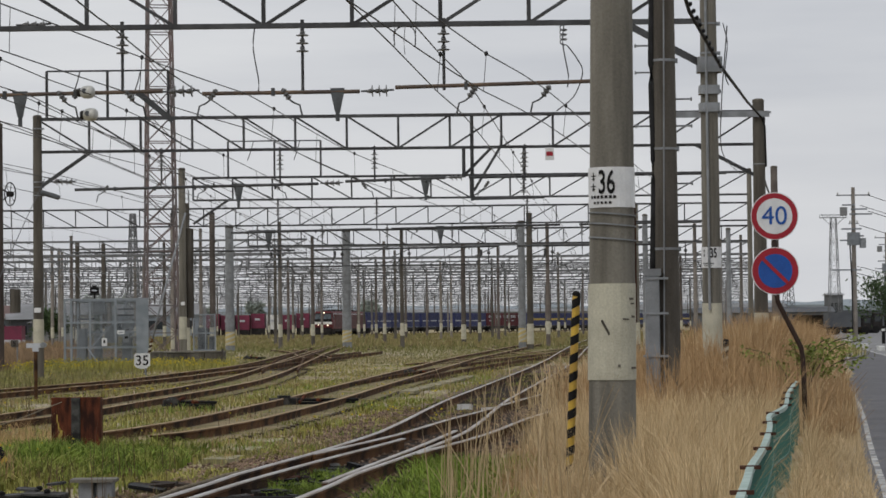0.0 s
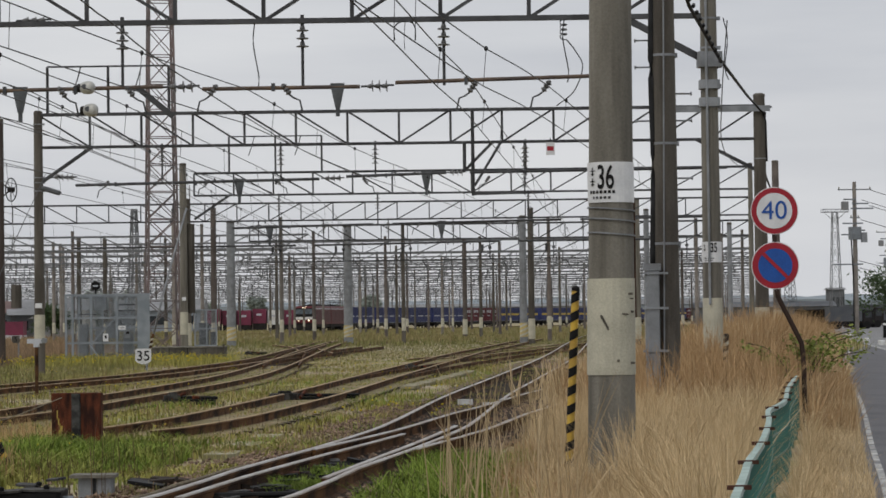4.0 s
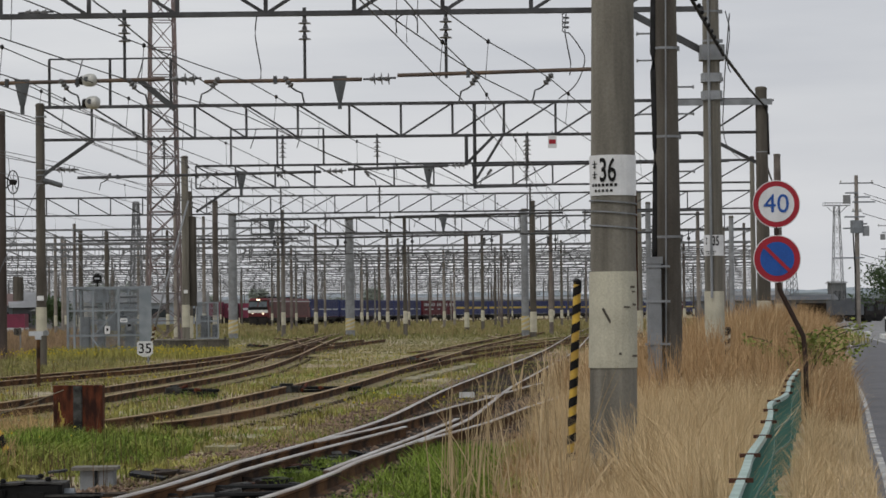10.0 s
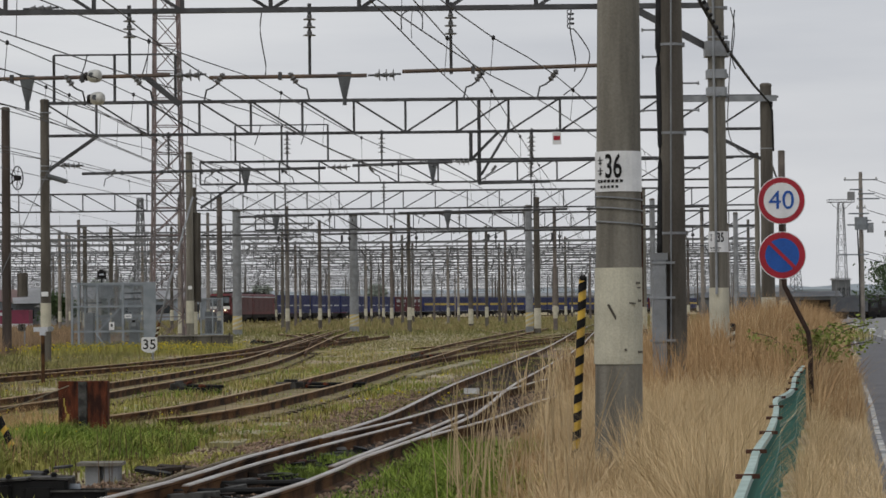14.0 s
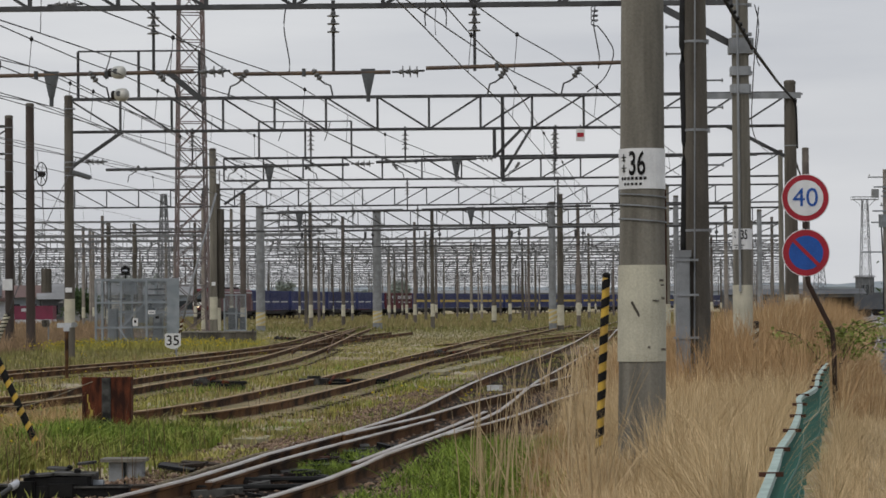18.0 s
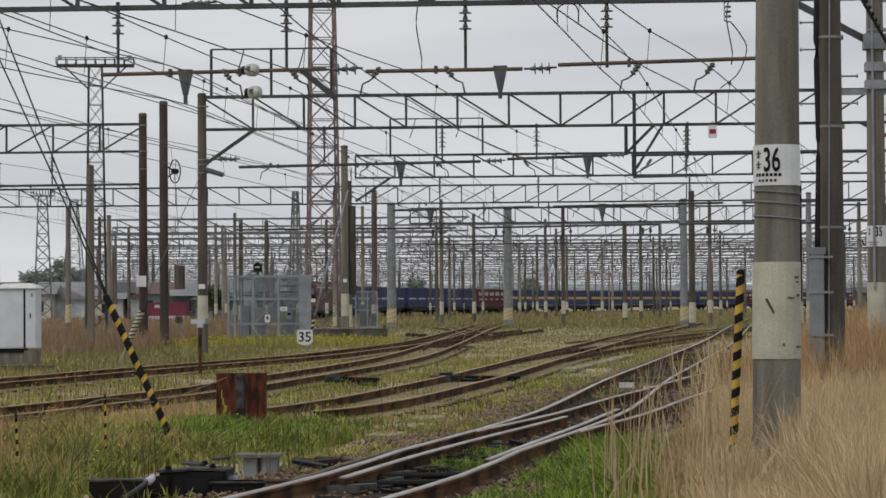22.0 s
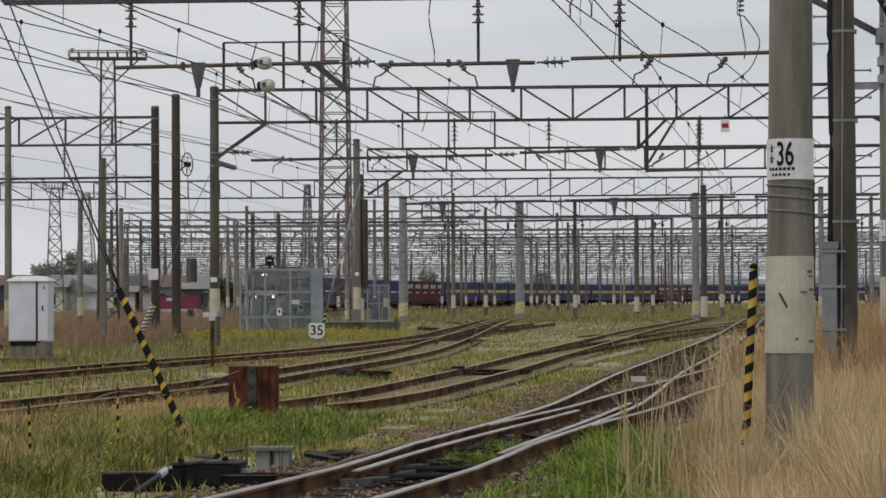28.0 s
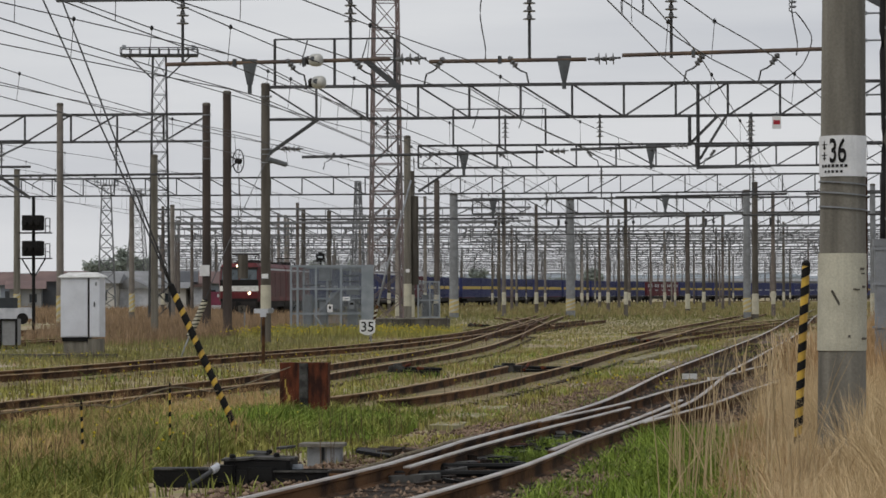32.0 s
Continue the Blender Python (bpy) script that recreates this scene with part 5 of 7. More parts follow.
def point_machine():
    """A black point motor on a long trough, with a drive rod; a junction box and loose plates beside it."""
    ob = thing("point_machine", pose(-3.46, 20.25, 0), "black greasy point machine on a long dark trough", "point machine")
    part("trough", Shape().box(-0.68, -0.16, -0.05, 0.72, -0.02, 0.1, bevel=0.01), M_grey_dark, ob)
    part("trough_lid", Shape().box(-0.69, -0.17, 0.1, -0.14, -0.01, 0.115), M_lid, ob, "worn lid plate")
    part("trough_lid", Shape().box(0.16, -0.18, 0.085, 0.74, -0.02, 0.1), M_lid, ob, "worn lid plate")
    part("timber", Shape().box(-0.5, 0.3, -0.06, 0.9, 0.5, 0.07, bevel=0.015), M_sleeper, ob)
    part("motor_case", Shape().box(-0.12, -0.14, 0.02, 0.42, 0.34, 0.17, bevel=0.03).box(-0.2, -0.2, 0.0, -0.02, -0.08, 0.14, bevel=0.02).box(0.08, -0.19, 0.02, 0.3, -0.12, 0.12, bevel=0.02), M_grey_dark, ob)
    for x0, y0, x1, y1, z, tilt in ((-0.14, -0.16, 0.12, 0.1, 0.175, -3), (0.1, -0.12, 0.44, 0.2, 0.19, 2), (0.02, 0.12, 0.2, 0.36, 0.215, 4), (0.26, 0.16, 0.4, 0.36, 0.22, -5)):
        part("lid", Shape().box(x0, y0, 0, x1, y1, 0.018, bevel=0.03), M_lid, ob, "scuffed black lid", m=pose(0, 0, z, 0, tilt, 0))
    for kx, ky, kz in ((-0.05, -0.1, 0.19), (0.3, -0.05, 0.2), (0.2, 0.2, 0.21)):
        part("bolt", Shape().lathe([(0.025, 0.0), (0.025, 0.025), (0.012, 0.035)], 8, (kx, ky, kz)), M_grey_dark, ob)
    part("side_drum", Shape().tube((0.4, 0.02, 0.09), (0.5, 0.02, 0.09), 0.05, None, 14), M_grey_mid, ob)
    part("drive_lever", Shape().tube((-0.36, -0.42, -0.02), (-0.18, -0.2, 0.11), 0.018, None, 10), M_truss, ob, "dark drive lever")
    part("lever_joint", Shape().tube((-0.2, -0.22, 0.1), (-0.15, -0.17, 0.13), 0.033, None, 12), M_mark_white, ob)
    part("detection_rod", Shape().tube((0.3, 0.15, 0.03), (1.3, 0.3, 0.03), 0.02, None, 8), M_rail_side, ob)
    j = thing("junction_box", pose(-3.1, 22.5, 0), "pale grey junction box under a thick flat lid", "junction box")
    part("case", Shape().box(-0.13, -0.1, -0.05, 0.0, 0.1, 0.15, bevel=0.012).box(0.03, -0.1, -0.05, 0.17, 0.1, 0.15, bevel=0.012).box(-0.05, -0.02, -0.05, 0.1, 0.1, 0.15), M_steel, j)
    part("lid", Shape().box(-0.2, -0.15, 0.15, 0.2, 0.15, 0.178, bevel=0.02), M_concrete, j, "weathered pale lid")
    r = thing("scrap_plates", pose(-2.85, 22.9, 0), "dark loose plates and a timber beside the rail", "scrap plates")
    for x0, y0, x1, y1, z, tilt, mat in ((0.0, -0.1, 0.32, 0.25, 0.07, 9, M_grey_dark), (0.02, 0.15, 0.4, 0.5, 0.03, -5, M_sleeper), (-0.05, 0.4, 0.3, 0.62, 0.05, 4, M_sleeper), (0.1, 0.8, 0.45, 1.05, 0.05, 5, M_sleeper)):
        part("plate", Shape().box(x0, y0, 0, x1, y1, 0.03, bevel=0.02), mat, r, m=pose(0, 0, z, 0, tilt, 0))
    y = thing("drive_rod", pose(0, 0, 0), "pale faded rod lying beside the near rail", "rod")
    part("rod", Shape().path([(*beside_a(yy, -0.3 + 0.02 * math.sin(yy * 3)), 0.07) for yy in (20.6, 21.5, 22.5, 23.5, 24.5, 25.5)], 0.018, 6), M_rope, y)
    r = thing("point_rods", pose(-1.95, 20.2, 0), "greasy black rods and plates between the near rails", "point rods")
    rnd = random.Random(17)
    for k in range(13):
        cy = 0.05 + k * 0.36 + rnd.uniform(-0.1, 0.1)
        cx = -0.28 + 0.125 * cy
        part("slide_chair", Shape().box(-0.04, -0.08, -0.05, rnd.uniform(0.18, 0.42), 0.08, rnd.uniform(0.01, 0.05), bevel=0.025), rnd.choice((M_grey_dark, M_grey_dark, M_lid, M_clamp)), r, m=pose(cx, cy, 0, 0, rnd.uniform(-5, 5), rnd.uniform(-22, 14)))
    for k in range(95):
        cy = rnd.uniform(-0.6, 6.5)
        cx = -0.28 + 0.125 * cy + rnd.uniform(0.1, 0.95)
        part("loose_iron", Shape().box(-rnd.uniform(0.03, 0.1), -0.05, -0.03, rnd.uniform(0.03, 0.12), 0.05, rnd.uniform(0.01, 0.045), bevel=0.02), rnd.choice((M_grey_dark, M_grey_dark, M_lid, M_oily, M_oily)), r, m=pose(cx, cy, 0.02 * rnd.random(), rnd.uniform(-9, 9), rnd.uniform(-9, 9), rnd.uniform(0, 180)))
    for cy in (0.35, 1.25):
        part("rod", Shape().tube((-0.45, cy, 0.04), (0.8, cy + 0.15, 0.04), 0.028, None, 8), M_grey_dark, r)
    return ob


point_machine()
for x, y, a, lab in ((-4.85, 48.2, -8, "dark greasy points gear among weeds"), (-2.55, 48.6, 22, "long black points timber among weeds"), (-0.75, 77, 6, "black points gear beside the siding"), (-8.75, 117, 4, "black points gear by the crossing")):
    ob = thing("points_gear", pose(x, y, 0.0, 0, 0, a), lab, "points gear", "points gear")
    k = 0.95 if "long" in lab else 0.55
    part("timber", Shape().box(-0.9 * k, -0.12, -0.05, 0.9 * k, 0.12, 0.06, bevel=0.02), M_grey_dark, ob)
    part("lever_case", Shape().box(-0.85 * k, -0.2, 0.0, -0.3 * k, 0.2, 0.14, bevel=0.07).box(-0.7 * k, -0.1, 0.14, -0.45 * k, 0.1, 0.19, bevel=0.04), M_lid, ob)
    part("crank", Shape().tube((-0.3, -0.2, 0.06), (-0.1, 0.1, 0.17), 0.03, None, 8).tube((0.1, -0.1, 0.1), (0.3, 0.15, 0.06), 0.035, None, 8), M_rust, ob)
    part("rod", Shape().tube((-0.3, 0, 0.1), (1.0 * k, 0, 0.08), 0.03, None, 8), M_grey_dark, ob)


for x, y in ((0.33, 45.9), (0.73, 44.0)):
    tagged(part("marker_block", Shape().box(-0.13, -0.06, -0.05, 0.13, 0.06, 0.1, bevel=0.02), M_white, m=pose(x + 0.02, y - 1.2, 0, 0, 0, 12)), "cream painted marker block between the rails", "marker block", "marker blocks")
for x, y, l in ((-2.55, 29.2, 0.9), (-2.45, 31.2, 1.1), (-2.35, 33.4, 1.0), (-0.75, 57.5, 2.4), (-0.5, 60.1, 2.4), (-0.22, 62.8, 2.6), (0.05, 65.6, 2.6), (0.32, 68.5, 2.6), (0.6, 71.5, 2.6)):
    tagged(part("trough_slab", Shape().box(-0.18, -l / 2, -0.06, 0.18, l / 2, 0.012, bevel=0.05), M_pale_slab, m=pose(x, y, 0.03 if l > 2 else 0.0, 0, 0, -4)), "pale weathered concrete trough slab in thin grass", "slab", "trough slabs")


def cabinet():
    """A white relay cabinet on a concrete plinth, its corner towards the road."""
    ob = thing("relay_cabinet", pose(-14.72, 63.4, 0, 0, 0, 0), "white steel relay cabinet on a concrete plinth", "cabinet")
    part("plinth", Shape().box(-0.54, -0.14, -0.1, 0.08, 0.36, 0.34), M_concrete, ob)
    part("plinth", Shape().box(0.1, -0.18, -0.1, 0.4, 0.38, 0.4), M_concrete, ob)
    part("body", Shape().box(-0.6, -0.2, 0.45, 0.42, 0.4, 1.95, bevel=0.012), M_cab_white, ob)
    part("base_frame", Shape().box(-0.57, -0.17, 0.34, 0.08, 0.38, 0.45), M_grey_dark, ob)
    part("door", Shape().box(-0.585, -0.222, 0.48, 0.1, -0.2, 1.92, bevel=0.008), M_cab_white, ob)
    d2 = part("door", Shape().box(0.15, -0.222, 0.48, 0.41, -0.2, 1.92, bevel=0.008), M_cab_white, ob)
    part("seam", Shape().box(0.1, -0.21, 0.46, 0.15, -0.201, 1.94), M_black, ob)
    part("handle", Shape().box(0.26, -0.25, 1.22, 0.29, -0.222, 1.34, bevel=0.008), M_grey_dark, d2)
    part("vent", Shape().box(0.29, -0.227, 1.75, 0.34, -0.2225, 1.84), M_grey_mid, ob)
    part("roof", Shape().add([(-0.65, -0.28, 1.96), (0.47, -0.28, 1.96), (0.47, 0.46, 1.96), (-0.65, 0.46, 1.96), (-0.62, -0.25, 2.0), (0.44, -0.25, 2.0), (0.44, 0.44, 2.0), (-0.62, 0.44, 2.0), (-0.44, 0.0, 2.09), (0.26, 0.0, 2.09), (0.26, 0.2, 2.09), (-0.44, 0.2, 2.09)], [(3, 2, 1, 0), (0, 1, 5, 4), (1, 2, 6, 5), (2, 3, 7, 6), (3, 0, 4, 7), (4, 5, 9, 8), (5, 6, 10, 9), (6, 7, 11, 10), (7, 4, 8, 11), (8, 9, 10, 11)]), M_white, ob, "white hipped roof")


cabinet()


def cage():
    """A mesh cage with double doors round switchgear."""
    ob = thing("equipment_cage", pose(-14.05, 105, 0), "blue-grey mesh cage round switchgear", "cage")
    for x in (-1.6, -1.33, -0.55, 0.5, 1.4):
        part("post", Shape().box(x - 0.045, -0.05, -0.1, x + 0.045, 0.05, 2.75), M_cage, ob)
    for z in (0.72, 1.75, 2.7):
        part("rail", Shape().box(-1.6, -0.045, z - 0.04, 1.42, 0.045, z + 0.04), M_cage, ob)
    part("diagonal", Shape().flat((-0.5, -0.02, 0.75), (0.42, -0.02, 1.72), 0.05, 0.05), M_cage, ob)
    part("corner_panel", Shape().box(1.43, -0.06, 0.0, 1.86, 0.0, 2.75), M_cage, ob, "blue-grey sheet panel")
    mesh, rear = Shape(), Shape()
    for i in range(60):
        x = -1.58 + i * 0.05
        mesh.tube((x, 0.03, 0.1), (x, 0.03, 2.7), 0.0055, None, 3, False)
        rear.tube((x, 3.03, 0.1), (x, 3.03, 2.65), 0.006, None, 3, False)
    for i in range(50):
        z = 0.12 + i * 0.052
        mesh.tube((-1.6, 0.03, z), (1.45, 0.03, z), 0.0055, None, 3, False)
        rear.tube((-1.5, 3.03, z), (1.4, 3.03, z), 0.006, None, 3, False)
    part("mesh", mesh, M_cage, ob)
    part("mesh", rear, M_cage, ob)
    back = Shape()
    for x in (-1.5, -0.5, 0.5, 1.4):
        back.box(x - 0.04, 3.0, -0.1, x + 0.04, 3.08, 2.7)
    back.box(-1.5, 3.0, 2.62, 1.4, 3.08, 2.7).box(-1.5, 3.0, 1.3, 1.4, 3.06, 1.38)
    part("back_frame", back, M_cage, ob)
    for xx in (-1.6, 1.38):
        part("top_rail", Shape().box(xx, 0.05, 2.66, xx + 0.08, 3.0, 2.74), M_cage, ob)
    for x, y, w, z0, h in ((-0.35, 1.2, 0.5, 2.1, 2.62), (0.1, 1.4, 0.5, 0.9, 1.6), (0.85, 1.0, 0.5, 1.5, 1.9), (0.8, 1.2, 0.4, 0.0, 1.1), (-1.1, 1.4, 0.35, 0.0, 1.5), (-0.5, 1.8, 0.3, 0.0, 1.2)):
        part("switchgear", Shape().box(x - w / 2, y, z0, x + w / 2, y + 0.5, h, bevel=0.02), M_grey_mid, ob)
    for x, z in ((0.75, 2.05), (0.75, 2.3), (-0.2, 1.75), (-0.9, 1.9)):
        part("busbar", Shape().bar((x - 0.35, 1.3, z), (x + 0.35, 1.3, z), 0.06), M_truss, ob)
    part("notice", Shape().box(-0.07, -0.075, 0.78, 0.15, -0.055, 1.1), M_sign_white, ob, "white notice")
    part("notice_mark", Shape().box(0.0, -0.08, 0.9, 0.08, -0.076, 1.03), M_black, ob)
    part("notice", Shape().box(0.57, -0.075, 1.26, 0.87, -0.055, 1.42), M_sign_white, ob, "white notice")
    part("notice_bar", Shape().box(0.62, -0.08, 1.32, 0.82, -0.076, 1.36), M_grey_mid, ob)
    part("lock_box", Shape().box(0.83, -0.16, 0.92, 1.09, -0.05, 1.26, bevel=0.02), M_grey_mid, ob)
    part("lock_box_front", Shape().box(0.89, -0.17, 1.08, 1.03, -0.16, 1.18), M_black, ob)
    part("lean_strut", Shape().flat((-0.6, -0.06, 0.65), (-0.1, -0.4, -0.02), 0.05, 0.05), M_cage, ob)


cage()
ob = thing("marker_light", pose(-14.55, 106, 2.7), "small black marker light on a stand", "signal light")
part("stand", Shape().box(-0.03, -0.03, 0, 0.03, 0.03, 0.3).box(-0.2, -0.03, 0.2, 0.2, 0.03, 0.24), M_black, ob)
part("head", Shape().box(-0.18, -0.12, 0.25, 0.18, 0.12, 0.52, bevel=0.04).box(-0.08, -0.12, 0.52, 0.08, 0.12, 0.6), M_black, ob)
part("lens", Shape().box(-0.1, -0.13, 0.36, 0.1, -0.12, 0.42), M_mark_white, ob)
# second cage and low concrete wall
ob = thing("small_cage", pose(-10.55, 112, 0), "grey mesh enclosure behind the poles", "cage")
for x in (-0.47, 0.05, 0.47):
    part("post", Shape().box(x - 0.03, -0.04, 0, x + 0.03, 0.04, 2.1), M_cage, ob)
for z in (0.5, 1.25, 2.06):
    part("rail", Shape().box(-0.47, -0.03, z - 0.03, 0.47, 0.03, z + 0.03), M_cage, ob)
w = Shape()
for i in range(20):
    w.tube((-0.47 + i * 0.049, 0.0, 0.1), (-0.47 + i * 0.049, 0.0, 2.05), 0.007, None, 3, False)
for i in range(40):
    w.tube((-0.47, 0.0, 0.1 + i * 0.05), (0.47, 0.0, 0.1 + i * 0.05), 0.007, None, 3, False)
part("mesh", w, M_cage, ob)
part("switchgear", Shape().box(-0.35, 0.5, 0.0, 0.05, 1.0, 1.5, bevel=0.03).box(0.15, 0.6, 0.0, 0.4, 1.0, 1.1), M_bracket, ob)
ob = thing("low_wall", pose(-10.17, 100, 0), "low grey concrete wall with a pale coping", "wall")
for i in range(4):
    part("block", Shape().box(-1.4 + i * 0.72, 0, -0.1, -0.7 + i * 0.72, 1.6, 0.52, bevel=0.01), M_concrete_dark, ob)
part("coping", Shape().box(-1.42, -0.03, 0.52, 1.48, 1.6, 0.57), M_concrete, ob)
part("end_post", Shape().box(1.42, -0.08, -0.1, 1.5, 0.0, 0.66), M_concrete_dark, ob)


def limit_board(x, y, z, figures, label, k=1.0):
    ob = thing("limit_board", pose(x, y, 0), label, "sign board", "limit boards")
    v = [(a * k, c * k) for a, c in ((-0.2, 0.24), (0.2, 0.24), (0.25, 0.19), (0.25, -0.14), (0.2, -0.19), (0.06, -0.25), (-0.06, -0.25), (-0.2, -0.19), (-0.25, -0.14), (-0.25, 0.19))]
    n = len(v)
    part("board", Shape().add([(a, b, c + z) for b in (0, 0.02) for a, c in v], [tuple(range(n)), tuple(range(n, 2 * n))[::-1]] + [(i, n + i, n + (i + 1) % n, (i + 1) % n) for i in range(n)]), M_sign_white if figures == "35" else M_concrete_dark, ob)
    part("numeral", text_mesh(figures, 0.44 * k, bold=0.004), None, ob, "black numeral", m=pose(0, -0.006, z)).data.materials.append(M_black)
    part("post", Shape().tube((0.1, 0.05, -0.1), (0.1, 0.05, z + 0.1), 0.03, None, 8), M_steel, ob)
    return ob


limit_board(-9.5, 80, 0.47, "35", "white limit board reading 35 in weeds")
striped_rod((-9.45, 80.3, 0.05), (-9.22, 80.3, 1.15), 0.045, 7, "stay_guard", "worn pale striped guard on a guy wire", M_rail_side, M_cream)
loose_wire("thick pale stay cable", [(-9.22, 80.3, 1.1), (-8.95, 80.6, 2.3), (-8.3, 82, 5.2)], 0.035, M_steel)
limit_board(-16.55, 98, 0.95, "5", "weathered grey board reading 5", 0.6)
ob = thing("signal_post", pose(-8.83, 55, 0), "short brown post with a small pale box", "post")
part("post", Shape().tube((0, 0, -0.1), (0, 0, 1.16), 0.04, None, 10), M_rail_side, ob)
part("box", Shape().box(-0.2, -0.05, 1.1, 0.12, 0.05, 1.2, bevel=0.01).box(-0.06, -0.06, 1.02, 0.06, 0.06, 1.1), M_mark_white, ob)
part("lamp", Shape().tube((0.17, -0.08, 1.16), (0.17, 0.06, 1.16), 0.06, None, 12), M_steel, ob)


def colour_light(x, y):
    """A two-head colour light signal with ladder and railing."""
    ob = thing("railway_signal", pose(x, y, 0), "black two-head railway signal on a ladder mast", "railway signal")
    part("mast", Shape().tube((0, 0.1, -0.1), (0, 0.1, 4.9), 0.06, None, 10), M_black, ob)
    for z in (2.85, 3.72):
        h = part("signal_head", Shape().box(-0.36, -0.15, z, 0.34, 0.1, z + 0.52, bevel=0.06), M_black, ob)
        for i in range(3):
            part("visor", Shape().tube((-0.23 + i * 0.22, -0.3, z + 0.26), (-0.23 + i * 0.22, -0.15, z + 0.26), 0.085, None, 12), M_black, h)
        part("platform", Shape().box(-0.45, -0.2, z - 0.1, 0.6, 0.3, z - 0.06), M_wagon, ob)
        r = Shape()
        for xx in (0.42, 0.58):
            r.bar((xx, 0.05, z - 0.1), (xx, 0.05, z + 0.42), 0.025)
        r.bar((0.42, 0.05, z + 0.42), (0.58, 0.05, z + 0.42), 0.025).bar((0.42, 0.05, z + 0.15), (0.58, 0.05, z + 0.15), 0.025)
        part("railing", r, M_wagon, ob)
        part("side_head", Shape().box(0.14, -0.2, z + 0.02, 0.4, 0.05, z + 0.5, bevel=0.05), M_black, ob)
    for sd in (-1, 1):
        part("bracket", Shape().bar((0, 0.1, 2.1), (sd * 0.4, 0.1, 2.75), 0.04), M_wagon, ob)


colour_light(-21.55, 85)
ob = thing("tool_box", pose(-18.62, 70, 0), "low grey equipment box on legs in grass", "equipment box")
part("case", Shape().box(-0.5, -0.2, 0.12, 0.45, 0.3, 0.85, bevel=0.02), M_wall_grey, ob)
part("frame", Shape().box(-0.52, -0.24, 0.8, 0.48, -0.2, 0.86).box(0.42, -0.24, 0, 0.48, -0.2, 0.8).box(-0.02, -0.24, 0, 0.03, -0.2, 0.8), M_grey_dark, ob)
tagged(part("platform_edge", Shape().box(-20, 60.4, -0.1, -13.4, 61.1, 0.08), M_concrete_dark), "low concrete cable trough edge in grass", "concrete edge", kind="structure")

# ---- right-hand distance beside the road ----
def utility_pole(x, y, top, label):
    ob = thing("utility_pole", pose(x, y, 0), label, "utility pole", "utility poles")
    part("shaft", Shape().tube((0, 0, -0.2), (0, 0, top), 0.2, 0.13, 14), M_pole_far, ob)
    for z, w in ((top - 0.6, 2.4), (top - 2.6, 0.7)):
        part("cross_arm", Shape().box(-w / 2, -0.1, z, w / 2, -0.03, z + 0.09), M_steel, ob)
        for i in range(3):
            part("pin_insulator", Shape().lathe([(0.02, 0), (0.06, 0.05), (0.06, 0.12), (0.02, 0.16)], 8, (-w / 2 + 0.1 + i * (w - 0.2) / 2, -0.06, z + 0.09)), M_porcelain, ob)
    for k, (z, a, b) in enumerate(((top - 1.3, -0.8, 0.1), (top - 1.6, -0.2, 0.95), (top - 1.95, -0.3, 1.3), (top - 3.0, -0.9, 0.55), (top - 3.5, -0.2, 0.7), (top - 3.8, -1.0, 0.5), (top - 5.9, -1.6, 0.4))):
        part("step_arm", Shape().box(a, -0.2, z, b, -0.1, z + 0.1), M_grey_mid, ob)
    part("transformer", Shape().box(-0.45, -0.4, top - 4.1, 0.42, 0.25, top - 3.2, bevel=0.15), M_grey_mid, ob)
    part("radiator", Shape().box(0.42, -0.2, top - 4.3, 0.85, 0.1, top - 3.6, bevel=0.03), M_steel, ob)
    part("switch", Shape().box(-0.95, -0.25, top - 2.0, -0.45, 0.1, top - 1.4, bevel=0.05), M_wall_grey, ob)
    part("riser", Shape().path([(-0.3, -0.1, top - 3.6), (-0.26, -0.15, top - 5), (-0.2, -0.2, top - 6.6), (-0.2, -0.22, 0.5)], 0.05, 6), M_cable, ob)


utility_pole(29.1, 180, 10.9, "concrete utility pole with transformer beside the road")
utility_pole(45.7, 262, 10.5, "concrete utility pole with transformer beside the road")
for za, dx in ((10.3, 1.1), (9.6, 0.5), (9.2, 1.0), (8.2, 0.4), (5.3, 0.2), (4.8, 0.2)):
    loose_wire("black power line leaving the utility pole", [(29.1 + dx, 179.8, za), (34 + dx, 188, za - 0.75), (40 + dx, 198, za - 1.2), (52 + dx, 216, za - 1.5)], 0.022, M_cable, 3)


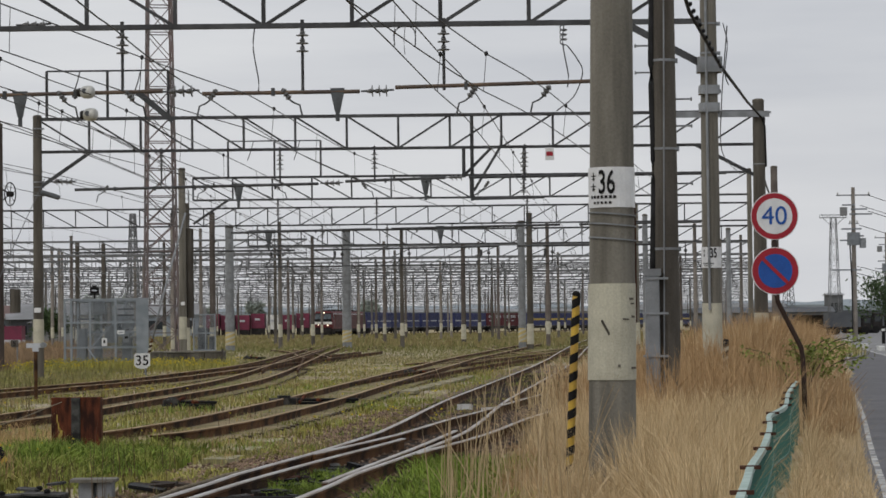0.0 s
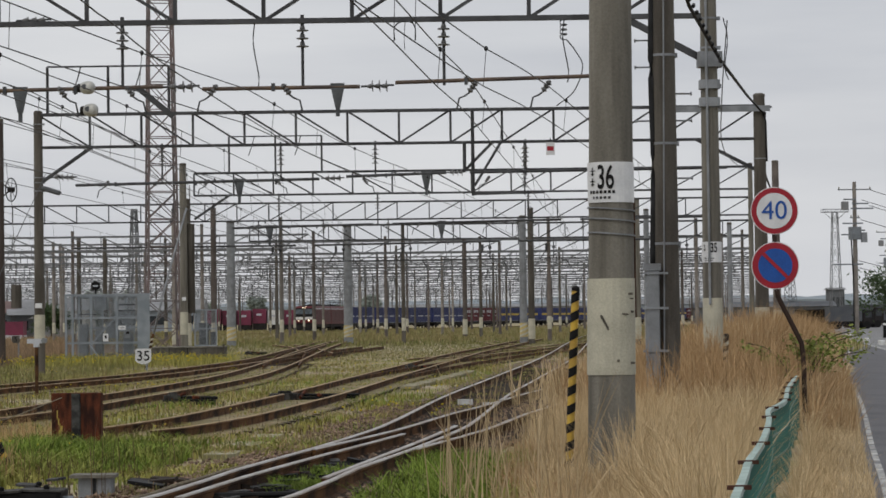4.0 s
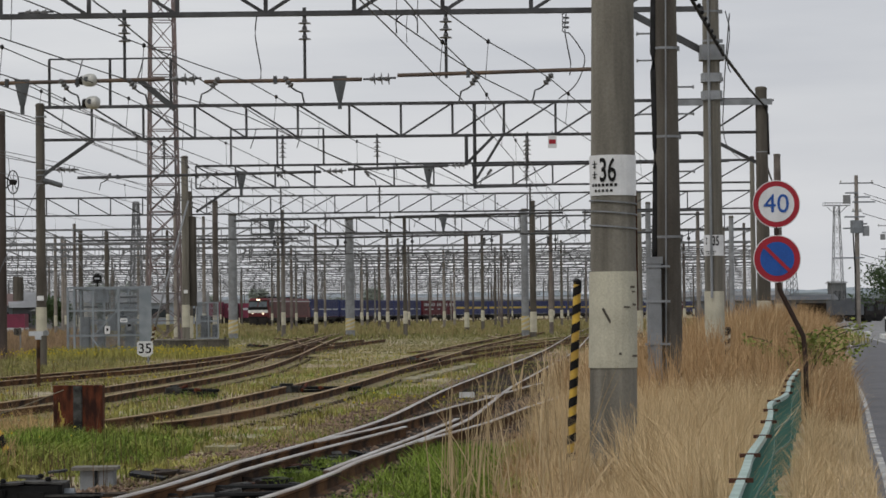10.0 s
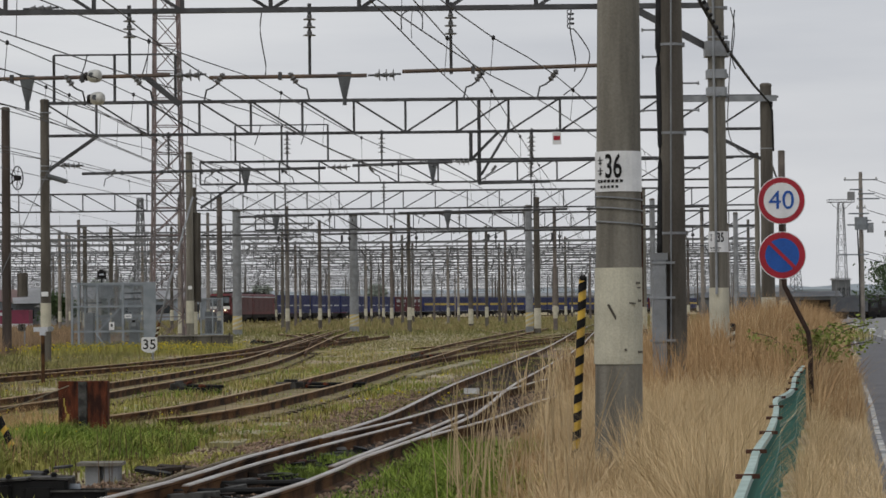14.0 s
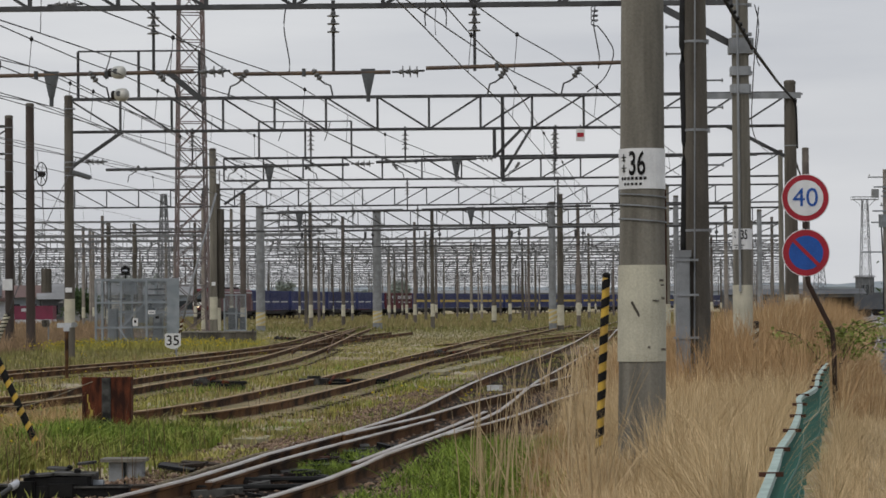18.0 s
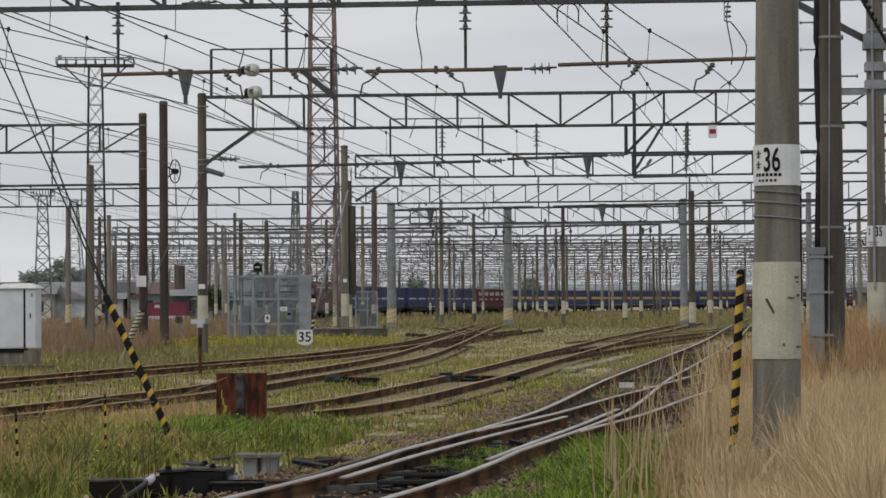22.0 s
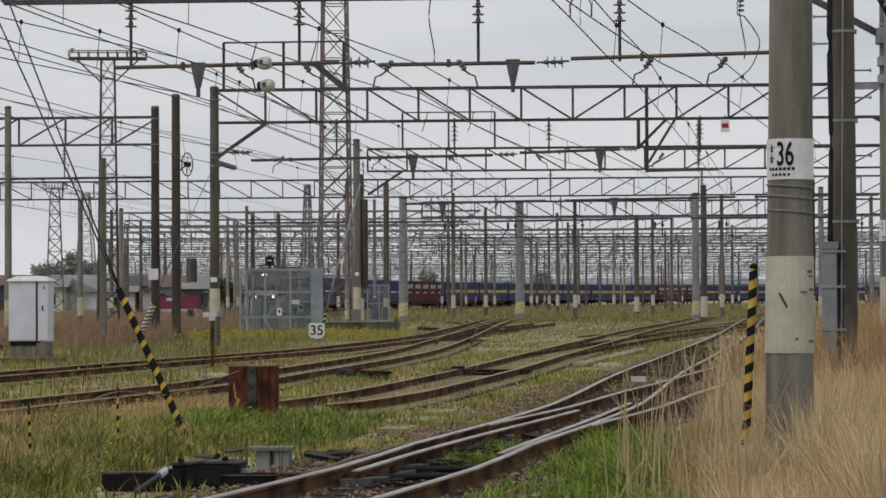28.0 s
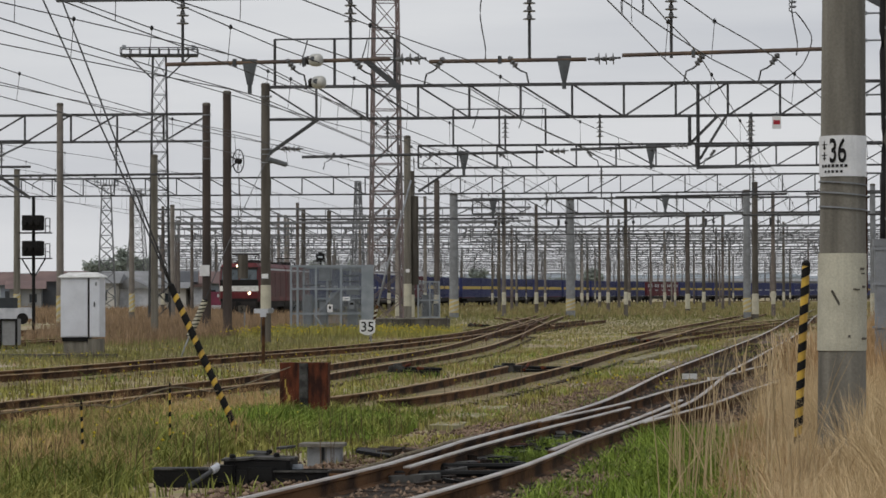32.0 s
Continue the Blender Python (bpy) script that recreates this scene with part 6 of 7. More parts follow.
def tree(x, y, h, w, seed, label, leaf=None, count=1500, size=0.3):
    """A tapered trunk with limbs and a crown of loose leaves in uneven clumps."""
    rnd = random.Random(seed)
    ob = thing("tree", pose(x, y, 0), label, "tree", "trees")
    t = Shape().tube((0, 0, -0.2), (0.1, 0, h * 0.55), h * 0.03, h * 0.015, 8)
    tips = []
    for i in range(9):
        a = rnd.uniform(0, 6.28)
        z = h * rnd.uniform(0.25, 0.55)
        tip = (math.cos(a) * w * rnd.uniform(0.2, 0.42), math.sin(a) * w * rnd.uniform(0.2, 0.42), z + h * rnd.uniform(0.12, 0.38))
        t.tube((0.05, 0, z), tip, h * 0.011, h * 0.004, 5)
        tips.append(tip)
    tips += [(rnd.uniform(-0.3, 0.3) * w, rnd.uniform(-0.3, 0.3) * w, h * rnd.uniform(0.3, 0.95)) for _ in range(8)]
    part("trunk", t, M_bark, ob)
    v, f = [], []
    for i in range(count):
        c = tips[rnd.randrange(len(tips))]
        r = w * 0.2
        p = [c[k] + rnd.gauss(0, r * (0.5, 0.5, 0.42)[k]) for k in range(3)]
        if p[2] < h * 0.08:
            continue
        a, b = Vector((rnd.gauss(0, 1), rnd.gauss(0, 1), rnd.gauss(0, 0.7))).normalized() * size * rnd.uniform(0.5, 1.2), Vector((rnd.gauss(0, 1), rnd.gauss(0, 1), rnd.gauss(0, 1))).normalized() * size * rnd.uniform(0.3, 0.7)
        k = len(v)
        p = Vector(p)
        v += [p - a * 0.5, p + b * 0.5, p + a * 0.5, p - b * 0.5]
        f.append((k, k + 1, k + 2, k + 3))
    tagged(part("crown", Shape().add(v, f), leaf or M_leaf_dark, ob), kind="")
    return ob


for x, y, h, w, c in ((40.5, 232, 5.2, 6.0, 3600), (44, 240, 5.6, 7, 3000), (-35.5, 480, 6.2, 4.0, 900), (-14.7, 500, 6.9, 4.2, 900), (-24, 560, 5.0, 6, 700), (-50, 520, 6, 7, 900), (-40, 258, 3.1, 4.4, 4200), (-132, 600, 12, 10, 2600), (-127, 605, 11, 8, 2200), (-137, 602, 9, 7, 1800),
                      (-62, 470, 7, 13, 1000), (120, 560, 9, 20, 1200), (150, 600, 10, 22, 1200)):
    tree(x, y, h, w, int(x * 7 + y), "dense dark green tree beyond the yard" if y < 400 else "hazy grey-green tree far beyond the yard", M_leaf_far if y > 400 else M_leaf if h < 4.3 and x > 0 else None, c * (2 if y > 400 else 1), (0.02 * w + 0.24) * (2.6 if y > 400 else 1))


def house(x, y, w, d, eave, ridge, wall, roof, label, turn=0, openings=3):
    ob = thing("house", pose(x, y, 0, 0, 0, turn), label, "building", "buildings")
    part("wall", Shape().box(-w / 2, -d / 2, -0.1, w / 2, d / 2, eave), wall, ob)
    e = 0.5
    part("roof", Shape().add([(-w / 2 - e, -d / 2 - e, eave), (w / 2 + e, -d / 2 - e, eave), (w / 2 + e, d / 2 + e, eave), (-w / 2 - e, d / 2 + e, eave), (-w / 2 - e, 0, ridge), (w / 2 + e, 0, ridge)], [(0, 1, 5, 4), (2, 3, 4, 5), (1, 2, 5), (3, 0, 4), (3, 2, 1, 0)]), roof, ob)
    for i in range(openings):
        xx = -w / 2 + w * (i + 0.5) / openings
        p = part("window", Shape().box(xx - w * 0.12, -d / 2 - 0.04, eave * 0.35, xx + w * 0.12, -d / 2 - 0.005, eave * 0.75), M_glass, ob)
        part("sill", Shape().box(xx - w * 0.13, -d / 2 - 0.12, eave * 0.31, xx + w * 0.13, -d / 2 - 0.005, eave * 0.35), M_wall_grey, p)


for args in ((-58.5, 300, 6.6, 7, 2.9, 4.4, M_wall_pale, M_roof_grey, "long pale house with grey roof beyond the tracks"), (-52, 305, 6.2, 7, 3.0, 4.3, M_wall_blue, M_roof_grey, "bluish house with grey roof beyond the tracks"),
             (-46.5, 300, 3.4, 5, 1.3, 2.0, M_wall_pale, M_roof_grey, "low cream shed beyond the tracks"), (-65, 290, 6, 7, 2.2, 3.4, M_wall_pale, M_roof_brown, "pale house with brown roof beyond the tracks"),
             (-70.5, 300, 3.5, 6, 2.4, 3.3, M_wall_grey, M_roof_grey, "small grey house beyond the tracks"), (-76, 305, 6.5, 8, 2.3, 3.5, M_wall_pale, M_roof_brown, "pale house with brown roof beyond the tracks"),
             (-47, 420, 14, 10, 3.6, 5.4, M_wall_blue, M_roof_grey, "long bluish warehouse with grey roof"), (-84, 420, 20, 12, 3.6, 5.6, M_wall_grey, M_roof_grey, "long grey warehouse with grey roof"),
             (-104, 430, 18, 12, 3.4, 5.4, M_wall_pale, M_roof_grey, "pale warehouse with grey roof"), (-66, 430, 12, 12, 3.8, 5.8, M_wall_pale, M_roof_grey, "pale building with grey roof"), (-64, 500, 14, 12, 4, 6.2, M_wall_grey, M_roof_grey, "grey building far beyond the yard"), (-98, 520, 16, 12, 4.5, 7, M_wall_pale, M_roof_grey, "pale building far beyond the yard"),
             (92, 600, 3.2, 8, 7.4, 7.9, M_far_dark, M_roof_grey, "grey block building far off"), (70, 560, 30, 10, 3.4, 4.6, M_far_dark, M_far_dark, "long grey building far off"), (-10, 900, 60, 14, 6, 7, M_wall_blue, M_roof_grey, "far bluish factory hall with flat roof"), (30, 950, 50, 14, 6, 7, M_wall_grey, M_roof_grey, "far grey factory hall with flat roof"), (90, 900, 60, 14, 6, 8, M_wall_blue, M_roof_grey, "far bluish factory hall with flat roof")):
    house(*args)
rnd = random.Random(29)
for i in range(17):
    wall, wall_name = rnd.choice(((M_wall_pale, "pale"), (M_wall_grey, "grey"), (M_wall_blue, "bluish"), (M_far_dark, "dark grey"), (M_mark_white, "white")))
    roof, roof_name = rnd.choice(((M_roof_grey, "grey"), (M_roof_brown, "brown"), (M_far_dark, "dark")))
    eave = rnd.uniform(2.1, 3.1)
    house(-80 + i * 2.45 + rnd.uniform(-0.6, 0.6), 272 + rnd.uniform(-8, 12), rnd.uniform(2.4, 4.6), 4, eave, eave + rnd.uniform(0.5, 1.4), wall, roof, "small %s house with %s roof beyond the tracks" % (wall_name, roof_name), rnd.choice((0, 90, 12)), rnd.choice((1, 2)))
for x, y, h in ((41.5, 262, 2.3), (46.5, 285, 2.6), (50.5, 300, 2.2), (54, 318, 2.7), (59, 330, 2.4)):
    c = thing("parked_truck", pose(x, y, 0, 0, 0, 8), "dark parked truck beyond the side road", "truck", "parked trucks")
    part("cargo_box", Shape().box(-2.2, -1.0, 0.8, 1.2, 1.0, h, bevel=0.05), M_far_dark, c)
    part("cab", Shape().box(1.25, -1.0, 0.5, 2.5, 1.0, h * 0.85, bevel=0.2), M_wagon, c)
    part("side_window", Shape().box(1.5, -1.03, h * 0.5, 2.2, -1.0, h * 0.75), M_glass, c)
    for wx in (-1.4, 1.7):
        part("wheel", Shape().tube((wx, -1.02, 0.42), (wx, 1.02, 0.42), 0.42, None, 14), M_black, c)
for x, y, w, mat, lab in ((-62.5, 286, 2.4, M_white, "white panel van parked beyond the tracks"), (-71.5, 286, 2.8, M_black, "black car parked beyond the tracks"), (-68.6, 287, 2.2, M_mark_white, "pale car parked beyond the tracks"), (-55.5, 292, 2.6, M_white, "white car parked beyond the tracks")):
    c = thing("parked_car", pose(x, y, 0.3), lab, "car", "parked cars")
    part("body", Shape().box(-w / 2, -0.8, 0.25, w / 2, 0.8, 0.95, bevel=0.15), mat, c)
    part("cabin", Shape().box(-w * 0.36, -0.7, 0.95, w * 0.3, 0.7, 1.5, bevel=0.25), mat, c)
    part("side_window", Shape().box(-w * 0.3, -0.73, 1.0, w * 0.24, -0.7, 1.38), M_glass, c)
    for wx in (-w * 0.3, w * 0.3):
        part("wheel", Shape().tube((wx, -0.82, 0.0), (wx, 0.82, 0.0), 0.3, None, 14), M_black, c)
for x, y, l, lab, mat in ((-43.2, 250, 2.0, "maroon container with pale skirt parked among weeds", M_maroon),):
    c = thing("parked_container", pose(x, y, 0), lab, "container", "parked containers")
    part("body", Shape().box(-1.85, -1.2, 0.5, 1.85, 1.2, 1.85), mat, c)
    for xx in (-1.88, 1.8):
        part("corner_post", Shape().box(xx, -1.23, -0.05, xx + 0.08, -1.13, 1.87), mat, c)
    part("skirt", Shape().box(-1.85, -1.21, 0.1, 1.85, 1.2, 0.5), M_mark_white, c, "pale skirt")
    part("marking_bar", Shape().box(-1.2, -1.215, 1.3, -0.4, -1.205, 1.6), M_mark_white, c)
for x, y in ((-35.2, 132), (-37.5, 140)):
    c = thing("parked_car", pose(x, y, 0, 0, 0, 15), "pale parked car half hidden by weeds", "car")
    part("body", Shape().box(-1.8, -0.75, 0.3, 1.8, 0.75, 0.85, bevel=0.15), M_mark_white, c)
    part("cabin", Shape().box(-1.0, -0.65, 0.85, 0.9, 0.65, 1.4, bevel=0.25), M_glass, c)
    for wx in (-1.15, 1.15):
        part("wheel", Shape().tube((wx, -0.78, 0.3), (wx, 0.78, 0.3), 0.3, None, 14), M_black, c)
# stacked parked containers beyond the train
random.seed(3)
for i in range(11):
    x, y = -41 + i * 2.6, 452 + i * 1.2
    c = thing("parked_container", pose(x, y, 0, 0, 0, 90), "maroon container parked beyond the tracks" if i != 4 else "white container parked beyond the tracks", "container", "parked containers")
    up = 1.0 if i % 3 else 1.25
    part("body", Shape().box(-1.85, -1.2, up, 1.85, 1.2, up + 2.6), M_maroon if i != 4 else M_white, c)
    part("skid", Shape().box(-1.8, -1.1, 0, 1.8, 1.1, up), M_wagon, c)
    part("marking_bar", Shape().box(-1.87, -0.4, up + 1.4, -1.855, 0.5, up + 1.75), M_mark_white, c)
tagged(part("side_road", Shape().sweep(spline([(15.4, 86), (18, 104), (23.8, 150), (28, 186), (36, 240), (60, 400)], 4), [(0.0, -0.02), (0.0, 0.02), (16, 0.026), (16, -0.02)]), M_pale_asphalt), "pale worn asphalt of the yard beside the road", "road", kind="structure")
tagged(part("road_marking", Shape().sweep(spline([(17.96, 103.7), (20.4, 123), (23.81, 150.1), (27.96, 185.4)], 3), [(0.0, 0.018), (0.0, 0.032), (0.16, 0.032), (0.16, 0.018)]), M_roadpaint), "white line across the mouth of the side road", "road marking", kind="structure")
# parking stops by the road bend
for x, y, a in ((21.2, 123.5, 82), (22.5, 136, 82), (26.3, 166, 82)):
    tagged(part("kerb_stone", Shape().box(-2.0 if a else 0, -0.15, -0.02, 2.0, 0.15, 0.2, bevel=0.06), M_white, m=pose(x, y, 0.02, 0, 0, a)), "white painted kerb stone", "kerb", "kerb stones")
for x, y in ((27.3, 158), (29.9, 165), (31.2, 172)):
    ob = thing("bollard", pose(x, y, 0), "dark bollard beside the road", "bollard", "bollards")
    part("post", Shape().tube((0, 0, -0.1), (0, 0, 1.1), 0.12, 0.1, 12), M_grey_dark, ob)
    part("band", Shape().tube((0, 0, 0.8), (0, 0, 0.95), 0.118, None, 12), M_white, ob)
ob = thing("bus_shelter", pose(62.5, 420, 0), "dark open shelter far along the road", "shelter")
for x in (-4, -2, 0, 2, 4):
    part("column", Shape().box(x - 0.15, -0.15, 0, x + 0.15, 0.15, 2.2), M_wagon, ob)
part("roof", Shape().box(-5, -1.6, 2.2, 5, 1.6, 2.4), M_grey_dark, ob)
part("back_wall", Shape().box(-4.5, 1.4, 0, 4.5, 1.5, 2.3), M_grey_dark, ob)


# ---- far hills ----
def hills():
    s = Shape()
    n = 120
    v = []
    for i in range(n + 1):
        x = -1600 + 3200 * i / n
        h = 16 + 9 * noise.noise((x * 0.004, 1, 5)) + 5 * noise.noise((x * 0.02, 2, 5))
        v += [(x, 2600, -5), (x, 2600, h), (x, 3000, h + 8)]
    f = [(3 * i + k, 3 * i + 3 + k, 3 * i + 4 + k, 3 * i + 1 + k) for i in range(n) for k in (0, 1)]
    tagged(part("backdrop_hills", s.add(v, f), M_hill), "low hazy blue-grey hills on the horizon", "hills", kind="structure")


hills()


# ---- grass and weeds ----
def road_side(y):
    """x of the road's grassy edge at y."""
    return float(np.interp(y, [p[1] for p in ROAD_EDGE], [p[0] for p in ROAD_EDGE]))


def near_a(y):
    return float(np.interp(y, [p[1] for p in RAIL_A2], [p[0] for p in RAIL_A2]))


def tracks_at(y):
    """x of the two rails of each track at y, for keeping blades off the rails."""
    out = []
    for rail in (RAIL_A, RAIL_A2, RAIL_D, RAIL_E, RAIL_H):
        if rail[0][1] < y < rail[-1][1]:
            out.append(float(np.interp(y, [p[1] for p in rail], [p[0] for p in rail])))
    return out


def blades(name, label, material, places, height, width, lean, seed, segs=2, heads=0.0):
    """Many bent blades as one mesh; places: (x, y, size)."""
    rnd = np.random.RandomState(seed)
    n = len(places)
    pl = np.array(places)
    a = rnd.uniform(0, 2 * np.pi, n)
    h = height * pl[:, 2] * rnd.uniform(0.4, 1.25, n)
    le = np.abs(rnd.normal(0, lean, n)) * h
    b = rnd.uniform(0, 2 * np.pi, n)
    w = width * rnd.uniform(0.7, 1.3, n)
    dx, dy = np.cos(a) * w / 2, np.sin(a) * w / 2 * 0.4
    dx = np.where(np.abs(dx) < w * 0.2, w * 0.3, dx)
    verts, faces, k = [], [], 0
    steps = segs + 1
    V = np.zeros((n, 2 * segs + 1, 3))
    for s in range(segs):
        t = s / segs
        bend = le * t ** 1.8
        taper = 1 - 0.55 * t
        V[:, 2 * s, 0], V[:, 2 * s, 1] = pl[:, 0] + np.cos(b) * bend - dx * taper, pl[:, 1] + np.sin(b) * bend - dy * taper
        V[:, 2 * s + 1, 0], V[:, 2 * s + 1, 1] = pl[:, 0] + np.cos(b) * bend + dx * taper, pl[:, 1] + np.sin(b) * bend + dy * taper
        V[:, 2 * s, 2] = V[:, 2 * s + 1, 2] = h * t - 0.06 * (s == 0)
    V[:, -1, 0], V[:, -1, 1], V[:, -1, 2] = pl[:, 0] + np.cos(b) * le, pl[:, 1] + np.sin(b) * le, h
    V[:, :, 2] += bank(pl[:, 0], pl[:, 1])[:, None]
    q = 2 * segs + 1
    quads = [[2 * s, 2 * s + 1, 2 * s + 3, 2 * s + 2] for s in range(segs - 1)]
    tri = [2 * segs - 2, 2 * segs - 1, 2 * segs]
    base = np.arange(n) * q
    me = bpy.data.meshes.new(name)
    loops, starts, totals, pos = [], [], [], 0
    L = np.concatenate([np.array(x) for x in quads] + [np.array(tri)])
    idx = (base[:, None] + L[None, :]).ravel()
    sizes = np.tile([4] * len(quads) + [3], n)
    me.vertices.add(n * q)
    me.vertices.foreach_set("co", V.ravel())
    me.loops.add(len(idx))
    me.loops.foreach_set("vertex_index", idx.astype(np.int32))
    me.polygons.add(len(sizes))
    me.polygons.foreach_set("loop_start", np.concatenate([[0], np.cumsum(sizes)[:-1]]).astype(np.int32))
    me.materials.append(material)
    me.update(calc_edges=True)
    me.validate()
    return tagged(new(name, me), label, "grass", kind="stuff")


def scatter(n, seed, yr, xr, keep, power=1.0):
    """Places in a strip: y from yr, thicker near; x between two functions of y."""
    rnd = random.Random(seed)
    out = []
    for _ in range(n):
        y = yr[0] + (yr[1] - yr[0]) * rnd.random() ** power
        x = rnd.uniform(xr[0](y), xr[1](y))
        s = keep(x, y, rnd)
        if s > 0:
            out.append((x, y, s))
    return out


def clump(x, y, k, seed):
    return noise.noise((x * k, y * k, seed))


def off_rails(x, y, m=0.14):
    for r in tracks_at(y):
        if abs(x - r) < m or abs(x - r - GAUGE) < m:
            return False
    return True


def off_sidings(x, y):
    """False on the rails behind the cabinet."""
    for rail in (SIDING_L, SIDING_M):
        r = float(np.interp(y, [p[1] for p in rail], [p[0] for p in rail]))
        if -0.5 < x - r < GAUGE + 0.3:
            return False
    return True


# tall dry grass on the verge between tracks and road
def verge(x, y, rnd):
    left, right = near_a(y) + 2.0, road_side(y) - 0.06
    if x > right:
        return 0
    fx = float(np.interp(y, [p[1] for p in FENCE], [p[0] for p in FENCE]))
    s = 1.0 + 0.35 * clump(x, y, 0.5, 2)
    if y < 34 and abs(x - fx) < 0.16:
        return 0
    if y < 34 and x > fx:
        s *= 0.6 + 0.1 * clump(x, y, 1.1, 9)
    if y < 27 and x < 1.35:
        s *= 0.56
    if y < 27 and x < 0.25 + 0.05 * (y - 10):
        s *= 0.6
        if clump(x, y, 1.4, 83) < -0.1:
            return 0
    if x > right - 0.5:
        s *= 0.5
    return max(s, 0.2)


def verge_left(y):
    return near_a(y) + 2.1 if y > 28 else 0.05 + 0.045 * (y - 10)


blades("dry_grass", "tall dry straw-coloured grass along the verge", M_dry, scatter(78000, 21, (9.5, 46), (verge_left, lambda y: road_side(y) - 0.06), verge, 1.1), 0.64, 0.005, 0.5, 1, 4)
blades("russet_grass", "russet dry grass farther along the verge", M_dry_red, scatter(34000, 22, (30, 104), (lambda y: near_a(y) + 2.2 if y < 95 else road_side(y) - 6, lambda y: road_side(y) - 0.1), verge, 1.2), 1.02, 0.013, 0.38, 2, 3)
blades("pale_grass", "pale dry grass beyond the verge", M_dry, scatter(9000, 23, (44, 104), (lambda y: road_side(y) - 6, lambda y: road_side(y) - 0.2), lambda x, y, r: 0.9 + 0.4 * clump(x, y, 0.3, 4), 1.0), 0.9, 0.024, 0.35, 3, 3)

JUNCTION = [(17.7, 103.7), (20.2, 123), (23.6, 150.1), (27.7, 185.4), (36, 240), (50, 330)]
junction_x = lambda y: float(np.interp(y, [p[1] for p in JUNCTION], [p[0] for p in JUNCTION]))
blades("roadside_grass", "mixed dry and green grass by the side road", M_olive, scatter(9000, 87, (102, 320), (lambda y: junction_x(y) - 9, lambda y: junction_x(y) - 0.3), lambda x, y, r: 0.9 + 0.6 * clump(x, y, 0.2, 88), 1.0), 0.5, 0.05, 0.4, 29, 2)

# reeds between the near track and the concrete pole
blades("reed_stalks", "tall bare reed stalks leaning beside the rails", M_reed, scatter(300, 24, (15.5, 25), (lambda y: -0.15 + 0.03 * (y - 15), lambda y: 0.9 + 0.03 * (y - 15)), lambda x, y, r: r.uniform(0.5, 1.1) if clump(x, y, 1.6, 6) > 0.02 else 0, 1.0), 1.2, 0.0105, 0.25, 4, 4)
blades("reed_litter", "matted brown stems under the reeds", M_dry_red, scatter(11000, 25, (11, 28), (lambda y: 0.0 + 0.045 * (y - 11), lambda y: 0.6 + 0.07 * (y - 11)), lambda x, y, r: 0.8 + 0.6 * clump(x, y, 0.8, 3), 1.0), 0.3, 0.006, 0.8, 5, 3)


# fresh grass
def patch(k, seed, cut, base=0.6, gain=1.2, rails=0.16):
    """Blade sizes in ragged patches: nothing where the noise is under cut."""
    def f(x, y, rnd):
        if -4.25 < x < -2.3 and 19.2 < y < 23.4:
            return 0
        c = clump(x, y, k, seed) + 0.4 * clump(x, y, k * 3.1, seed + 1)
        return max(0.0, base + gain * (c - cut)) if c > cut and off_rails(x, y, rails) else 0
    return f


def beside_stop(x, y, rnd):
    c = clump(x, y, 0.9, 12) + 0.4 * clump(x, y, 2.5, 13)
    d = math.hypot((x + 4.5) / 1.25, (y - 29.2) / 2.6)
    return max(0.0, 1.15 - 0.75 * d + 0.5 * c) if d < 1.5 and (y < 30.6 or abs(x + 4.5) > 0.4) else 0


blades("green_grass", "fresh green tufts by the iron stop", M_green, scatter(17000, 26, (25.5, 31.5), (lambda y: -6.2, lambda y: -2.9), beside_stop, 1.0), 0.2, 0.013, 1.0, 6, 3)
blades("green_grass", "fresh green grass between near rails and reeds", M_green, scatter(16000, 27, (11, 27), (lambda y: -1.1 + 0.1 * (y - 18), lambda y: 0.4 + 0.05 * (y - 13)), patch(0.9, 8, -0.14, 0.55, 1.1, 0.2), 1.0), 0.17, 0.011, 1.1, 7, 3)
blades("green_grass", "green tufts beside the sidings", M_green, scatter(30000, 28, (29, 75), (lambda y: -9 - 0.1 * (y - 30), lambda y: near_a(y) - 0.1 if y > 28 else -2), patch(0.5, 31, 0.3, 0.35, 1.6, 0.14), 1.0), 0.15, 0.011, 0.9, 8, 3)


def yard(x, y, rnd):
    if not off_rails(x, y, 0.07):
        return 0
    for i, r in enumerate(tracks_at(y)):
        if -0.45 < x - r < GAUGE + 0.45 and rnd.random() < (0.9 if i == 0 else 0.3):
            return 0
    c = clump(x, y, 0.35, 40) + 0.4 * clump(x, y, 1.2, 41)
    return max(0.0, 0.6 + 0.9 * c + 0.3 * rnd.random()) if c > 0.02 else 0


left_edge = lambda y: -8.5 - 0.18 * (y - 20)
right_edge = lambda y: near_a(y) - 0.1 if y > 28 else -2.5 + 0.05 * (y - 20)
blades("olive_grass", "thin olive grass over the yard", M_olive, scatter(95000, 29, (20, 125), (left_edge, right_edge), yard, 1.15), 0.075, 0.011, 1.2, 9, 2)
blades("straw_grass", "sparse dry grass over the yard", M_dry_red, scatter(16000, 33, (20, 130), (left_edge, right_edge), yard, 1.15), 0.11, 0.008, 0.8, 10, 2)
blades("broad_weeds", "low broad-leaved weeds in ragged patches over the yard", M_clover, scatter(60000, 46, (20, 95), (left_edge, right_edge), patch(0.45, 71, 0.0, 0.5, 1.4, 0.1), 1.3), 0.06, 0.022, 1.6, 22, 2)
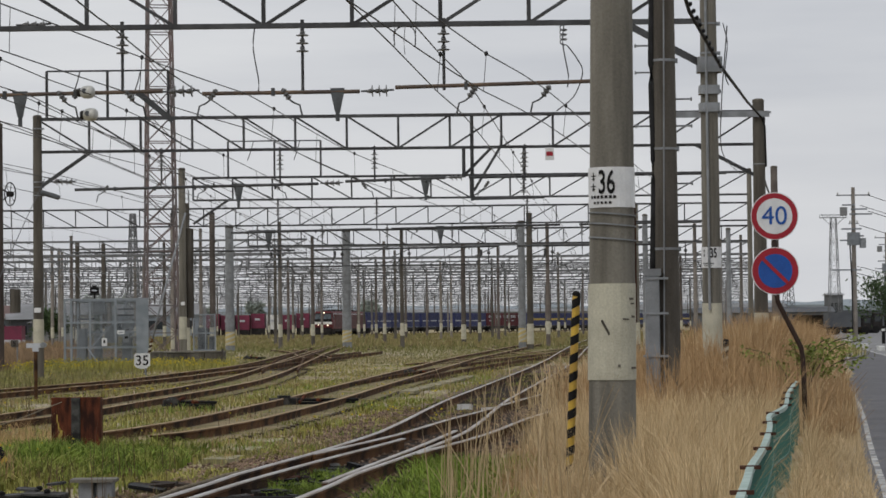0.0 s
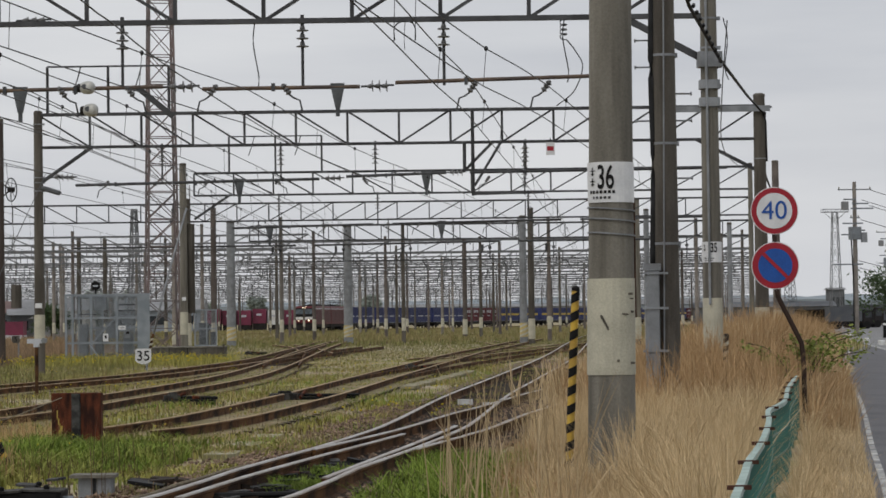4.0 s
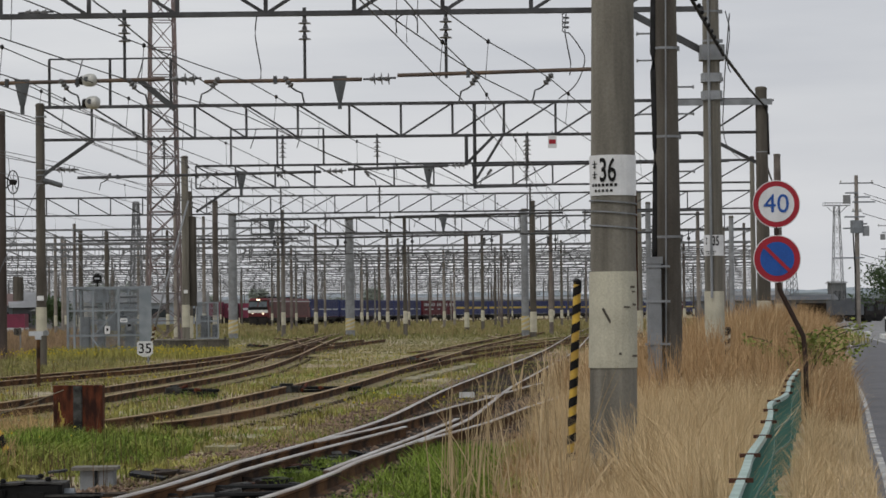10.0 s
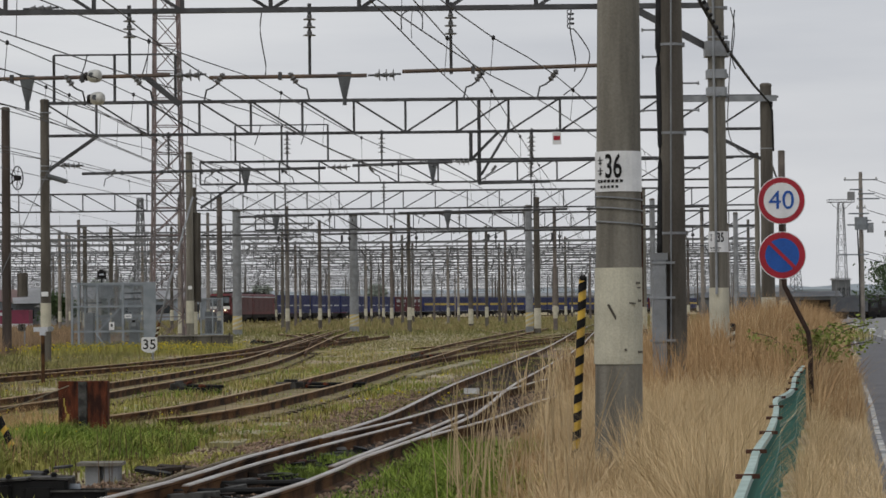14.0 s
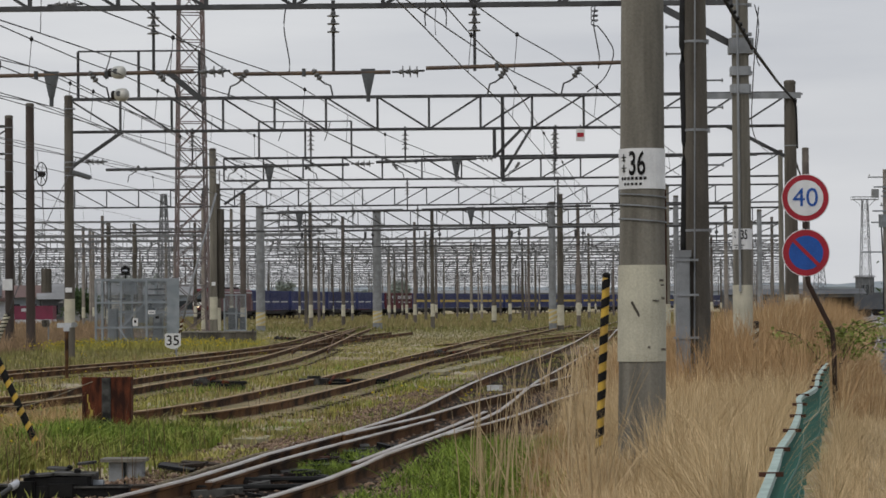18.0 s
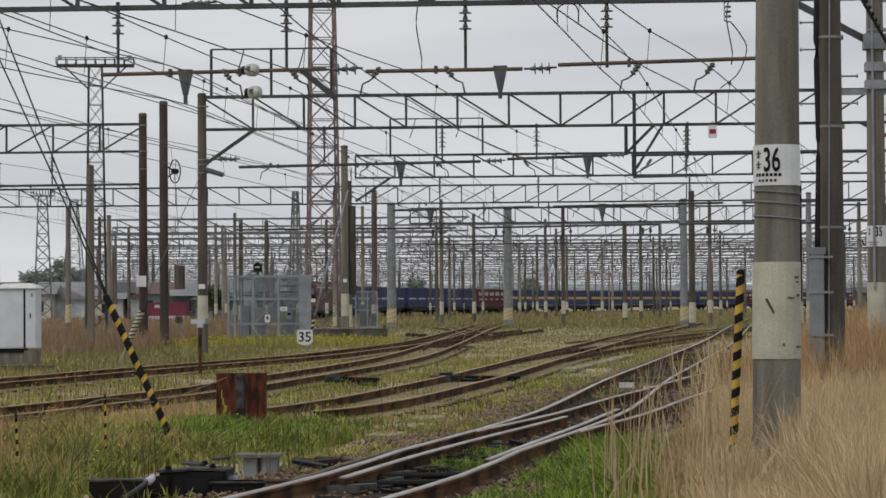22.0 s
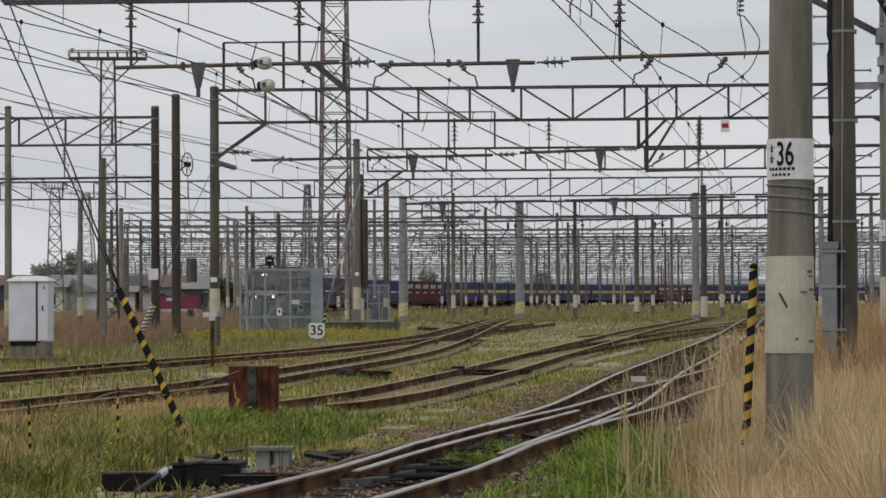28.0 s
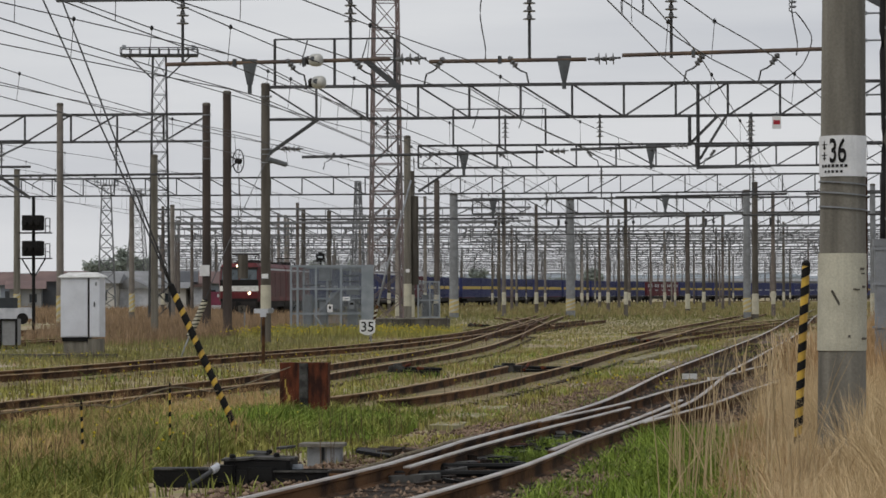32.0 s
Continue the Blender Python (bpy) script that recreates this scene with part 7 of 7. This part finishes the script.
blades("tussock_grass", "coarse brown tussocks between the sidings", M_weed, scatter(12000, 47, (20, 90), (left_edge, right_edge), patch(0.6, 73, 0.22, 0.5, 1.4, 0.12), 1.3), 0.12, 0.012, 0.9, 23, 2)
blades("meadow_grass", "long olive grass along the main track", M_far_grass, scatter(15000, 34, (56, 120), (lambda y: -15 - 0.14 * (y - 40), lambda y: -9.6 - 0.012 * (y - 40)), lambda x, y, r: (0.8 + 0.6 * clump(x, y, 0.3, 50)) if off_rails(x, y, 0.3) and clump(x, y, 0.4, 77) > -0.2 else 0, 1.0), 0.24, 0.02, 0.5, 11, 2)
blades("far_grass", "olive grass over the far yard", M_far_grass, scatter(30000, 39, (95, 270), (lambda y: -14 - 0.02 * (y - 90), lambda y: 6 + 0.09 * (y - 100)), lambda x, y, r: 0.7 + 0.9 * clump(x, y, 0.12, 55), 1.0), 0.11, 0.035, 0.8, 19, 2)
blades("rank_grass", "rank reddish dry grass behind the cabinet", M_rank_dry, scatter(22000, 35, (76, 135), (lambda y: -20 - 0.16 * (y - 76), lambda y: -15.4 - 0.02 * (y - 76)), lambda x, y, r: 0.8 + 0.9 * clump(x, y, 0.25, 51) if off_sidings(x, y) else 0, 1.0), 0.6, 0.024, 0.4, 12, 2)
blades("tawny_grass", "tawny tufts beside the striped stakes", M_tawny, scatter(9000, 36, (19, 34), (lambda y: -6.6 - 0.1 * (y - 22), lambda y: -4.6 - 0.02 * (y - 22)), patch(0.8, 52, 0.0, 0.5, 1.0), 1.0), 0.3, 0.006, 0.8, 13, 3)
blades("green_grass", "rank dark green weeds round the stakes", M_rank, scatter(12000, 37, (17, 28), (lambda y: -5.6 - 0.1 * (y - 18), lambda y: -3.9 - 0.06 * (y - 18)), patch(0.9, 53, -0.15, 0.45, 1.3), 1.0), 0.2, 0.012, 1.0, 14, 3)
blades("rank_weeds", "dark rank weeds mixed into the green tufts", M_rank, scatter(13000, 48, (19, 33), (lambda y: -6.6 - 0.1 * (y - 20), lambda y: -2.9), patch(1.1, 75, -0.05, 0.5, 1.2), 1.0), 0.17, 0.016, 1.2, 24, 3)
blades("tawny_weeds", "tawny dead weeds among the green grass", M_dry_red, scatter(2600, 49, (18, 32), (lambda y: -6.4 - 0.1 * (y - 20), lambda y: -4.2), patch(0.7, 76, 0.0, 0.6, 1.2), 1.0), 0.36, 0.006, 0.6, 25, 3)
blades("weed_stems", "brown dead weed stems standing in the yard", M_weed, scatter(1600, 38, (19, 110), (lambda y: -7.5 - 0.17 * (y - 20), lambda y: -2.8 + 0.02 * (y - 20)), lambda x, y, r: 1.0 if clump(x, y, 0.25, 54) > 0.1 or x < -4.8 - 0.1 * (y - 20) else 0, 1.3), 0.5, 0.009, 0.15, 15, 3)


blades("far_rank_grass", "brown rank grass in the far left of the yard", M_rank_dry, scatter(16000, 89, (135, 262), (lambda y: -0.31 * y, lambda y: -0.135 * y), lambda x, y, r: 0.7 + 0.8 * clump(x, y, 0.12, 90), 1.0), 0.65, 0.06, 0.35, 30, 2)
blades("leafy_weeds", "low leafy weeds round the stakes", M_clover, scatter(14000, 83, (17, 33), (lambda y: -7.2 - 0.1 * (y - 20), lambda y: -3.7 - 0.03 * (y - 18)), patch(0.7, 84, -0.1, 0.5, 1.2), 1.0), 0.12, 0.02, 1.4, 27, 2)
blades("moss_tuft", "green tufts growing between the near rails", M_green, scatter(2600, 85, (22.2, 26), (lambda y: beside_a(y, 0.35)[0], lambda y: beside_a(y, 0.95)[0]), lambda x, y, r: max(0.0, 0.4 + 1.6 * clump(x, y, 1.3, 86)), 1.0), 0.09, 0.01, 1.2, 28, 2)
blades("far_weeds", "brown and olive weeds across the far yard", M_far_weed, scatter(16000, 44, (170, 430), (lambda y: -0.17 * y, lambda y: 0.12 * y), lambda x, y, r: 0.8 + 0.9 * clump(x, y, 0.08, 56), 1.0), 0.4, 0.08, 0.3, 20, 2)
blades("far_weeds", "olive weeds across the far yard", M_far_grass, scatter(22000, 45, (150, 430), (lambda y: -0.17 * y, lambda y: 0.12 * y), lambda x, y, r: 0.8 + 0.9 * clump(x, y, 0.08, 57), 1.0), 0.25, 0.09, 0.5, 21, 2)


def specks(name, label, material, places, size, lift, seed, category="flowers"):
    rnd = random.Random(seed)
    s = Shape()
    for x, y, k in places:
        r = size * rnd.uniform(0.6, 1.3)
        z = lift * k * rnd.uniform(0.6, 1.2)
        s.add([(x - r, y, z), (x, y - r, z + r * 0.3), (x + r, y, z), (x, y + r, z + r * 0.3), (x, y, z + r), (x, y, z - r * 0.6)], [(0, 1, 4), (1, 2, 4), (2, 3, 4), (3, 0, 4), (1, 0, 5), (2, 1, 5), (3, 2, 5), (0, 3, 5)])
    return tagged(new(name, s.mesh(name, material)), label, category, kind="stuff")


specks("yellow_flowers", "small yellow flowers scattered in the yard grass", M_flower, scatter(1500, 41, (34, 110), (lambda y: -13 - 0.14 * (y - 30), lambda y: near_a(y)), lambda x, y, r: 1.0 if clump(x, y, 0.16, 60) > 0.12 and off_rails(x, y) else 0, 1.0), 0.02, 0.12, 16)
blades("wall_weeds", "flowering weeds along the low wall", M_clover, scatter(5200, 81, (88, 99.8), (lambda y: -15.4, lambda y: -8.0), lambda x, y, r: 0.9 + 0.5 * clump(x, y, 0.6, 82), 0.7), 0.36, 0.02, 0.5, 26, 2)
specks("yellow_flowers", "a band of yellow flowers by the low wall", M_flower, scatter(900, 42, (86, 100), (lambda y: -15.5, lambda y: -7.6), lambda x, y, r: 1.0 if clump(x, y, 0.3, 61) > -0.05 else 0, 1.0), 0.028, 0.32, 17)
specks("yellow_flowers", "single yellow flowers by the stakes", M_flower, scatter(40, 43, (21, 30), (lambda y: -7, lambda y: -4), lambda x, y, r: 1.0, 1.0), 0.016, 0.3, 18)


# ballast under the near tracks
def ballast():
    bed = Shape().sweep(spline([p for p in RAIL_A if p[1] < 110], 1.5), [(-1.0, -0.08), (-0.7, -0.015), (1.7, -0.015), (2.0, -0.08)], closed=False)
    tagged(new("ballast_bed", bed.mesh("ballast_bed", M_stone)), "brown ballast under the near siding", "ballast", kind="stuff")
    for rail in (RAIL_D, RAIL_E, RAIL_H):
        bed = Shape().sweep(spline([p for p in rail if p[1] < 110], 1.5), [(-0.7, -0.08), (-0.3, 0.012), (GAUGE + 0.3, 0.012), (GAUGE + 0.7, -0.08)], closed=False)
        tagged(new("track_bed", bed.mesh("track_bed", M_bed)), "soil and thin grass silted up between rusty rails", "track bed", kind="stuff")
    oily = Shape()
    oily.sweep(spline([p for p in RAIL_A if p[1] < 75], 1.5), [(0.03, -0.03), (0.06, 0.0), (GAUGE + 0.15, 0.0), (GAUGE + 0.2, -0.03)], closed=False)
    oily.sweep(spline([p for p in RAIL_A2 if 29 < p[1] < 75], 1.5), [(-0.35, -0.05), (-0.25, 0.004), (GAUGE + 0.3, 0.004), (GAUGE + 0.6, -0.05)], closed=False)
    tagged(new("oily_ballast", oily.mesh("oily_ballast", M_oily)), "dark oily ballast between the near rails", "ballast", kind="stuff")
    rnd = random.Random(71)
    s = Shape()
    ys, xs = [p[1] for p in RAIL_A], [p[0] for p in RAIL_A]
    for i in range(11000):
        y = 17 + 30 * rnd.random() ** 1.3
        r = float(np.interp(y, ys, xs))
        x = r + (rnd.uniform(-1.25, 1.9) if rnd.random() < 0.75 else rnd.uniform(-2.1, -0.1))
        if not off_rails(x, y, 0.07) or (0 < x - r < GAUGE and rnd.random() < 0.45):
            continue
        k = 0.024 * rnd.uniform(0.5, 1.25)
        z = 0.0 + 0.015 * rnd.random() - (0.05 if x < r - 1 else 0)
        p = [(x + rnd.uniform(-k, k) * 0.3 + dx * k * rnd.uniform(0.7, 1.1), y + dy * k * rnd.uniform(0.7, 1.1), z + dz * k * rnd.uniform(0.6, 1)) for dx, dy, dz in ((-1, 0, 0), (0, -1, 0), (1, 0, 0), (0, 1, 0), (0, 0, 1), (0, 0, -1))]
        s.add(p, [(0, 1, 4), (1, 2, 4), (2, 3, 4), (3, 0, 4), (1, 0, 5), (2, 1, 5), (3, 2, 5), (0, 3, 5)])
    tagged(new("ballast_stones", s.mesh("ballast_stones", M_ballast)), "loose brown ballast stones between the rails", "ballast", kind="stuff")


M_ballast = blade_material("loose_stone", (0.08, 0.052, 0.038), (0.31, 0.22, 0.155), 0.2)
ballast()


# a green shrub by the road sign
def shrub(x, y, seed, label, tips, n=40):
    """Arching shoots with small leaves in sprays towards their ends."""
    rnd = random.Random(seed)
    ob = thing("shrub", pose(x, y, 0), label, "shrub")
    v, f = [], []
    for tx, tz in tips:
        ty = rnd.uniform(-0.3, 0.3)
        part("stem", Shape().path(spline([(tx * 0.05, 0, -0.1), (tx * 0.2, ty * 0.3, tz * 0.55), (tx * 0.55, ty * 0.7, tz * 0.9), (tx, ty, tz)], 0.08), 0.007, 5), M_bark, ob)
        for k in range(n):
            t = rnd.uniform(0.4, 1.05)
            p = Vector((tx * (0.2 + 0.8 * t) * min(1, t + 0.15), ty * t, tz * min(0.62 + 0.38 * t, 1.02))) + Vector((rnd.gauss(0, 0.06), rnd.gauss(0, 0.06), rnd.gauss(-0.02, 0.035)))
            d = Vector((rnd.gauss(0.3 * tx, 0.8), rnd.gauss(0, 0.6), rnd.gauss(-0.1, 0.35))).normalized() * rnd.uniform(0.05, 0.095)
            e = d.cross(Vector((rnd.gauss(0, 1), rnd.gauss(0, 1), rnd.gauss(0, 1)))).normalized() * 0.02
            q = len(v)
            v += [p, p + d * 0.5 + e, p + d, p + d * 0.5 - e]
            f.append((q, q + 1, q + 2, q + 3))
    part("foliage", Shape().add(v, f), M_leaf, ob)


shrub(5.0, 35.8, 5, "low arching green shrub behind the sign post", [(-0.75, 1.12), (-0.55, 1.02), (-0.15, 1.22), (0.12, 1.18), (0.3, 1.1), (0.45, 1.25), (0.75, 1.27), (0.85, 1.22), (0.6, 1.0), (0.9, 0.98), (0.25, 0.95), (-0.35, 0.9)], 80)


# ---- the train ----
TRAIN_LINE = [(-4, 20), (-19.5, 90), (-25.3, 125), (-27.9, 150), (-28.5, 177), (-28.5, 200), (-29.31, 225), (-30.26, 255), (-29.66, 285), (-27.62, 309), (-24.73, 327), (-21.08, 348), (-17.29, 372), (-12.01, 402), (-5.37, 434), (9.0, 480), (26.5, 520), (50, 590), (74, 680), (98, 790), (126, 930), (160, 1100)]
LINE = spline(TRAIN_LINE, 2.0)
RUN = [0.0]
for a, b in zip(LINE, LINE[1:]):
    RUN.append(RUN[-1] + (b - a).length)
START = next(r for r, p in zip(RUN, LINE) if p.y >= 370.5)


def along(run):
    """Place and heading on the train's track, run metres from its near end."""
    x, y = np.interp(run, RUN, [p.x for p in LINE]), np.interp(run, RUN, [p.y for p in LINE])
    return float(x), float(y)


def ride(back, t):
    """The pose, at t seconds, of a vehicle whose middle is back metres behind the engine's front."""
    u = min(max((t - 15) / 14, 0.0), 1.0)
    run = START - (2.0 + 3.165 * t + 0.1056 * t * t - 0.00015 * t ** 3 - 2.6 * u * u * (3 - 2 * u) + 0.12 * max(t - 28, 0) ** 2) + back
    (x0, y0), (x1, y1) = along(run - 6), along(run + 6)
    return pose((x0 + x1) / 2, (y0 + y1) / 2, 0.1, 0, 0, math.degrees(math.atan2(y0 - y1, x0 - x1)) + 90)


track("main line of the goods train", [(p.x - 0.56, p.y) for p in LINE[::8] if 100 < p.y < 620], 0.1, M_rail_dull, False)
MOVING = []


def bogies(ob, places, r=0.42):
    """Two bogies, each a frame with wheels."""
    for y in places:
        b = part("bogie", Shape().box(-1.0, y - 1.3, 0.35, 1.0, y + 1.3, 0.6), M_wagon, ob)
        for dy in (-0.95, 0.95):
            w = Shape()
            for x in (-0.56, 0.56):
                w.tube((x - 0.06, y + dy, r), (x + 0.06, y + dy, r), r, None, 14)
            w.tube((-0.56, y + dy, r), (0.56, y + dy, r), 0.07, None, 6)
            part("wheelset", w, M_wagon, b)


def wagon():
    """A flat container wagon 20 m long; its length lies along y, the front at -y."""
    ob = thing("container_wagon", Matrix(), "dark flat wagon carrying containers", "wagon", "goods train")
    part("deck", Shape().box(-1.2, -9.8, 0.85, 1.2, 9.8, 1.02).box(-0.35, -9.5, 0.55, 0.35, 9.5, 0.85).box(-1.25, -7.5, 0.62, -1.1, 7.5, 0.85).box(1.1, -7.5, 0.62, 1.25, 7.5, 0.85), M_wagon, ob)
    bogies(ob, (-7, 7))
    part("coupler", Shape().box(-0.12, -10.25, 0.75, 0.12, -9.8, 0.95).box(-0.12, 9.8, 0.75, 0.12, 10.25, 0.95), M_wagon, ob)
    return ob


def container(length, body, stripe, label):
    """A freight container with corner posts, pressed ribs and stripes."""
    ob = thing("freight_container", Matrix(), label, "container", "goods train")
    h = length / 2
    s = Shape().box(-1.2, -h + 0.06, 0.06, 1.2, h - 0.06, 2.46)
    part("body", s, body, ob)
    for x in (-1, 1):
        for y in (-1, 1):
            part("corner_post", Shape().box(x * 1.18 - 0.05, y * (h - 0.05) - 0.05, 0, x * 1.18 + 0.05, y * (h - 0.05) + 0.05, 2.5), body, ob)
        r = Shape()
        n = int(length / 0.3)
        for i in range(n):
            y = -h + 0.2 + (length - 0.4) * i / (n - 1)
            r.box(x * 1.21 - 0.015, y - 0.07, 0.15, x * 1.21 + 0.015, y + 0.07, 2.38)
        part("ribs", r, body, ob)
        if stripe == "white":
            for a, b in ((-h + 0.5, -0.6), (0.6, h - 0.5)):
                part("stripe", Shape().box(x * 1.232 - 0.004, a, 1.0, x * 1.232 + 0.004, b, 1.16), M_mark_white, ob)
        elif stripe == "yellow":
            part("stripe", Shape().box(x * 1.232 - 0.004, -h + 0.1, 1.05, x * 1.232 + 0.004, h - 0.1, 1.42), M_mark_yellow, ob)
        elif stripe == "marks":
            for k in range(3):
                y = -h * 0.62 + k * h * 0.5
                part("lettering_bar", Shape().box(x * 1.232 - 0.004, y, 1.55, x * 1.232 + 0.004, y + h * 0.3, 2.05), M_mark_white, ob)
            part("lettering_bar", Shape().box(x * 1.232 - 0.004, -h * 0.5, 0.95, x * 1.232 + 0.004, h * 0.35, 1.1), M_mark_white, ob)
    return ob


def engine_half(front):
    """One half of the twin-unit engine; its cab is at -y. front: the leading half, lamps lit."""
    ob = thing("electric_locomotive", Matrix(), "dark red twin-unit electric freight engine, lamps lit" if front else "trailing half of the dark red electric freight engine", "locomotive", "goods train")
    ring = [(-1.4, -5.8), (-1.25, -6.15), (1.25, -6.15), (1.4, -5.8), (1.4, 6.05), (1.3, 6.15), (-1.3, 6.15), (-1.4, 6.05)]
    v = [(x, y, 1.0) for x, y in ring] + [(x, y, 2.1) for x, y in ring] + [(x * 0.98, y + (0.3 if y < 0 else 0), 3.3) for x, y in ring] + [(x * 0.84, y + (0.5 if y < 0 else 0), 3.55) for x, y in ring]
    f = [(k * 8 + i, k * 8 + (i + 1) % 8, (k + 1) * 8 + (i + 1) % 8, (k + 1) * 8 + i) for k in range(3) for i in range(8)] + [tuple(range(8))[::-1], tuple(range(24, 32))]
    part("body", Shape().add(v, f), M_loco_red, ob)
    part("front_band", Shape().box(-1.3, -6.18, 1.66, 1.3, -6.1, 2.02), M_white, ob, "white front band")
    part("dark_band", Shape().box(-1.28, -6.175, 2.02, 1.28, -6.0, 2.42), M_black, ob)
    for x in (-0.62, 0.62):
        part("windscreen", Shape().add([(x - 0.56, -6.12, 2.43), (x + 0.56, -6.12, 2.43), (x + 0.54, -5.94, 3.12), (x - 0.54, -5.94, 3.12), (x - 0.56, -5.9, 2.43), (x + 0.56, -5.9, 2.43), (x + 0.54, -5.8, 3.12), (x - 0.54, -5.8, 3.12)], [(0, 1, 2, 3), (7, 6, 5, 4), (0, 4, 5, 1), (1, 5, 6, 2), (2, 6, 7, 3), (3, 7, 4, 0)]), M_glass_sky, ob)
        part("wiper", Shape().bar((x, -6.14, 2.45), (x + 0.25, -6.03, 2.9), 0.02), M_black, ob)
        part("headlight", Shape().tube((x * 1.13, -6.22, 1.53), (x * 1.13, -6.1, 1.53), 0.1 if x > 0 else 0.075, None, 14), M_lamp_on if front else M_glass, ob, "lit headlight" if front else "")
    for x in (-0.13, 0.13):
        part("upper_headlight", Shape().tube((x, -5.98, 3.34), (x, -5.7, 3.34), 0.085, None, 14), M_lamp_on if front else M_glass, ob, "lit roof lamp" if front else "")
    part("brow", Shape().box(-1.24, -6.0, 3.14, 1.24, -5.75, 3.26), M_wagon, ob)
    part("front_apron", Shape().box(-1.25, -6.175, 0.98, 1.25, -6.1, 1.18), M_black, ob)
    part("buffer_beam", Shape().box(-1.2, -6.3, 0.5, 1.2, -5.9, 0.98, bevel=0.1), M_wagon, ob)
    part("plough", Shape().box(-1.05, -6.25, 0.12, 1.05, -6.0, 0.5), M_wagon, ob)
    part("coupler", Shape().box(-0.14, -6.5, 0.7, 0.14, -6.2, 0.95), M_grey_dark, ob)
    part("underframe", Shape().box(-1.3, -5.7, 0.6, 1.3, 6.0, 1.0), M_wagon, ob)
    for x in (-1, 1):
        for y in (-3.9, -1.5, 0.9, 3.3):
            p = part("side_panel", Shape().box(x * 1.405 - 0.01, y, 1.3, x * 1.405 + 0.01, y + 2.2, 2.95), M_loco_panel, ob)
        part("eaves_strip", Shape().box(x * 1.38 - 0.025, -5.5, 3.1, x * 1.38 + 0.025, 6.0, 3.22), M_mark_white, ob, "pale line under the roof")
        part("side_window", Shape().box(x * 1.39 - 0.02, -5.5, 2.35, x * 1.39 + 0.02, -4.9, 3.0), M_glass, ob)
        part("cab_door", Shape().box(x * 1.405 - 0.01, -4.75, 1.05, x * 1.405 + 0.01, -4.15, 3.0), M_loco_red, ob)
        part("handrail", Shape().tube((x * 1.43, -4.82, 1.1), (x * 1.43, -4.82, 2.2), 0.02, None, 6), M_steel, ob)
    pan = part("pantograph", Shape().box(-0.7, -3.8, 3.54, 0.7, -1.9, 3.62), M_wagon, ob, "folded roof current collector")
    for sx in (-1, 1):
        part("lower_arm", Shape().bar((sx * 0.6, -3.6, 3.6), (sx * 0.5, -2.2, 3.95), 0.06), M_wagon, pan)
        part("upper_arm", Shape().bar((sx * 0.5, -2.2, 3.95), (sx * 0.75, -3.5, 4.15), 0.05), M_wagon, pan)
    for yy in (-3.5, -3.2):
        part("contact_strip", Shape().bar((-0.9, yy, 4.14), (0.9, yy, 4.14), 0.07), M_wagon, pan)
    part("roof_gear", Shape().box(-0.7, -0.6, 3.54, 0.7, 1.6, 3.8, bevel=0.1).box(-0.55, 2.6, 3.54, 0.55, 4.8, 3.75, bevel=0.1).box(-0.25, -5.0, 3.5, 0.25, -4.5, 3.68), M_wagon, ob)
    bogies(ob, (-3.6, 3.4), 0.52)
    return ob


def train():
    MOVING.append((engine_half(True), 6.3, 0.0, 0.0))
    MOVING.append((engine_half(False), 18.75, 180.0, 0.0))
    first = wagon()
    kinds = {"blue": container(9.4, M_blue, "white", "dark blue freight container with a white line"),
             "yellow": container(9.4, M_blue, "yellow", "dark blue freight container with a yellow stripe"),
             "red": container(3.75, M_red, "marks", "dark red freight container with white marking bars")}
    used = set()
    order = ["blue"] * 4 + ["red"] + ["yellow"] * 7 + ["red", "yellow", "yellow", "blue", "blue", "red", "yellow", "yellow", "red", "blue", "blue"]
    for i, kind in enumerate(order):
        back = 25.4 + 10.2 + i * 20.5
        w = first if i == 0 else copy_thing(first, Matrix())
        MOVING.append((w, back, 0.0, 0.0))
        for dy in ((-4.85, 4.85) if kind != "red" else (-7.8, -3.9, 0.0, 3.9, 7.8)):
            c = kinds[kind] if kind not in used else copy_thing(kinds[kind], Matrix())
            used.add(kind)
            MOVING.append((c, back, dy, 1.02))


train()


def motions():
    """The train rolls in from the yard's far side, gaining speed."""
    for ob, back, dy, up in MOVING:
        turned = pose(0, 0, 0, 0, 0, 180) if dy == 180 else pose(0, dy, up)
        walk(ob, [(t, ride(back, t) @ turned) for t in range(0, 33, 2)])


motions()
